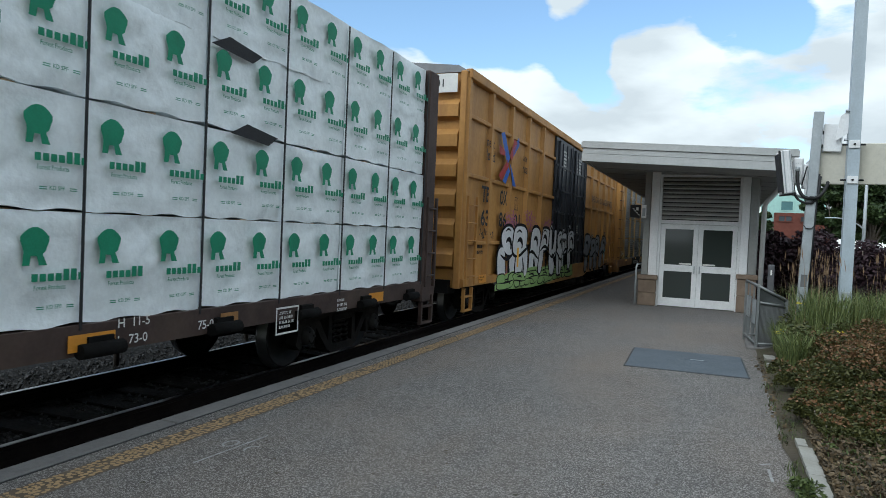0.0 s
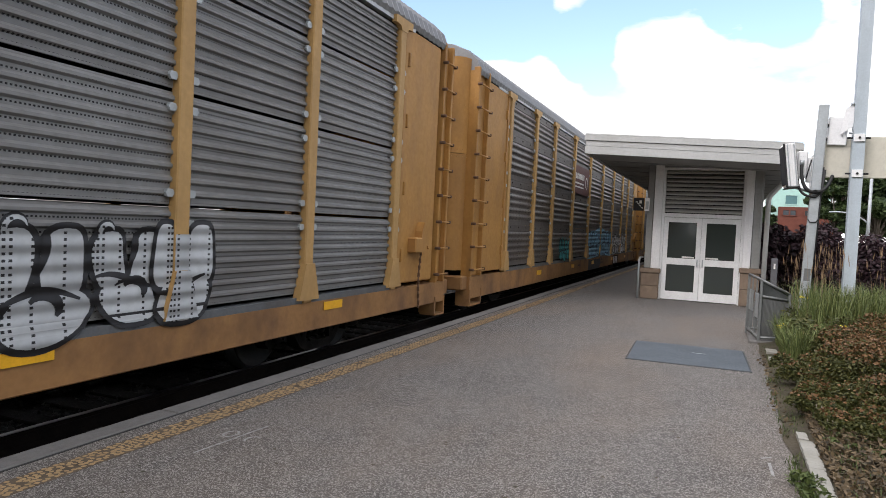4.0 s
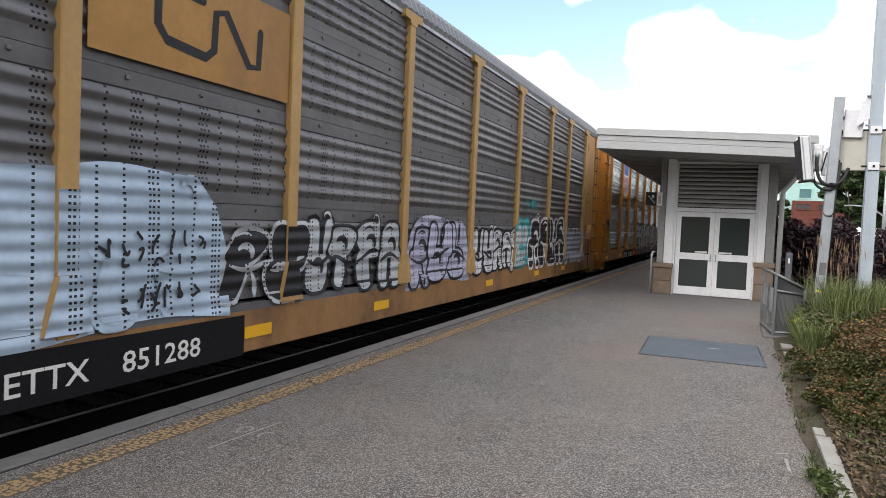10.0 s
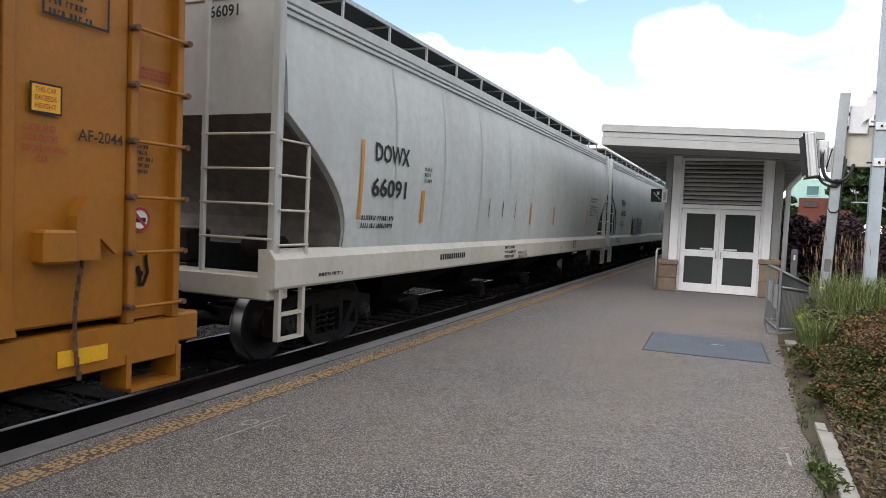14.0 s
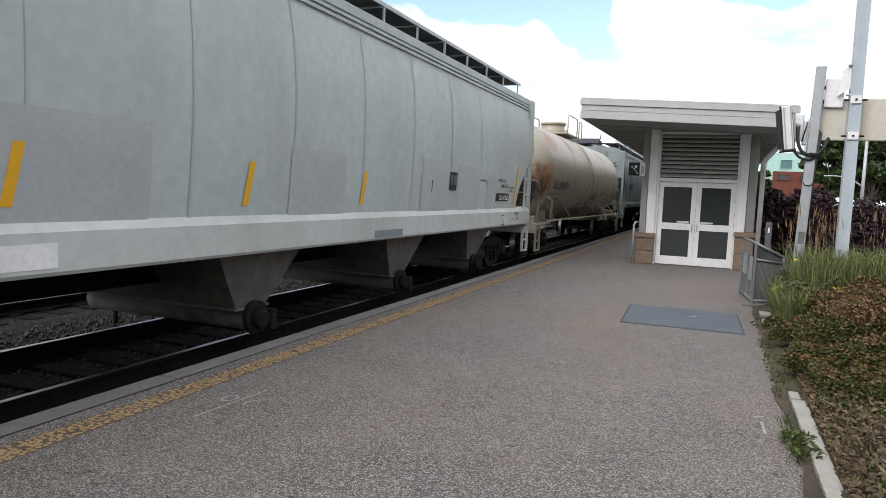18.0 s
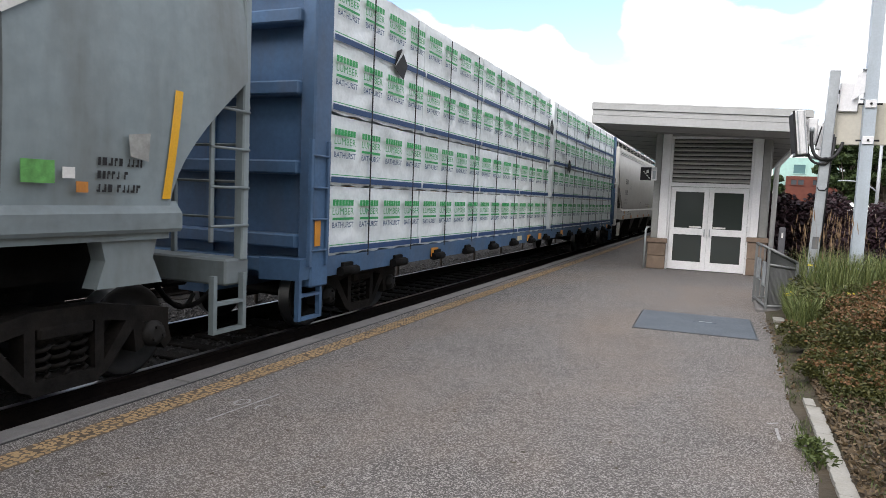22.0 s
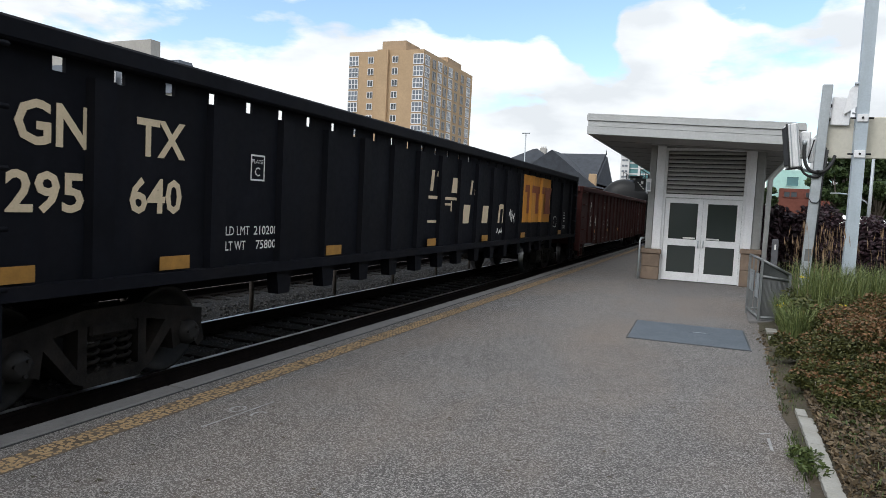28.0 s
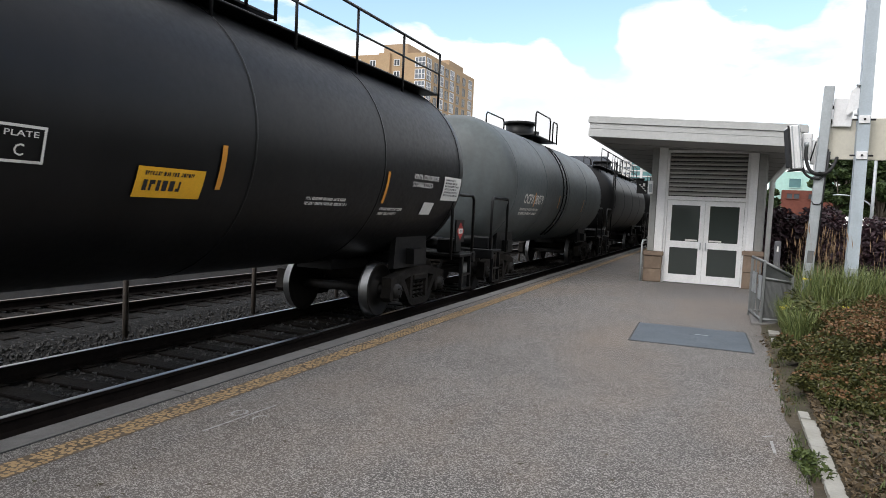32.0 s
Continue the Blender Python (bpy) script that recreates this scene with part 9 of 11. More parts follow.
# lumber car with the tree prints
word(lumA, "H  11-5", 4.05, 0.98, 0.075, 1.575, M_INKW)
word(lumA, "L  73-0", 4.05, 0.84, 0.075, 1.575, M_INKW)
word(lumA, "75-0", 4.95, 0.86, 0.08, 1.575, M_INKW)
marks(lumA, (3.60, 8.22), 0.84, 0.97, 0.42, 1.575, M_REFO)
marks(lumA, (5.25,), 0.84, 0.98, 0.25, 1.575, mk("faded_orange", (0.30, 0.15, 0.05), 0.7))
outline_box(lumA, 6.1, 6.52, 0.66, 0.96, 1.60, M_INKW, 0.02)
small(lumA, 6.16, 0.88, 0.3, 0.03, 4, 1.60, M_INKW, 3)
small(lumA, 7.4, 0.92, 0.25, 0.035, 3, 1.575, M_INKW, 4)

# boxcar
X = 1.5605
for w, u, z, h in (("next", 13.05, 3.62, 0.19), ("load", 13.05, 3.34, 0.23), ("any", 15.75, 3.62, 0.17), ("road", 15.75, 3.34, 0.22)):
    word(box1, w, u, z, h, 1.53 if u < 13.5 else 1.53, M_INKK)
for w, u, z in (("TB", 12.85, 2.50), ("OX", 14.05, 2.50), ("63", 12.85, 2.02), ("86", 14.05, 2.02), ("01", 15.15, 2.02)):
    word(box1, w, u, z, 0.30 if len(w) == 2 else 0.3, 1.53, M_INKK, 0.52)
outline_box(box1, 15.18, 15.45, 2.42, 2.72, 1.53, M_INKK)
word(box1, "PLATE", 15.21, 2.63, 0.04, 1.53, M_INKK)
word(box1, "F", 15.27, 2.47, 0.10, 1.53, M_INKK)
for k, (w, u, wd) in enumerate((("RAILCAR", 24.95, 1.5), ("POOLING", 26.63, 1.55), ("EXPERTS", 28.35, 1.36))):
    word(box1, w, u, 3.18, 0.22, 1.5605, M_INKK, wd)
for pts, m in ((((13.85, 4.0), (14.1, 4.05), (14.55, 3.55), (14.4, 3.35)), M_INKBL), (((14.55, 3.45), (14.75, 3.3), (15.1, 2.95), (14.85, 2.95)), M_INKBL), (((14.85, 4.0), (15.1, 3.95), (14.7, 3.5), (14.55, 3.6)), M_INKR), (((13.8, 3.1), (14.0, 3.0), (14.5, 3.35), (14.4, 3.5)), M_INKR), (((14.1, 3.0), (14.3, 2.95), (14.6, 3.25), (14.45, 3.35)), M_INKBL), (((14.75, 3.75), (15.2, 4.1), (15.25, 3.9), (14.8, 3.6)), M_INKBL), (((13.75, 3.75), (14.2, 3.65), (14.2, 3.55), (13.8, 3.55)), M_INKR)):
    poly(box1, pts, 1.5615, m, "emblem_stripe")
graf(box1, 14.2, 18.6, 0.85, 2.15, G_WH, G_BK, 31, None, 4, 1.5635)
graf(box1, 18.6, 21.8, 0.85, 2.05, G_WH, G_BK, 32, None, 4, 1.5835)
graf(box1, 14.0, 21.8, 0.62, 0.98, G_GN, G_BK, 33, G_GN, 7, 1.5745)
G_MG = paintm("spray_magenta", (0.36, 0.13, 0.24))
for u_, z_, sd in ((14.9, 2.15, 1), (16.5, 2.2, 2), (18.3, 2.1, 3), (15.0, 0.9, 4)):
    mist(box1[0], u_ - box1[1] - 0.5, u_ - box1[1] + 0.5, z_ - 0.25, z_ + 0.25, G_MG, 1.5600, sd)
graf(box1, 23.9, 28.2, 0.72, 1.95, G_GY, G_BK, 34, None, 4, 1.5705)
poly(box1, ((28.0, 1.70), (28.15, 1.66), (28.2, 1.82), (28.3, 1.68), (28.46, 1.74), (28.38, 1.5), (28.52, 1.34), (28.36, 1.32), (28.42, 1.02), (28.25, 0.80), (28.1, 1.1), (28.12, 1.4)), 1.5695, G_TL, "sprayed_splash")
poly(box1, ((27.98, 1.66), (28.05, 1.70), (28.14, 1.42), (28.3, 1.22), (28.2, 1.1), (28.36, 0.80), (28.30, 0.78), (28.10, 1.08), (28.2, 1.2), (28.06, 1.4)), 1.5720, G_WH, "sprayed_rim")
tagline(box1, 12.8, 13.7, 1.75, 1.95, M_INKK, 35, 1.53, 0.03)
tagline(box1, 29.1, 29.7, 1.75, 2.0, M_INKK, 36, 1.56, 0.03)
tagline(box1, 29.2, 29.6, 1.2, 1.5, G_RD, 37, 1.56, 0.04)
small(box1, 20.0, 4.35, 0.8, 0.06, 6, 1.5335, M_INKW, 5)
small(box1, 22.2, 4.35, 0.8, 0.06, 6, 1.5335, M_INKW, 6)
small(box1, 22.3, 2.2, 0.6, 0.04, 4, 1.5335, M_INKW, 7)
small(box1, 20.3, 1.95, 0.3, 0.05, 4, 1.5335, M_INKW, 7)
for u_, u2_, zt_, rows_ in ((27.67, 28.02, 2.34, (("EXH", "17-0"), ("EXW", "10-8"), ("EW", "9-7"), ("L", "60-9"), ("W", "9-6"), ("H", "13-1"))), (28.53, 28.92, 2.36, (("EXH W", "9-2"), ("EW H", "5-3"), ("IW H", "16-9"), ("EMPTY CG", "5-2"), ("FLOOR H", "3-8")))):
    for k, (a_, b_) in enumerate(rows_):
        word(box1, a_, u_, zt_ - 0.095 * k, 0.055, 1.4655, M_INKK)
        word(box1, b_, u2_, zt_ - 0.095 * k, 0.055, 1.4655, M_INKK)
small(box1, 12.9, 1.55, 0.9, 0.07, 2, 1.465, M_INKK, 10)
marks(box1, (15.4, 18.55, 27.5, 29.6), 1.10, 1.55, 0.13, 1.578)
for u in (12.75, 29.2):
    patch(box1, u, u + 0.45, 0.86, 1.02, 1.578, M_REFO, "notice")
    small(box1, u + 0.04, 0.96, 0.35, 0.03, 2, 1.5795, M_INKK, 11)
bm = bm_new()
box(bm, -1.33, 1.33, -box1[2] - 0.112, -box1[2] - 0.108, 4.45, 4.80)
part("white_end_band", bm, M_INKW, box1[0])
end_word(box1, "638601", 0.45, 4.55, 0.15, 0.114, M_INKK)
end_word(box1, "OX", 0.1, 4.55, 0.15, 0.114, M_INKK)
bm = bm_new()
for z in (4.15, 3.6, 2.5):
    for i in range(3):
        box(bm, -0.6, 0.5 - 0.1 * i, -box1[2] - 0.104, -box1[2] - 0.101, z - i * 0.07, z - i * 0.07 + 0.035)
part("small_print", bm, M_INKK, box1[0])

# first autorack
patch(ar1, 38.62, 41.2, 2.98, 3.92, XP + 0.002, M_RACKY, "logo_board")
for i, u in enumerate((39.3, 39.9, 40.45)):
    poly(ar1, ((u, 3.38), (u + 0.42, 3.34), (u + 0.46, 3.72), (u + 0.1, 3.76)), XP + 0.004, M_INKK, "logo_block")
patch(ar1, 39.2, 40.8, 3.05, 3.17, XP + 0.004, M_INKK, "logo_bar")
graf(ar1, 38.4, 41.2, 0.92, 1.85, G_GY, G_BK, 41, None, 3)
graf(ar1, 40.6, 42.0, 0.92, 1.85, G_CR, G_BK, 42, None, 2, XP + 0.02)
graf(ar1, 43.9, 46.9, 0.90, 1.75, G_SV, G_RD, 43, None, 6)
graf(ar1, 46.8, 48.6, 0.85, 1.70, G_TL, G_SV, 44, None, 2)
graf(ar1, 48.6, 52.5, 0.85, 1.70, G_SV, G_BK, 45, None, 6)
tagline(ar1, 42.2, 43.2, 1.35, 1.75, M_INKK, 46)
poly(ar1, ((37.8, 0.52), (41.45, 0.54), (41.72, 0.858), (37.8, 0.858)), 1.566, G_BK, "black_sill_patch")
word(ar1, "ETTX", 38.52, 0.50, 0.19, 1.568, M_INKW, 0.88)
word(ar1, "710304", 39.58, 0.50, 0.19, 1.568, M_INKW, 1.18)
marks(ar1, (35.2, 42.0, 46.2, 50.5, 54.5), 0.74, 0.84, 0.42, 1.569)
marks(ar1, (39.27,), 0.77, 0.86, 0.42, 1.572)
patch(ar1, 34.9 - 0.9, 34.45, 3.45, 3.95, 1.525, M_REFO, "notice")
tagline(ar1, 33.7, 34.3, 1.5, 1.9, M_INKK, 47, 1.548)
tagline(ar1, 33.7, 34.2, 1.0, 1.35, M_INKW, 48, 1.548)
# latch slots across the leading door of the first
for z in (2.33, 3.93):
    bm = bm_new()
    y_ = -ar1[2] + 0.33
    tube(bm, [(0.60, y_ - 0.43, z), (0.98, y_ - 0.375, z), (1.24, y_ - 0.22, z)], 0.04, 6)
    part("latch_slot", bm, M_UNDER, ar1[0])
# second
patch(ar2, 68.72, 71.25, 3.02, 3.92, XP + 0.002, mk("logo_maroon", (0.09, 0.022, 0.02), 0.6, var=0.3, scale=4, dirt=(0.10, 0.09, 0.08)), "logo_board")
for i in range(7):
    patch(ar2, 69.0 + i * 0.2, 69.14 + i * 0.2, 3.50, 3.68, XP + 0.004, M_INKW, "logo_block")
for z in (3.34, 3.22):
    patch(ar2, 68.95, 70.3, z, z + 0.05, XP + 0.004, M_INKW, "logo_bar")
bm = bm_new()
stroke(bm, [(70.75 - ar2[1] + 0.16 * math.cos(a), 3.42 + 0.2 * math.sin(a)) for a in (radians(k) for k in range(-60, 240, 25))], 0.06, XP + 0.005)
part("logo_ring", bm, M_INKW, ar2[0])
graf(ar2, 71.6, 76.6, 0.92, 1.80, G_LB, G_DB, 51, G_LB, 4)
graf(ar2, 77.0, 81.2, 0.90, 1.70, G_WH, G_BK, 52, None, 7)
graf(ar2, 67.2, 68.5, 0.95, 1.55, G_TL, G_BK, 53, None, 4)
tagline(ar2, 80.3, 82.0, 1.35, 1.65, M_INKW, 54)
tagline(ar2, 80.5, 81.8, 0.98, 1.2, M_INKW, 55)
marks(ar2, (64.6, 68.85, 72.4, 76.9, 81.0), 0.64, 0.76, 0.45, 1.566, M_REFL)
bm = bm_new()
for i in range(3):
    bar(bm, 77.65 - ar2[1] + i * 0.42, 77.95 - ar2[1] + i * 0.42, 0.48, 0.78, 1.5635)
patch(ar2, 77.5, 79.0, 0.44, 0.82, 1.562, G_BK, "black_sill_patch")
part("logo_block", bm, M_INKW, ar2[0])
poly(ar2, ((71.8, 0.44), (74.1, 0.44), (74.45, 0.62), (74.2, 0.80), (71.8, 0.80)), 1.5625, mk("sill_dark_swirl", (0.05, 0.055, 0.06), 0.7, var=0.4), "sill_patch")
small(ar2, 74.55, 0.72, 0.5, 0.08, 2, 1.5625, M_INKK, 63)
outline_box(ar2, 82.95, 83.4, 2.85, 3.2, 1.55, M_INKK, 0.02)
small(ar2, 83.0, 3.1, 0.3, 0.035, 4, 1.55, M_INKK, 12)
small(ar2, 83.1, 1.75, 0.3, 0.035, 4, 1.55, M_INKK, 13)
tagline(ar2, 83.0, 83.6, 1.05, 1.3, G_RD, 56, 1.55)
small(ar2, 69.9, 0.66, 0.7, 0.05, 1, 1.566, M_INKK, 14)
# third
for i in range(8):
    patch(ar3, 93.55 + i * 0.28, 93.74 + i * 0.28, 3.22, 3.42 - (0.05 if i else 0), XP + 0.001, M_INKK, "logo_block")
word(ar3, "NKCR", 87.85, 1.86, 0.10, 1.55, M_INKK)
word(ar3, "5612", 87.88, 1.70, 0.10, 1.55, M_INKK)
patch(ar3, 93.3, 95.6, 0.60, 0.86, 1.562, G_BK, "black_sill_patch")
word(ar3, "ETTX", 93.5, 0.65, 0.15, 1.566, M_INKW, 0.7)
word(ar3, "702411", 94.4, 0.65, 0.15, 1.566, M_INKW, 1.0)
graf(ar3, 96.6, 101.6, 0.62, 1.72, paintm("spray_faded_red", (0.20, 0.10, 0.09)), paintm("spray_blue_grey", (0.07, 0.08, 0.09)), 61, paintm("spray_dull_slate", (0.10, 0.11, 0.125)), 5)
patch(ar3, 96.2, 103.3, 0.54, 0.86, 1.5622, paintm("spray_salmon", (0.22, 0.095, 0.06)), "sprayed_ground")
for k in range(7):
    poly(ar3, ((96.4 + k * 0.95, 0.54), (96.95 + k * 0.95, 0.54), (97.15 + k * 0.95, 0.85), (96.6 + k * 0.95, 0.85)), 1.5635, paintm("spray_soot", (0.035, 0.034, 0.038)), "sprayed_stripe")
graf(ar3, 103.2, 106.5, 0.85, 1.65, G_YL, G_BK, 62, None, 6)
graf(ar3, 101.6, 103.0, 0.9, 1.75, G_DB, G_RD, 63, None, 2)
graf(ar3, 107.6, 110.75, 0.88, 1.46, G_BK, G_GY, 64, G_BK, 4)
poly(ar3, [(107.5, 1.50)] + [(107.5 + 0.1 * k, 1.60 + 0.035 * math.sin(k * 1.1) + 0.02 * math.sin(k * 2.7)) for k in range(35)] + [(110.9, 1.50)], XP + 0.001, paintm("spray_dull_lime", (0.26, 0.28, 0.07)), "sprayed_rim")
poly(ar3, ((107.7, 0.50), (109.6, 0.49), (110.9, 0.60), (111.0, 0.86), (107.6, 0.86)), 1.5622, paintm("spray_olive", (0.15, 0.12, 0.065)), "sprayed_ground")
for u_, w_, z_ in ((108.32, 0.17, 0.50), (108.78, 0.27, 0.55), (109.36, 0.26, 0.60), (109.9, 0.19, 0.64), (110.38, 0.24, 0.66)):
    poly(ar3, [(u_ + w_ * math.cos(a_), 0.858 - (0.858 - z_) * max(0.0, -math.sin(a_)) ** 0.7) for a_ in (math.pi + k * math.pi / 12 for k in range(13))], 1.5636, G_BK, "black_letter_foot")
marks(ar3, (89.6, 92.6, 99.3, 102.5, 109.6, 111.4), 0.62, 0.74, 0.42, 1.566)
outline_box(ar3, 88.75, 89.3, 0.55, 0.78, 1.566, M_INKK)
small(ar3, 88.8, 0.7, 0.4, 0.04, 3, 1.566, M_INKK, 15)
outline_box(ar3, 111.25, 111.75, 3.05, 3.45, 1.55, M_INKK, 0.02)
small(ar3, 111.3, 3.36, 0.35, 0.035, 5, 1.55, M_INKK, 16)
small(ar3, 111.25, 2.3, 0.3, 0.04, 8, 1.55, M_INKK, 17)
bm = bm_new()
for z0, z1, m in ((4.28, 4.98, M_INKW),):
    box(bm, -1.0, 1.0, -ar3[2] + 0.02, -ar3[2] + 0.135, z0, z1)
part("white_door_panel", bm, M_INKW, ar3[0])
for k, w in enumerate(("LOWER & LOCK", "HINGED DECK", "CLOSE & LOCK", "DOORS BEFORE", "MOVING CAR")):
    end_word(ar3, w, 0.56, 1.98 - 0.075 * k, 0.05, 0.102 - 0.44, M_INKK, (0.40, 0.36, 0.38, 0.40, 0.36)[k])
# fourth
bm = bm_new()
y_ = -ar4[2] + 0.33
A_ = [(1.28, 0.175), (1.0, 0.372), (0.5, 0.452), (0.0, 0.472)]
for (xa, ya), (xb, yb_) in zip(A_[:-1], A_[1:]):
    bm.faces.new([bm.verts.new((x, y_ - y, z)) for x, y, z in ((xa, ya, 4.3), (xb, yb_, 4.3), (xb, yb_, 4.98), (xa, ya, 4.98))])
part("white_door_panel", bm, M_INKW, ar4[0])
patch(ar4, 120.2, 122.62, 3.0, 3.92, XP + 0.002, M_RACKY, "logo_board")
bm = bm_new()
stroke(bm, [(a - ar4[1], z) for a, z in ((121.35, 3.68), (120.95, 3.70), (120.85, 3.60), (120.85, 3.35), (120.95, 3.24), (121.4, 3.20), (121.5, 3.28), (121.52, 3.62), (121.65, 3.66), (121.98, 3.24), (122.12, 3.26), (122.14, 3.60))], 0.085, XP + 0.005)
part("logo_line", bm, M_INKK, ar4[0])
G_PB = paintm("spray_pale_blue", (0.40, 0.50, 0.62))
graf(ar4, 119.2, 121.6, 0.90, 2.0, G_PB, G_PB, 71, G_PB, 2)
tagline(ar4, 120.3, 121.5, 1.35, 1.65, M_INKK, 72, XP + 0.03, 0.028)
tagline(ar4, 120.5, 121.4, 0.98, 1.22, M_INKK, 73, XP + 0.03, 0.028)
graf(ar4, 121.7, 123.0, 0.95, 1.75, G_BK, G_SV, 74, None, 2)
graf(ar4, 123.0, 125.3, 0.95, 1.80, G_SV, G_BK, 75, None, 4)
graf(ar4, 125.7, 127.9, 0.85, 1.75, G_LV, G_BK, 76, G_LV, 3)
graf(ar4, 128.3, 131.0, 0.85, 1.70, G_WH, G_BK, 77, None, 5)
graf(ar4, 130.9, 131.9, 0.88, 1.85, G_SV, G_TL, 78, G_TL, 1)
graf(ar4, 132.0, 135.3, 0.80, 2.0, G_BK, G_WH, 79, None, 4)
graf(ar4, 135.5, 138.1, 0.80, 1.70, G_LV, G_SV, 80, None, 5)
graf(ar4, 115.0, 118.2, 0.90, 1.75, G_BK, paintm("spray_pale_teal", (0.30, 0.42, 0.40)), 81, None, 5)
graf(ar4, 118.3, 119.1, 0.9, 1.7, G_SV, G_LV, 84, G_SV, 2)
tagline(ar4, 131.6, 132.6, 2.1, 2.4, G_TL, 82)
patch(ar4, 118.6, 122.0, 0.42, 0.82, 1.562, G_BK, "black_sill_patch")
word(ar4, "ETTX", 119.6, 0.52, 0.17, 1.566, M_INKW, 0.65)
word(ar4, "851288", 120.55, 0.52, 0.17, 1.566, M_INKW, 0.85)
marks(ar4, (115.4, 122.0, 124.6, 129.0, 132.4, 135.1), 0.58, 0.70, 0.42, 1.566)
outline_box(ar4, 137.6 + 0.5, 138.55, 2.55, 2.85, 1.55, M_INKK, 0.02)
small(ar4, 138.15, 1.8, 0.3, 0.04, 6, 1.55, M_INKK, 18)
tagline(ar4, 114.3, 114.9, 3.2, 3.6, M_INKK, 83, 1.55, 0.02)
# fifth
SHIELD = ((-0.25, 1.90), (-0.235, 1.81), (-0.17, 1.75), (-0.07, 1.72), (0.0, 1.70), (0.07, 1.72), (0.17, 1.75), (0.235, 1.81), (0.25, 1.90), (0.21, 2.06), (0.225, 2.18), (0.16, 2.21), (0.08, 2.20), (0.0, 2.27), (-0.08, 2.20), (-0.16, 2.21), (-0.225, 2.18), (-0.21, 2.06))
M_FADED = mk("faded_brown_print", (0.16, 0.065, 0.008), 0.6, var=0.2)
patch(ar5, 145.18, 147.0, 3.05, 4.70, XP + 0.002, M_UPY, "logo_board")
def shield_at(a, b):
    """A point of the shield's outline, scaled from the unit form."""
    return 146.1 + a * 2.5, 3.10 + (b - 1.70) * 2.75


poly(ar5, [shield_at(a, b) for a, b in SHIELD], XP + 0.004, M_INKW, "shield")
poly(ar5, [shield_at(a * 0.93, 1.985 + (b - 1.985) * 0.95) for a, b in SHIELD if b > 2.0] + [shield_at(-0.2, 2.03), shield_at(0.2, 2.03)], XP + 0.006, M_INKBL, "shield_top")
for i in range(7):
    a_ = -0.205 + i * 0.062
    low = 1.735 + 1.5 * (a_ + 0.018) ** 2
    poly(ar5, (shield_at(a_, low), shield_at(a_ + 0.036, low), shield_at(a_ + 0.036, 2.01), shield_at(a_, 2.01)), XP + 0.006, M_INKR, "shield_stripe")
word(ar5, "BUILDING", 147.75, 4.26, 0.24, XP, M_INKK, 1.75)
word(ar5, "AMERICA", 149.95, 4.26, 0.24, XP, M_INKK, 1.55)
patch(ar5, 146.2, 148.95, 0.56, 0.84, 1.563, G_BK, "black_sill_patch")
word(ar5, "ETTX", 146.35, 0.54, 0.2, 1.567, M_INKW, 0.95)
word(ar5, "716825", 147.6, 0.54, 0.2, 1.567, M_INKW, 1.2)
for k, z in enumerate((1.52, 1.28, 1.02)):
    tagline(ar5, 147.3, 148.3, z, z + 0.18, M_INKK, 91 + k)
poly(ar5, ((148.72, 0.56), (150.18, 0.56), (150.12, 0.72), (150.05, 0.885), (149.0, 0.885), (148.9, 0.72)), 1.5655, G_RD, "red_spray")
poly(ar5, ((149.66, 0.91), (150.02, 0.91), (149.93, 1.33), (149.75, 1.33)), 1.604, G_RD, "red_spray")
poly(ar5, ((149.75, 1.34), (149.92, 1.34), (149.92, 1.98), (149.86, 1.75), (149.78, 1.6)), 1.580, G_RD, "red_spray")
bm = bm_new()
stroke(bm, [(150.05 - ar5[1], 0.56), (150.08 - ar5[1], 0.86)], 0.03, 1.567)
part("white_spray_edge", bm, G_WH, ar5[0])
graf(ar5, 149.9, 155.4, 0.80, 2.05, G_SV, G_BK, 95, None, 5)
graf(ar5, 155.2, 159.3, 0.72, 1.95, G_SV, G_BK, 96, None, 4)
for u_, z_, sd in ((150.6, 2.1, 1), (152.8, 2.15, 2), (153.6, 2.2, 3), (156.2, 1.95, 4), (157.0, 1.75, 5), (158.9, 1.5, 6), (159.6, 1.1, 7), (159.5, 0.95, 8)):
    mist(ar5[0], u_ - ar5[1] - 0.5, u_ - ar5[1] + 0.5, z_ - 0.28, z_ + 0.28, G_RD, 1.5345, 400 + sd, 60)
graf(ar5, 150.5, 159.0, 0.56, 0.85, paintm("spray_smoke", (0.10, 0.105, 0.115)), G_PK, 97, paintm("spray_smoke", (0.10, 0.105, 0.115)), 6, 1.565)
for i in range(9):
    bm = bm_new()
    u_ = 150.9 + i * 0.93 - ar5[1]
    swash(bm, [(u_ + 0.5 * f, 0.57 + 0.8 * f) for f in (k / 6 for k in range(7))], 0.02, 0.07, lambda q: (1.595 if q < 0.95 else 1.567), 0)
    part("sprayed_highlight", bm, G_SV, ar5[0])
for k, z in enumerate((1.65, 1.38, 1.12)):
    tagline(ar5, 160.0, 161.2, z, z + 0.2, M_INKK, 98 + k)
marks(ar5, (142.0, 145.1, 149.1, 152.2, 155.9, 159.6, 165.17), 0.62, 0.74, 0.42, 1.567)
small(ar5, 143.0, 0.76, 0.34, 0.03, 4, 1.566, M_FADED, 19)
word(ar5, "AF-2044", 165.32, 2.27, 0.085, 1.55, M_INKK, 0.39)
outline_box(ar5, 165.03, 165.57, 3.10, 3.42, 1.55, M_INKK, 0.02)
small(ar5, 165.08, 3.34, 0.4, 0.045, 4, 1.55, M_INKK, 17)
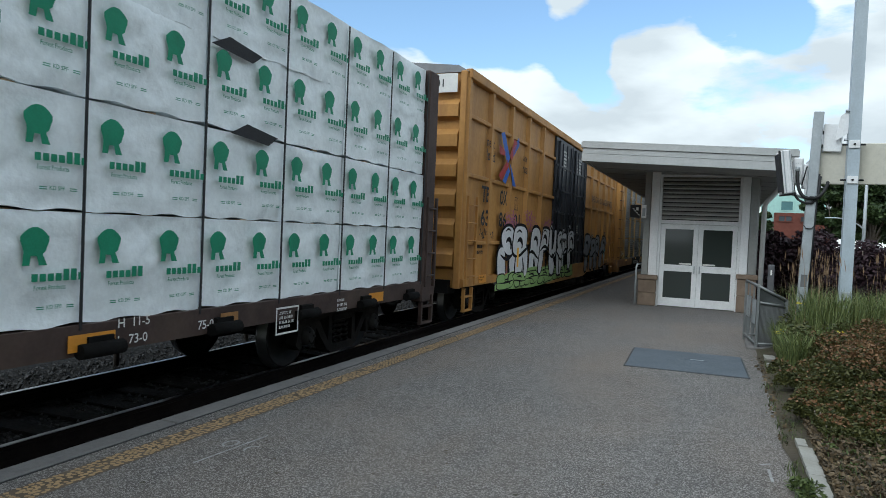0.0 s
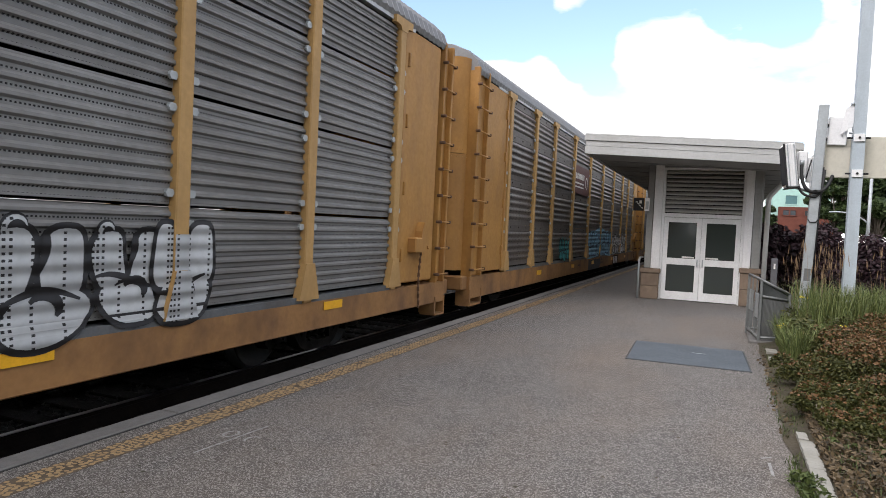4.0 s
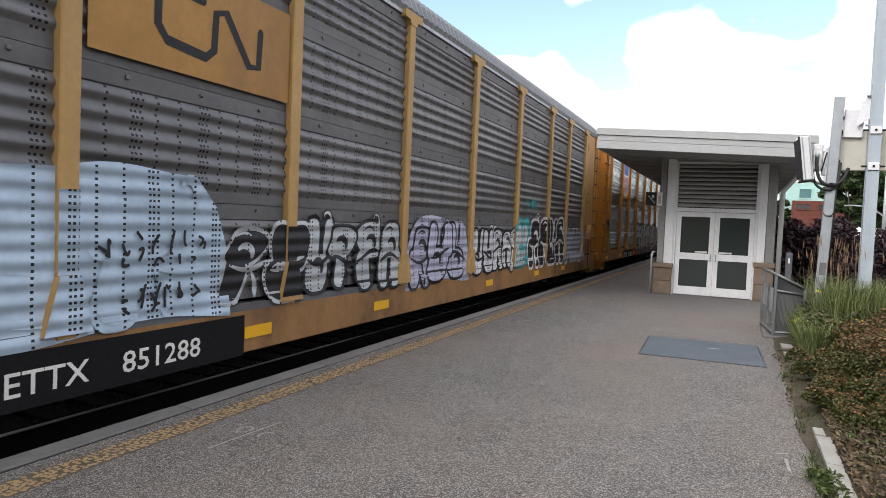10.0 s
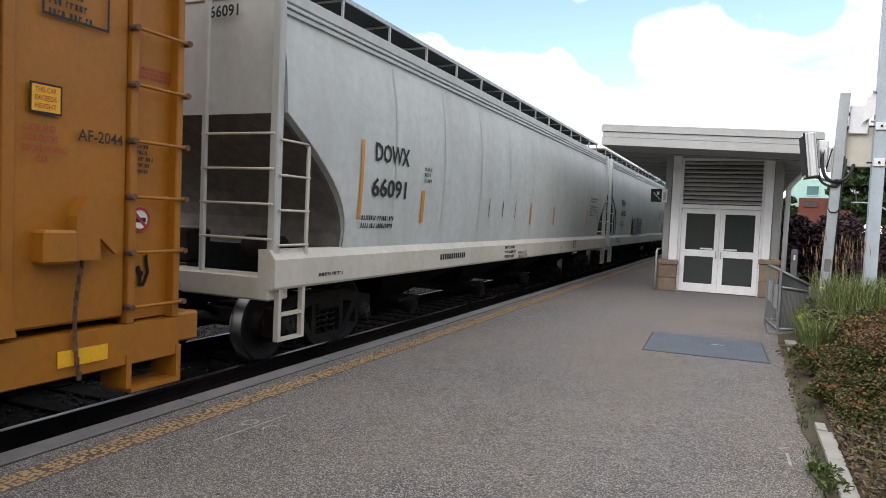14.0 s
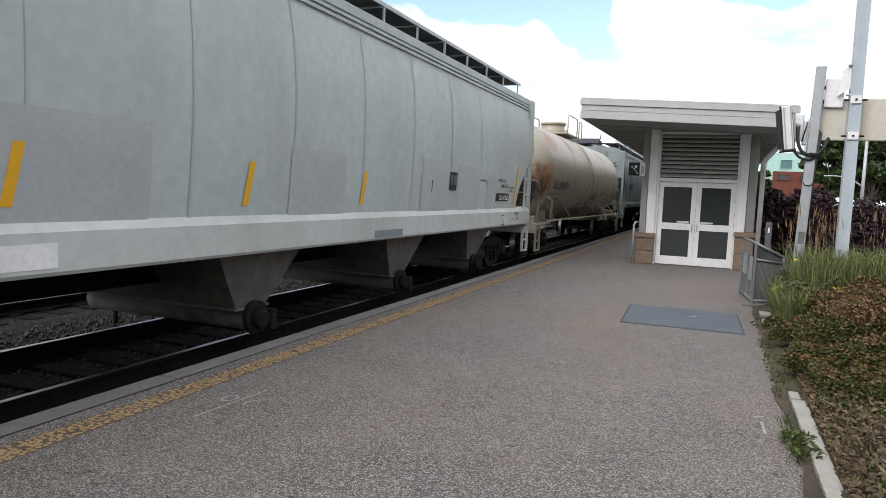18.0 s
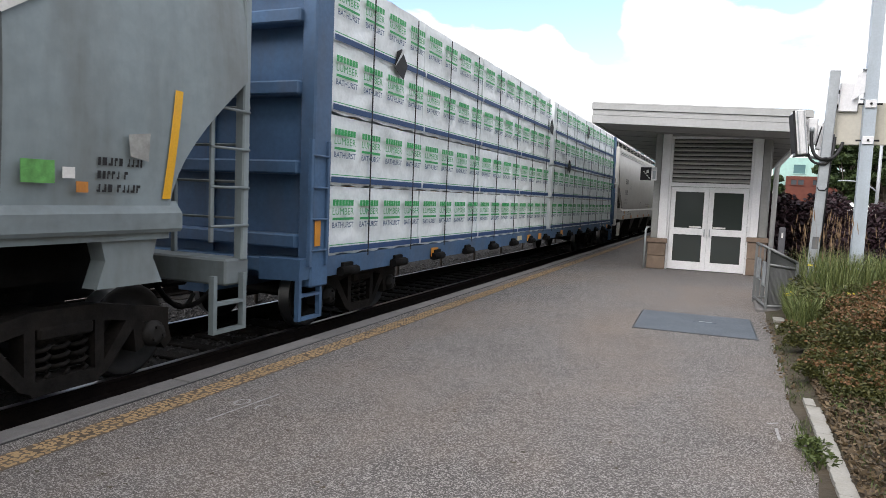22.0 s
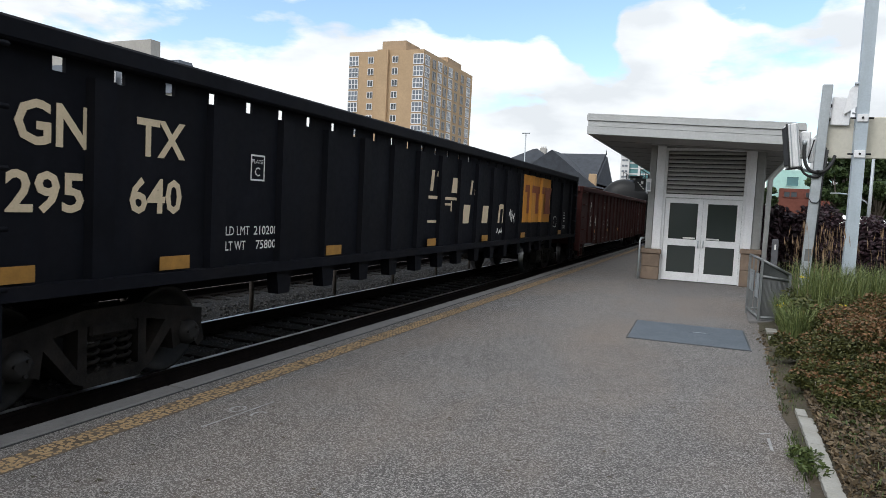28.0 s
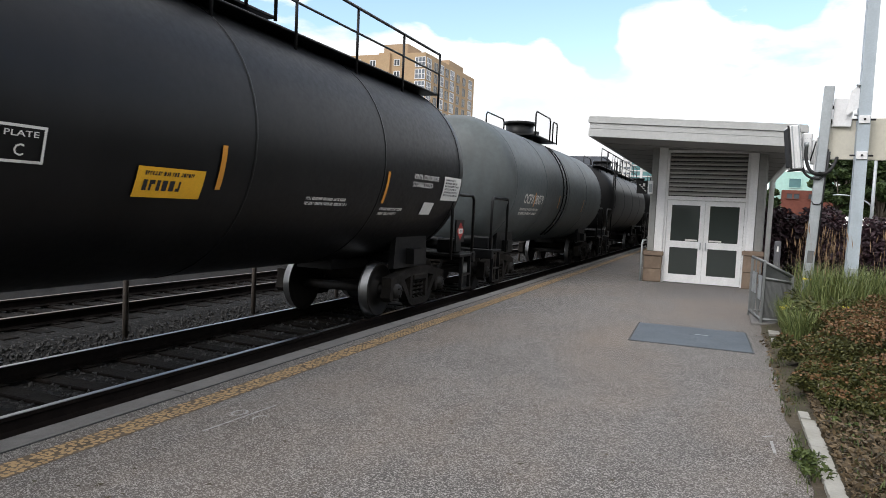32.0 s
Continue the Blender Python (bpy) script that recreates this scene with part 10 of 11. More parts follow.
for k, w in enumerate(("CLOSE AND", "LOCK DOORS", "BEFORE MOVING", "CAR")):
    word(ar5, w, 164.9 if k < 3 else 165.0, 2.30 - k * 0.072, 0.045, 1.553, M_INKR, (0.24, 0.26, 0.33, 0.09)[k])
    word(ar5, w, 142.10 if k < 3 else 142.18, 2.34 - k * 0.075, 0.05, 1.553, M_INKR, (0.24, 0.26, 0.33, 0.09)[k])
patch(ar5, 164.95, 165.19, 2.42, 2.63, 1.552, M_INKK, "notice")
patch(ar5, 164.965, 165.175, 2.435, 2.615, 1.554, M_REFL, "notice_face")
for k, w in enumerate(("THIS CAR", "EXCEEDS", "HEIGHT")):
    word(ar5, w, 164.985, 2.565 - k * 0.055, 0.035, 1.556, M_INKR, 0.16)
patch(ar5, 142.03, 142.255, 1.27, 1.475, 1.552, M_INKK, "notice")
mist(ar5[0], 142.0 - ar5[1], 142.42 - ar5[1], 1.82, 2.06, G_BK, 1.553, 611, 420)
bm = bm_new()
stroke(bm, [(142.16 - ar5[1], 1.93), (142.24 - ar5[1], 1.88), (142.26 - ar5[1], 1.79), (142.29 - ar5[1], 1.73), (142.36 - ar5[1], 1.695)], 0.045, 1.555)
part("black_spray_stroke", bm, G_BK, ar5[0])
bm = bm_new()
stroke(bm, [(142.0 - ar5[1], 1.72), (142.12 - ar5[1], 1.745), (142.22 - ar5[1], 1.77)], 0.045, 1.5545)
part("black_spray_stroke", bm, G_BK, ar5[0])
poly(ar5, [(142.45 + 0.026 * math.cos(a_), 1.82 + 0.045 * math.sin(a_)) for a_ in (k * math.pi / 7 for k in range(14))], 1.5815, G_BK, "black_spray_dot")
patch(ar5, 142.045, 142.24, 1.285, 1.46, 1.554, M_REFL, "notice_face")
small(ar5, 142.07, 1.42, 0.18, 0.025, 3, 1.556, M_INKK, 18)
small(ar5, 165.88, 2.28, 0.2, 0.03, 5, 1.48, M_INKK, 21)
small(ar5, 165.9, 2.92, 0.42, 0.022, 3, 1.48, M_INKR, 22)
bm = bm_new()
flat(bm, [(165.95 - ar5[1] + 0.105 * math.cos(a * math.pi / 8), 1.70 + 0.105 * math.sin(a * math.pi / 8)) for a in range(16)], 1.482)
sg = part("no_hump_sign", bm, M_INKW, ar5[0], "round white sign with a red ring")
bm = bm_new()
stroke(bm, [(165.95 - ar5[1] + 0.09 * math.cos(a * math.pi / 10), 1.70 + 0.09 * math.sin(a * math.pi / 10)) for a in range(21)], 0.026, 1.484)
stroke(bm, [(165.95 - ar5[1] - 0.06, 1.76), (165.95 - ar5[1] + 0.06, 1.64)], 0.026, 1.485)
part("red_ring", bm, M_INKR, sg)
bm = bm_new()
bar(bm, 165.89 - ar5[1], 166.01 - ar5[1], 1.675, 1.715, 1.4835)
part("car_symbol", bm, M_INKK, sg)
tagline(ar5, 165.86, 166.05, 1.1, 1.4, G_BK, 99, 1.482, 0.035)
word(ar5, "SPECIAL NO. 3W", 144.0, 0.77, 0.05, 1.566, M_FADED, 0.42)
word(ar5, "BRAKE BEAM REQUIRED", 143.85, 0.70, 0.05, 1.566, M_FADED, 0.72)
small(ar5, 143.8, 0.63, 0.7, 0.025, 2, 1.566, M_FADED, 23)
small(ar5, 145.0, 0.80, 0.4, 0.025, 2, 1.566, M_FADED, 24)
bm = bm_new()
for x0, x1 in ((-0.95, -0.35), (0.3, 0.9)):
    box(bm, x0, x1, -ar5[2] + 0.04, -ar5[2] + 0.14, 1.0, 3.9)
part("white_door_strip", bm, M_INKW, ar5[0])


# hoppers
def hop_letters(c, lines, ink=None):
    for w, u, z, h, wd in lines:
        word(c, w, u, z, h, 0, ink or M_INKK, wd, curve=lambda q: hop_x(q) + 0.014)


def hop_marks(c, us, z0, z1, w, mat, lean=0.0):
    for u in us:
        bm = bm_new()
        n = 5
        for k in range(n):
            a, b = z0 + (z1 - z0) * k / n, z0 + (z1 - z0) * (k + 1) / n
            bm.faces.new([bm.verts.new((hop_x(z) + 0.013, yy - c[1], z)) for yy, z in ((u + lean * k / n, a), (u + w + lean * k / n, a), (u + w + lean * (k + 1) / n, b), (u + lean * (k + 1) / n, b))])
        part("reflector", bm, mat, c[0])


CV = lambda q: hop_x(q) + 0.014
hop_letters(h1, (("DOWX", 169.6, 2.52, 0.23, 0.98), ("66091", 169.55, 2.06, 0.23, 0.98)))
small(h1, 169.35, 1.74, 1.3, 0.06, 2, 0, M_INKK, 21, CV)
hop_marks(h1, (169.25,), 1.75, 2.75, 0.07, M_REFO)
hop_marks(h1, (171.05, 176.72, 178.77, 182.7), 1.72, 2.2, 0.10, M_REFO)
small(h1, 171.1, 2.5, 0.25, 0.05, 3, 0, M_INKK, 22, CV)
small(h1, 183.1, 2.55, 1.2, 0.05, 2, 0, M_INKK, 23, CV)
small(h1, 183.1, 2.3, 1.2, 0.05, 4, 0, M_INKK, 24, CV)
hop_marks(h1, (174.0, 174.8, 175.6, 184.4), 1.85, 2.2, 0.03, M_INKK)
bm = bm_new()
for i in range(12):
    bar(bm, 171.8 - h1[1] + i * 0.09, 171.87 - h1[1] + i * 0.09, 1.13, 1.22, 1.584)
part("sill_word_bars", bm, M_INKK, h1[0])
small(h1, 175.0, 1.22, 0.85, 0.055, 3, 1.584, M_INKK, 25)
word(h1, "PNEUMATIC OUTLETS", 175.92, 1.08, 0.065, 1.584, M_INKK, 0.62)
word(h1, "OPERATING OUTLETS", 175.95, 0.995, 0.065, 1.584, M_INKK, 0.62)
M_DIA = mk("green_diamond_sticker", (0.03, 0.16, 0.07), 0.6, var=0.1)
poly(h1, ((179.60, 1.09), (179.70, 1.01), (179.80, 1.09), (179.70, 1.17)), 1.5835, M_DIA, "diamond_sticker")
poly(h1, ((179.64, 1.09), (179.70, 1.045), (179.76, 1.09), (179.70, 1.135)), 1.5845, M_INKW, "sticker_field")
small(h1, 181.0, 1.25, 0.5, 0.05, 3, 1.584, M_INKK, 26)
small(h1, 168.4, 1.08, 0.6, 0.04, 1, 1.584, M_INKK, 27)
end_word(h1, "66091", 0.5, 3.9, 0.12, -0.12, M_INKK)
hop_letters(h2, (("EQUX", 189.0, 2.56, 0.20, 0.9), ("016351", 188.95, 2.14, 0.20, 1.1)))
small(h2, 189.0, 1.85, 0.9, 0.06, 2, 0, M_INKK, 28, CV)
hop_marks(h2, (192.0, 196.0, 200.0), 1.75, 2.15, 0.10, M_REFO)
small(h2, 201.5, 2.5, 1.0, 0.05, 5, 0, M_INKK, 29, CV)
small(h2, 188.0, 1.22, 1.2, 0.06, 2, 1.584, M_INKK, 30)
graf(h2, 192.0, 194.4, 1.45, 2.1, G_GY, G_DB, 111, None, 4, 1.60)
hop_letters(h3, (("DOWX", 207.95, 2.44, 0.22, 0.98), ("22183", 207.85, 2.02, 0.22, 0.92), ("LD LMT", 207.75, 1.78, 0.075, 0.42), ("LT WT", 207.75, 1.63, 0.075, 0.38), ("220500", 208.3, 1.78, 0.075, 0.4), ("65500", 208.35, 1.63, 0.075, 0.34)))
hop_marks(h3, (207.35,), 1.45, 2.5, 0.09, M_REFL)
hop_marks(h3, (209.70, 212.2, 214.6), 1.60, 2.05, 0.09, M_REFL, 0.08)
hop_marks(h3, (221.85,), 1.6, 2.5, 0.09, M_REFL, 0.22)
hop_marks(h3, (217.0,), 1.8, 2.0, 0.03, M_INKK)
small(h3, 209.0, 2.3, 0.22, 0.05, 3, 0, M_INKK, 31, CV)
bm = bm_new()
c_ = h3
bm.faces.new([bm.verts.new((hop_x(z) + 0.013, yy - c_[1], z)) for yy, z in ((220.55, 1.66), (221.48, 1.66), (221.48, 1.83), (220.55, 1.83))])
part("black_label", bm, M_INKK, h3[0])
word(h3, "GRANULES", 220.75, 1.69, 0.10, 0, M_INKW, 0.68, curve=lambda q: hop_x(q) + 0.019)
small(h3, 221.9, 1.35, 0.35, 0.05, 1, 1.584, M_INKK, 33)
word(h3, "EXTERIOR PAINT", 220.62, 2.07, 0.07, 0, M_INKK, 0.62, curve=CV)
word(h3, "#5483/5523", 220.85, 1.96, 0.07, 0, M_INKK, 0.50, curve=CV)
small(h3, 221.43, 1.94, 0.42, 0.045, 2, 0, M_INKK, 35, CV)
word(h3, "LIFT HERE", 222.05, 1.23, 0.05, 1.584, M_INKK, 0.22)
word(h3, "PULL HERE", 222.05, 1.33, 0.05, 1.584, M_INKK, 0.22)
word(h3, "JACK HERE", 221.65, 1.22, 0.05, 1.584, M_INKK, 0.26)
outline_box(h3, 220.9, 221.1, 1.14, 1.36, 1.584, M_INKK)
small(h3, 207.0, 1.30, 0.6, 0.05, 2, 1.584, M_INKK, 34)
patch(h3, 209.6, 210.1, 1.16, 1.34, 1.584, M_WHITE, "paper_notice")
patch(h3, 208.2, 208.5, 1.15, 1.34, 1.584, mk("brown_paper", (0.30, 0.2, 0.13), 0.9), "paper_notice")
patch(h3, 215.0, 215.9, 1.14, 1.24, 1.584, M_HOPG, "grey_patch")
# UP-style worn hopper
hop_letters(h4, (("UP", 243.30, 2.75, 0.36, 0.62), ("93874", 243.20, 2.26, 0.36, 1.47), ("PLATE", 244.88, 2.66, 0.05, 0.17), ("C", 244.93, 2.50, 0.11, 0.08), ("LD LMT", 243.1, 1.90, 0.085, 0.42), ("LT WT", 243.1, 1.78, 0.085, 0.36), ("222600", 243.6, 1.90, 0.085, 0.4), ("63400", 243.62, 1.78, 0.085, 0.33)))
hop_marks(h4, (244.95, 246.55, 248.65, 251.0), 1.66, 2.12, 0.10, M_REFL)
hop_marks(h4, (255.40,), 1.70, 2.62, 0.09, M_REFL, 0.10)
small(h4, 245.5, 1.85, 0.6, 0.05, 4, 0, M_INKK, 36, CV)
small(h4, 248.3, 1.75, 0.5, 0.05, 2, 0, M_INKK, 37, CV)
poly(h4, ((253.68, 3.62), (253.8, 3.68), (254.0, 3.64), (254.2, 3.68), (254.32, 3.62), (254.30, 3.3), (254.33, 3.1), (254.0, 2.88), (253.67, 3.1), (253.70, 3.3)), 1.60, M_INKW, "shield")
poly(h4, ((253.71, 3.60), (254.29, 3.60), (254.28, 3.36), (253.72, 3.36)), 1.602, M_INKN, "shield_top")
for i in range(4):
    poly(h4, ((253.76 + i * 0.14, 3.08 - 0.04 * (1.5 - abs(i - 1.5))), (253.82 + i * 0.14, 3.06 - 0.04 * (1.5 - abs(i - 1.5))), (253.82 + i * 0.14, 3.34), (253.76 + i * 0.14, 3.34)), 1.603, M_INKR, "shield_stripe")
bm = bm_new()
for i in range(14):
    bar(bm, 246.3 - h4[1] + i * 0.11, 246.39 - h4[1] + i * 0.11, 1.49, 1.57, 1.584)
part("sill_word_bars", bm, M_INKN, h4[0])
tagline(h4, 243.3, 244.4, 1.44, 1.58, M_INKK, 112, 1.584, 0.02)
patch(h4, 254.43, 254.53, 1.84, 1.92, 1.60, M_INKW, "white_sticker")
patch(h4, 254.54, 254.64, 1.74, 1.82, 1.60, mk("orange_sticker", (0.50, 0.20, 0.04), 0.6), "orange_sticker")
for e in (-1, 1):
    bm = bm_new()
    ye_ = e * (h4[2] - 1.45)
    prism(bm, [(ye_ - 0.30, 1.44), (ye_ + 0.30, 1.44), (ye_ + 0.24, 1.20), (ye_ + 0.34, 0.98), (ye_ - 0.32, 0.98), (ye_ - 0.24, 1.20)], "x", 1.30, 1.46)
    part("bolster_plate", bm, M_HOPG, h4[0])
patch(h4, 254.12, 254.37, 1.80, 1.96, 1.60, mk("green_card", (0.12, 0.34, 0.09), 0.7, var=0.3, scale=12), "green_notice")
for u, z in ((244.1, 2.1), (242.9, 2.25), (255.0, 2.2)):
    poly(h4, ((u, z), (u + 0.22, z + 0.03), (u + 0.2, z - 0.2), (u + 0.02, z - 0.17)), 1.605, mk("peeled_paint", (0.33, 0.33, 0.31), 0.8, var=0.3), "peeled_patch")
hop_letters(h5, (("EQUX", 282.18, 2.67, 0.215, 0.78), ("13101", 282.12, 2.20, 0.21, 0.75), ("LD LMT", 282.11, 1.925, 0.062, 0.4), ("LT  WT", 282.11, 1.785, 0.062, 0.37), ("220100", 282.67, 1.925, 0.062, 0.40), ("65900", 282.69, 1.785, 0.062, 0.34), ("PLATE", 283.70, 2.62, 0.045, 0.15), ("C", 283.74, 2.48, 0.09, 0.07)))
M_REDB = mk("ink_red_brown", (0.22, 0.12, 0.10), 0.7)
hop_letters(h5, (("LINED CAR-WEAR RUBBER SHOES WHEN ENTERING CAR", 290.3, 1.78, 0.055, 1.85), ("SHARP OBJECTS MUST NOT CONTACT LINING", 290.28, 1.66, 0.055, 1.50)), M_REDB)
small(h5, 295.8, 2.95, 0.6, 0.05, 5, 0, M_INKK, 40, CV)
small(h5, 296.0, 2.45, 0.8, 0.05, 7, 0, M_INKK, 41, CV)
small(h5, 287.80, 1.86, 0.26, 0.04, 1, 0, M_INKK, 42, CV)
hop_marks(h5, (287.72,), 1.70, 1.83, 0.36, M_INKK)
marks(h5, (281.7, 284.25, 286.76, 289.25, 291.82, 294.3, 297.45), 1.12, 1.25, 0.43, 1.582, mk("faded_reflector", (0.55, 0.26, 0.10), 0.5))
for k_, (u_, z_, w_, h_, n_) in enumerate(((283.2, 1.42, 0.5, 0.04, 3), (287.35, 1.32, 0.6, 0.028, 2), (291.12, 1.34, 0.62, 0.028, 2), (295.09, 1.27, 0.56, 0.026, 2), (295.9, 1.40, 0.5, 0.035, 3), (297.1, 1.40, 0.7, 0.03, 2), (283.9, 1.32, 0.5, 0.028, 2))):
    small(h5, u_, z_, w_, h_, n_, 1.584, M_INKK, 430 + k_)
patch(h5, 296.28, 296.46, 1.13, 1.22, 1.584, M_INKK, "black_mark")
end_word(h5, "EQUX", 0.5, 3.75, 0.13, -0.12, M_INKK)
end_word(h5, "13101", 0.5, 3.55, 0.13, -0.12, M_INKK)


# tanks
def tank_curve(zc, R):
    return lambda q: math.sqrt(max(0.01, R * R - (q - zc) ** 2)) + 0.014


def tank_mark(c, u, z0, z1, w, mat, cv, name="reflector"):
    bm = bm_new()
    n = 6
    for k in range(n):
        a, b = z0 + (z1 - z0) * k / n, z0 + (z1 - z0) * (k + 1) / n
        bm.faces.new([bm.verts.new((cv(z), yy - c[1], z)) for yy, z in ((u, a), (u + w, a), (u + w, b), (u, b))])
    part(name, bm, mat, c[0])


cv0 = tank_curve(2.50, 1.55)
word(t0, "TILX 290475", 226.05, 2.02, 0.24, 0, M_INKK, 1.85, curve=cv0)
word(t0, "LD LMT  196800 LB  89 260 KG", 225.85, 1.84, 0.075, 0, M_INKK, 1.85, curve=cv0)
word(t0, "LT WT    66200 LB  30 060 KG", 225.75, 1.68, 0.075, 0, M_INKK, 1.85, curve=cv0)
tank_mark(t0, 225.35, 1.85, 2.75, 0.09, M_REFO, cv0)
tank_mark(t0, 228.35, 1.95, 2.35, 0.08, M_REFO, cv0)
for u in (230.1, 232.0, 236.4, 238.9):
    tank_mark(t0, u, *((2.05, 2.5) if u == 236.4 else (1.85, 2.25)), 0.06, M_REFO, cv0)
tank_mark(t0, 233.6, 2.05, 2.5, 0.09, M_REFO, cv0)
tank_mark(t0, 233.10, 1.71, 2.00, 0.84, mk("worn_yellow_panel", (0.40, 0.33, 0.15), 0.6, var=0.25), cv0, "yellow_panel")
cv0p = tank_curve(2.50, 1.556)
word(t0, "FOR CHEMICAL EMERGENCY", 233.22, 1.945, 0.036, 0, M_INKK, 0.62, curve=cv0p)
word(t0, "CALL CHEMTREC", 233.20, 1.862, 0.036, 0, M_INKK, 0.42, curve=cv0p)
small(t0, 233.16, 1.745, 0.98, 0.075, 1, 0, M_INKK, 178, cv0p)
small(t0, 234.6, 1.97, 1.35, 0.045, 2, 0, M_INKK, 50, cv0)
small(t0, 237.8, 2.25, 0.8, 0.045, 7, 0, M_INKK, 51, cv0)
small(t0, 236.35, 1.9, 0.4, 0.1, 2, 0, M_INKK, 52, cv0)
small(t0, 228.0, 2.25, 0.2, 0.05, 3, 0, M_INKK, 53, cv0)


def placard(c, u, z, x, num):
    bm = bm_new()
    flat(bm, ((u - c[1] - 0.17, z), (u - c[1], z - 0.17), (u - c[1] + 0.17, z), (u - c[1], z + 0.17)), x)
    p = part("placard", bm, M_INKR, c[0], "red and white diamond placard")
    bm = bm_new()
    bar(bm, u - c[1] - 0.10, u - c[1] + 0.10, z - 0.045, z + 0.045, x + 0.002)
    part("placard_band", bm, M_INKW, p)
    bm = bm_new()
    letters(bm, num, u - c[1] - 0.08, z - 0.028, 0.055, x + 0.004, 0.16)
    part("placard_number", bm, M_INKK, p)


for c in (t0, t1):
    bm = bm_new()
    box(bm, 1.40, 1.43, c[2] - 0.95, c[2] - 0.55, 1.20, 1.62)
    part("placard_holder", bm, M_CREAM if c is t0 else M_TANKB, c[0])
    placard(c, c[1] + c[2] - 0.75, 1.41, 1.436, "1301")
cv1 = tank_curve(2.45, 1.55)
word(t1, "OCPX 80066", 362.2, 2.02, 0.23, 0, M_INKW, 1.75, curve=cv1)
word(t2, "OCPX 80079", 377.0, 2.02, 0.23, 0, M_INKW, 1.75, curve=cv1)
for c, u in ((t1, 362.1), (t2, 376.9)):
    small(c, u, 1.85, 1.7, 0.06, 2, 0, M_INKW, 54, cv1)
outline_c = tank_curve(2.45, 1.552)
for u0, u1, z0, z1 in ((364.4, 364.76, 2.0, 2.26),):
    bm = bm_new()
    for a, b, c_, d in ((u0, u1, z0, z0 + 0.02), (u0, u1, z1 - 0.02, z1), (u0, u0 + 0.02, z0, z1), (u1 - 0.02, u1, z0, z1)):
        bar(bm, a - t1[1], b - t1[1], c_, d, outline_c)
    part("stencil_box", bm, M_INKW, t1[0])
word(t1, "PLATE", 364.45, 2.18, 0.04, 0, M_INKW, 0.25, curve=outline_c)
word(t1, "C", 364.53, 2.05, 0.08, 0, M_INKW, curve=outline_c)
tank_mark(t1, 365.6, 1.80, 2.06, 0.78, M_REFL, cv1, "yellow_panel")
for z, h in ((1.99, 0.035), (1.86, 0.09)):
    small(t1, 365.68, z, 0.65, h, 1, 0, M_INKK, int(z * 10), tank_curve(2.45, 1.556))
for u, a, b in ((364.15, 2.0, 2.4), (366.55, 1.9, 2.32), (369.95, 1.85, 2.3)):
    tank_mark(t1, u, a, b, 0.07, M_REFO, cv1)
word(t1, "VINYL CHLORIDE", 370.8, 2.25, 0.075, 0, M_INKW, 0.95, curve=cv1)
word(t1, "STABILIZED", 370.8, 2.13, 0.075, 0, M_INKW, 0.75, curve=cv1)
small(t1, 368.1, 1.85, 1.3, 0.035, 2, 0, M_INKW, 55, cv1)
small(t1, 370.0, 1.75, 0.7, 0.04, 2, 0, M_INKW, 56, cv1)
tank_mark(t1, 372.0, 1.95, 2.35, 0.75, M_INKW, cv1, "data_panel")
small(t1, 372.05, 2.28, 0.65, 0.03, 6, 0, M_INKK, 57, tank_curve(2.45, 1.556))
tank_mark(t1, 371.4, 1.7, 1.9, 0.4, M_INKW, cv1, "data_panel")
for u, a, b in ((377.9, 1.95, 2.3), (380.5, 1.95, 2.3), (384.0, 1.9, 2.3)):
    tank_mark(t2, u, a, b, 0.07, M_REFO, cv1)

# blue lumber car
end_word(lumB, "734667", -0.1, 3.28, 0.16, -0.10, M_INKW)
word(lumB, "JACK", 276.25, 0.96, 0.055, 1.575, M_INKW)
word(lumB, "HERE", 276.25, 0.86, 0.055, 1.575, M_INKW)
marks(lumB, (261.0, 266.6, 267.6, 270.0, 272.5, 277.6), 0.84, 0.98, 0.28, 1.575, M_REFO)
patch(lumB, 276.95, 277.15, 0.90, 0.98, 1.575, mk("pale_tag", (0.55, 0.5, 0.35), 0.7), "tag")
patch(lumB, 265.8, 266.15, 0.88, 0.98, 1.575, mk("pale_tag", (0.55, 0.5, 0.35), 0.7), "tag")
bm = bm_new()
box(bm, 1.585, 1.59, -lumB[2] + 0.24, -lumB[2] + 0.36, 1.18, 1.50)
part("orange_post_strip", bm, M_REFO, lumB[0])
for k, (u, z) in enumerate(((273.0, 3.95), (259.5, 3.55), (268.2, 3.6), (270.5, 2.72))):
    bm = bm_new()
    y = u - lumB[1]
    flat(bm, ((y, z), (y + 0.30, z - 0.12), (y + 0.42, z + 0.10), (y + 0.22, z + 0.30), (y + 0.08, z + 0.24)), 1.574)
    part("torn_wrap_hole", bm, M_INKK, lumB[0])
    bm = bm_new()
    a, b, c_ = bm.verts.new((1.58, y, z)), bm.verts.new((1.66, y + 0.12, z + 0.30)), bm.verts.new((1.60, y + 0.28, z + 0.28))
    bm.faces.new((a, b, c_))
    part("loose_wrap", bm, M_WRAP, lumB[0])
for c, pts in ((lumA, ((5.0, 3.5), (5.3, 2.72), (2.5, 3.5))), (lumB, ())):
    for u, z in pts:
        y = u - c[1]
        bm = bm_new()
        flat(bm, ((y, z), (y + 0.6, z - 0.05), (y + 0.75, z + 0.05), (y + 0.25, z + 0.12)), 1.574)
        part("torn_wrap_hole", bm, M_INKK, c[0])

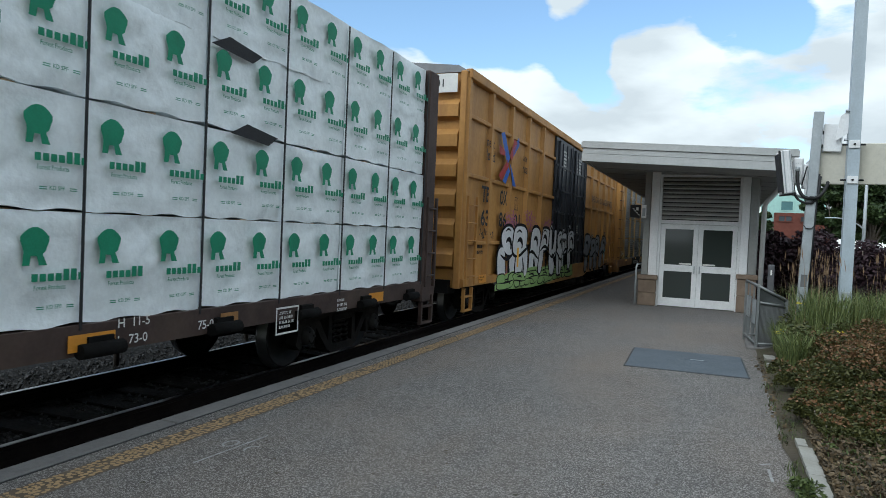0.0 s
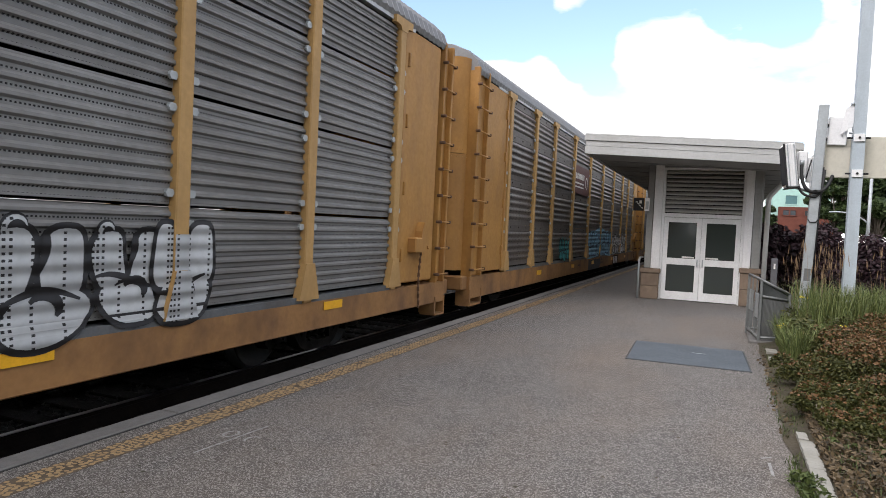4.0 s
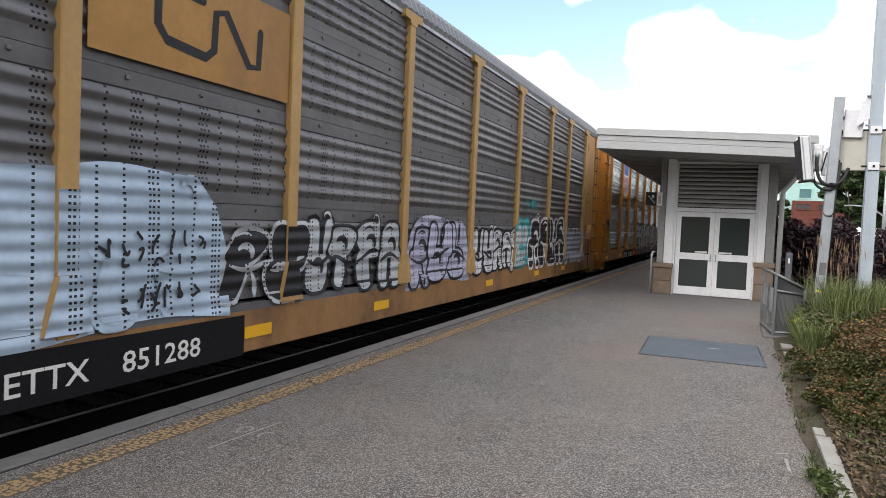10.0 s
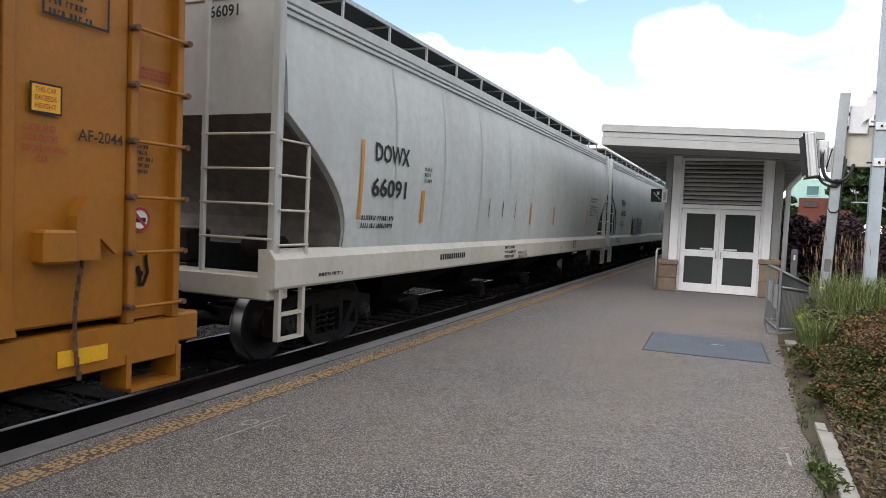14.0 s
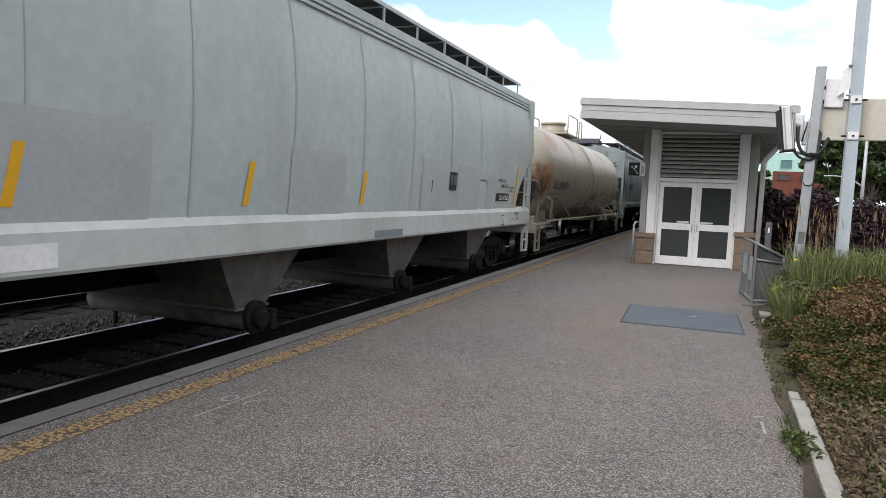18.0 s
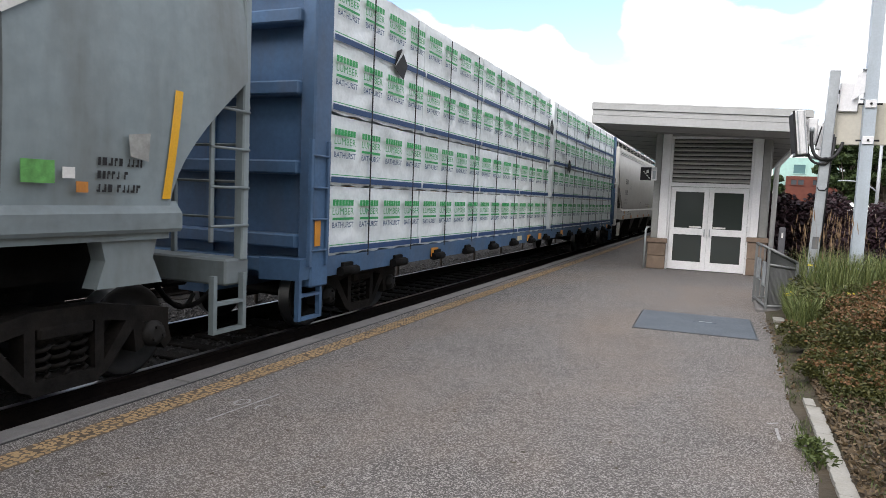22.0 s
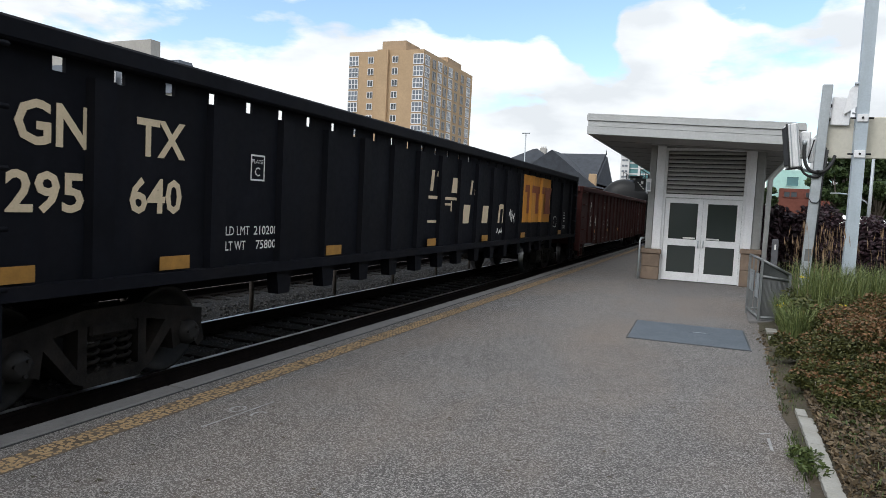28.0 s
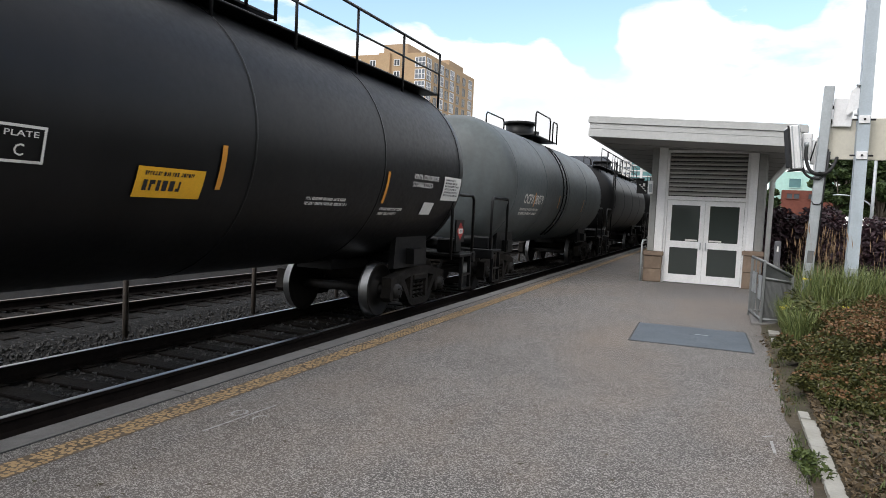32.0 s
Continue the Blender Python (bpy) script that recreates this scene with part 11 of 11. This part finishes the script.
# gondolas
XG = 1.505
marks(g1, (317.75,), 0.92, 2.1, 0.09, 1.505)
patch(g1, 315.1, 315.45, 1.1, 1.55, XG, M_REFL, "yellow_marker")
outline_box(g1, 315.75, 316.2, 0.98 + 0.05, 1.35, 1.447, M_INKW)
small(g1, 317.25, 1.8, 0.25, 0.05, 4, 1.447, M_INKW, 60)
word(g1, "RSG20", 317.15, 1.12, 0.09, 1.447, M_INKW)
small(g1, 317.1, 1.35, 0.4, 0.04, 3, 1.447, M_INKW, 61)
small(g1, 306.0, 1.9, 1.2, 0.25, 2, 1.447, M_INKT, 62)
word(g2, "GN", 320.53, 2.12, 0.30, 1.4475, M_INKT, 0.60)
word(g2, "TX", 321.58, 2.12, 0.30, 1.4475, M_INKT, 0.55)
word(g2, "295", 320.47, 1.64, 0.28, 1.4475, M_INKT, 0.62)
word(g2, "640", 321.52, 1.64, 0.28, 1.4475, M_INKT, 0.58)
outline_box(g2, 323.05, 323.28, 1.98, 2.25, 1.4475, M_INKW)
word(g2, "C", 323.12, 2.03, 0.09, 1.4475, M_INKW)
word(g2, "PLATE", 323.07, 2.16, 0.04, 1.4475, M_INKW, 0.18)
word(g2, "LD LMT", 322.70, 1.42, 0.09, 1.4475, M_INKW, 0.36)
word(g2, "210200", 323.13, 1.42, 0.09, 1.4475, M_INKW, 0.4)
word(g2, "LT WT", 322.70, 1.27, 0.09, 1.4475, M_INKW, 0.3)
word(g2, "75800", 323.17, 1.27, 0.09, 1.4475, M_INKW, 0.34)
marks(g2, (320.3, 321.8, 324.45, 327.5, 330.2, 333.0, 336.9), 1.14, 1.26, 0.35, 1.505, mk("dull_orange", (0.34, 0.17, 0.03), 0.5))
# pale emblem strokes between the ribs
for u, z0, z1, w in ((327.65, 2.05, 2.4, 0.12), (327.9, 2.3, 2.4, 0.25), (328.6, 2.05, 2.32, 0.32), (329.55, 2.05, 2.32, 0.10), (329.8, 2.05, 2.45, 0.10), (329.2, 1.5, 1.85, 0.35), (330.3, 1.5, 1.85, 0.35), (331.35, 1.5, 1.88, 0.12), (331.65, 1.5, 1.88, 0.12), (331.4, 1.8, 1.9, 0.38)):
    poly(g2, ((u, z0), (u + w, z0), (u + w + 0.06, z1), (u + 0.06, z1)), 1.4475, M_INKT, "emblem_stroke")
for pts in (((327.6, 1.92), (329.0, 1.92), (329.0, 1.97), (327.6, 1.97)), ((328.0, 1.55), (328.05, 1.55), (328.25, 1.85), (328.2, 1.85)), ((327.6, 1.52), (328.0, 1.52), (328.0, 1.56), (327.6, 1.56)), ((328.2, 1.82), (328.6, 1.82), (328.6, 1.86), (328.2, 1.86)), ((328.6, 1.72), (328.65, 1.72), (328.65, 1.90), (328.6, 1.90))):
    poly(g2, pts, 1.4475, M_INKT, "emblem_stroke")
LG = mk("gondola_logo_orange", (0.55, 0.24, 0.03), 0.6, var=0.1, dirt=(0.2, 0.08, 0.02), dscale=(2, 2, 0.5), damt=0.5)
for a, b, x in ((333.26, 333.84, 1.4465), (333.84, 334.04, 1.503), (334.04, 334.85, 1.4465), (334.83, 335.03, 1.503), (335.03, 336.0, 1.4465)):
    patch(g2, a, b, 1.5, 2.66, x, LG, "logo_board")
for u, w, z0, z1 in ((333.40, 0.44, 2.24, 2.42), (333.60, 0.24, 1.72, 2.24), (334.06, 0.76, 2.24, 2.42), (334.42, 0.28, 1.72, 2.24)):
    poly(g2, ((u, z0), (u + w, z0), (u + w, z1), (u, z1)), 1.449, M_INKO, "logo_block")
for k, pts in enumerate((((335.06, 1.72), (335.44, 1.72), (335.85, 2.42), (335.47, 2.42)), ((335.06, 2.42), (335.40, 2.42), (335.82, 1.72), (335.48, 1.72)))):
    poly(g2, pts, 1.5070 + 0.001 * k, M_INKO, "logo_block")
tagline(g2, 332.16, 332.62, 1.5, 1.8, M_INKW, 121, 1.4475, 0.045)
for y_ in (333.94, 334.93):
    bm = bm_new()
    a_ = y_ - g2[1]
    prism(bm, [(1.434, a_ - 0.139), (1.504, a_ - 0.103), (1.504, a_ + 0.103), (1.434, a_ + 0.139)], "z", 1.5, 2.66)
    part("logo_board", bm, LG, g2[0])
bm = bm_new()
for u_, w_ in ((333.83, 0.22), (334.83, 0.21)):
    bar(bm, u_ - g2[1], u_ + w_ - g2[1], 2.24, 2.42, 1.507)
part("logo_block", bm, M_INKO, g2[0])
tagline(g2, 331.3, 331.7, 1.2, 1.4, M_INKW, 122, 1.4475, 0.03)
word(g2, "SG21", 337.75, 1.30, 0.10, 1.4475, M_INKW)
small(g2, 337.8, 1.75, 0.2, 0.05, 4, 1.4475, M_INKW, 63)
outline_box(g2, 336.5, 336.85, 1.35, 1.65, 1.4475, M_INKW)
for w, u, z, h, wd in (("UP", 341.87, 1.86, 0.33, 0.5), ("96", 341.87, 1.32, 0.38, 0.60), ("24", 342.92, 1.32, 0.38, 0.56), ("4", 343.87, 1.32, 0.38, 0.29)):
    word(g3, w, u, z, h, 1.4475, M_INKW, wd)
outline_box(g3, 345.10, 345.32, 1.98, 2.25, 1.4475, M_INKW)
word(g3, "C", 345.17, 2.02, 0.09, 1.4475, M_INKW)
for w, u, z in (("LD LMT", 344.96, 1.48), ("LT WT", 344.96, 1.30), ("210200", 345.98, 1.48), ("75800", 346.03, 1.30)):
    word(g3, w, u, z, 0.085, 1.4475, M_INKW)
word(g3, "EMPTY LOAD", 342.94, 0.90, 0.065, 1.4475, M_INKW, 0.48)
word(g3, "7/16\" ADJ. BLOCK", 342.94, 0.80, 0.06, 1.4475, M_INKW, 0.58)
word(g3, "RELEASE ROD", 344.90, 0.80, 0.055, 1.4475, M_INKW, 0.45)
word(g3, "RETAINING VALVE", 345.86, 0.80, 0.045, 1.4475, M_INKW, 0.42)
marks(g3, (342.94, 345.95, 348.95, 351.6, 354.63), 1.06, 1.18, 0.40, 1.4475, M_REFO)
for u, sd in ((347.6, 123), (348.7, 124)):
    tagline(g3, u, u + 0.45, 1.55, 1.95, G_PK, sd, 1.4475, 0.10)
poly(g3, [(355.88 + a, b) for a, b in SHIELD], 1.4475, M_INKT, "shield")
poly(g3, [(355.88 + a * 0.92, 1.985 + (b - 1.985) * 0.93) for a, b in SHIELD if b > 2.0] + [(355.69, 2.03), (356.07, 2.03)], 1.4485, M_INKN, "shield_top")
for i in range(6):
    u_ = 355.69 + i * 0.066
    low = 1.75 + 1.4 * (u_ + 0.02 - 355.88) ** 2
    poly(g3, ((u_, low), (u_ + 0.036, low), (u_ + 0.036, 2.0), (u_, 2.0)), 1.4485, mk("shield_red", (0.22, 0.05, 0.045), 0.7, var=0.1), "shield_stripe")
small(g3, 355.74, 2.13, 0.28, 0.05, 2, 1.4495, M_INKT, 67)
word(g3, "BUILDING", 356.6, 1.98, 0.115, 1.4475, M_INKW, 0.72)
word(g3, "AMERICA", 356.6, 1.81, 0.115, 1.4475, M_INKW, 0.68)
word(g3, "LIFT AND", 357.1, 0.98, 0.045, 1.4475, M_INKW)
word(g3, "JACK HERE", 357.1, 0.90, 0.045, 1.4475, M_INKW)
word(g3, "EXTERIOR PAINT", 354.3, 1.02, 0.045, 1.4475, M_INKW)
outline_box(g3, 356.8, 357.26, 1.27, 1.59, 1.4475, M_INKW)
patch(g3, 356.84, 356.98, 1.40, 1.55, 1.4475, M_INKK, "data_field")
patch(g3, 357.01, 357.12, 1.40, 1.55, 1.4475, M_INKK, "data_field")
small(g3, 356.85, 1.31, 0.3, 0.03, 1, 1.4475, M_INKW, 66)
word(g3, "G-110-006", 356.66, 1.04, 0.09, 1.4475, M_INKW, 0.64)
small(g3, 357.98, 1.62, 0.3, 0.05, 4, 1.4475, M_INKW, 64)
patch(g3, 357.96, 358.3, 1.10, 1.28, 1.4475, mk("faded_orange_sticker", (0.30, 0.14, 0.03), 0.7, var=0.3, scale=12), "notice")
small(g3, 354.4, 0.92, 0.7, 0.04, 2, 1.4475, M_INKW, 65)

# worn grey paint-outs on the pale hopper with yellow stripes
M_OUT = mk("grey_paint_out", (0.425, 0.45, 0.46), 0.58, var=0.05, scale=2, dirt=(0.34, 0.35, 0.35), damt=0.3)


def hop_quad(c, u0, u1, z0, z1, mat, name, off=0.009, label=""):
    bm = bm_new()
    n = max(2, int((z1 - z0) / 0.15))
    for k in range(n):
        a, b = z0 + (z1 - z0) * k / n, z0 + (z1 - z0) * (k + 1) / n
        bm.faces.new([bm.verts.new((hop_x(z) + off, yy - c[1], z)) for yy, z in ((u0, a), (u1, a), (u1, b), (u0, b))])
    part(name, bm, mat, c[0], label)


for u0, u1, z1 in ((209.2, 211.0, 2.3), (213.0, 214.2, 2.25), (216.6, 217.78, 2.34), (218.22, 219.42, 2.31), (219.9, 220.4, 2.2)):
    hop_quad(h3, u0, u1, 1.40, z1, M_OUT, "painted_out_patch")
hop_quad(h3, 217.77, 218.13, 1.85, 2.17, M_INKK, "data_panel", 0.016)
for k in range(2):
    hop_quad(h3, 217.79 + 0.18 * k, 217.93 + 0.18 * k, 1.95, 2.12, mk("panel_grey", (0.10, 0.11, 0.12), 0.5), "data_field", 0.018)
small(h3, 219.45, 2.06, 0.45, 0.035, 1, 0, M_INKK, 71, CV)
for k, w in enumerate(("SPRG. 7 DC D5", "24 BRAKE BEAM", "36 IN WHLS", "GROUP J")):
    end_word(h4, w, -0.35, 3.55 - 0.085 * k, 0.05, -0.12, M_INKK)
end_word(h4, "UP", 0.95, 3.5, 0.09, -0.12, M_INKK)
end_word(h4, "93874", 0.85, 3.36, 0.09, -0.12, M_INKK)

hop_quad(h5, 294.9, 295.3, 1.66, 1.90, M_INKK, "black_panel", 0.014)
hop_quad(h5, 294.92, 295.2, 1.60, 1.64, M_INKK, "black_panel", 0.014)
hop_quad(h5, 292.0, 292.14, 1.59, 1.70, mk("lime_paint_splat", (0.55, 0.60, 0.08), 0.6), "lime_splat", 0.014)
for a_, b_, c_, d_ in ((244.84, 245.09, 2.735, 2.75), (244.84, 245.09, 2.46, 2.475), (244.84, 244.853, 2.475, 2.735), (245.077, 245.09, 2.475, 2.735)):
    hop_quad(h4, a_, b_, c_, d_, M_INKK, "plate_border", 0.014)
for a_, b_, c_, d_ in ((283.66, 283.90, 2.685, 2.70), (283.66, 283.90, 2.445, 2.46), (283.66, 283.672, 2.46, 2.685), (283.888, 283.90, 2.46, 2.685), (283.66, 283.90, 2.59, 2.60)):
    hop_quad(h5, a_, b_, c_, d_, M_INKK, "plate_border", 0.014)
patch(h5, 281.86, 282.10, 1.27, 1.44, 1.584, M_INKK, "placard_edge")
patch(h5, 281.875, 282.085, 1.285, 1.425, 1.588, M_INKW, "placard")
patch(h5, 281.875, 282.085, 1.34, 1.352, 1.592, M_INKK, "placard_line")
patch(h5, 282.19, 282.38, 1.25, 1.45, 1.584, mk("amber_placard", (0.62, 0.33, 0.05), 0.5), "amber_placard")
patch(h5, 282.22, 282.35, 1.28, 1.36, 1.588, M_INKW, "placard")
hop_quad(h5, 287.735, 288.065, 1.712, 1.818, M_INKW, "data_panel", 0.017)
small(h5, 287.76, 1.78, 0.28, 0.022, 2, 0, M_INKK, 72, lambda q: hop_x(q) + 0.02)
# warning and stains on the worn grey hopper
small(h4, 248.87, 1.93, 0.28, 0.05, 1, 0, M_INKR, 73, CV)
small(h4, 248.82, 1.84, 0.38, 0.03, 4, 0, M_INKK, 74, CV)
small(h4, 247.9, 1.8, 0.4, 0.03, 3, 0, M_INKK, 75, CV)
small(h4, 252.85, 1.76, 0.5, 0.06, 1, 0, M_INKK, 76, CV)
small(h4, 254.75, 1.95, 0.45, 0.06, 3, 0, M_INKK, 77, CV)
# ---- movement ----
SPEED = [(0.0, 12.0), (7.0, 11.5), (15.0, 11.2), (20.0, 11.1), (32.0, 11.0)]


def gone(t):
    """How far the train has come at t seconds."""
    s = 0.0
    for (a, v), (b, w) in zip(SPEED[:-1], SPEED[1:]):
        if t <= a:
            break
        e = min(t, b)
        ve = v + (w - v) * (e - a) / (b - a)
        s += (e - a) * (v + ve) / 2
    return s


def motions():
    times = [i * 1.0 for i in range(33)]
    for car, mid in CARS:
        walk(car, [(t, pose(TX, mid - gone(t), ZR)) for t in times])
    for w, mid, yc, d in WHEELS:
        near = [k / FPS for k in range(0, 32 * FPS + 1) if -4 < mid + yc - gone(k / FPS) < 26]
        if not near:
            continue
        g0 = gone(near[0])
        ts = ([0.0] if near[0] > 0 else []) + near + ([32.0] if near[-1] < 32 else [])
        rows = []
        for t in ts:
            s = min(max(gone(t), g0), gone(near[-1])) - g0
            rows.append((t, pose(0, d, RW) @ Matrix.Rotation(s / RW, 4, "X")))
        walk(w, rows)


motions()
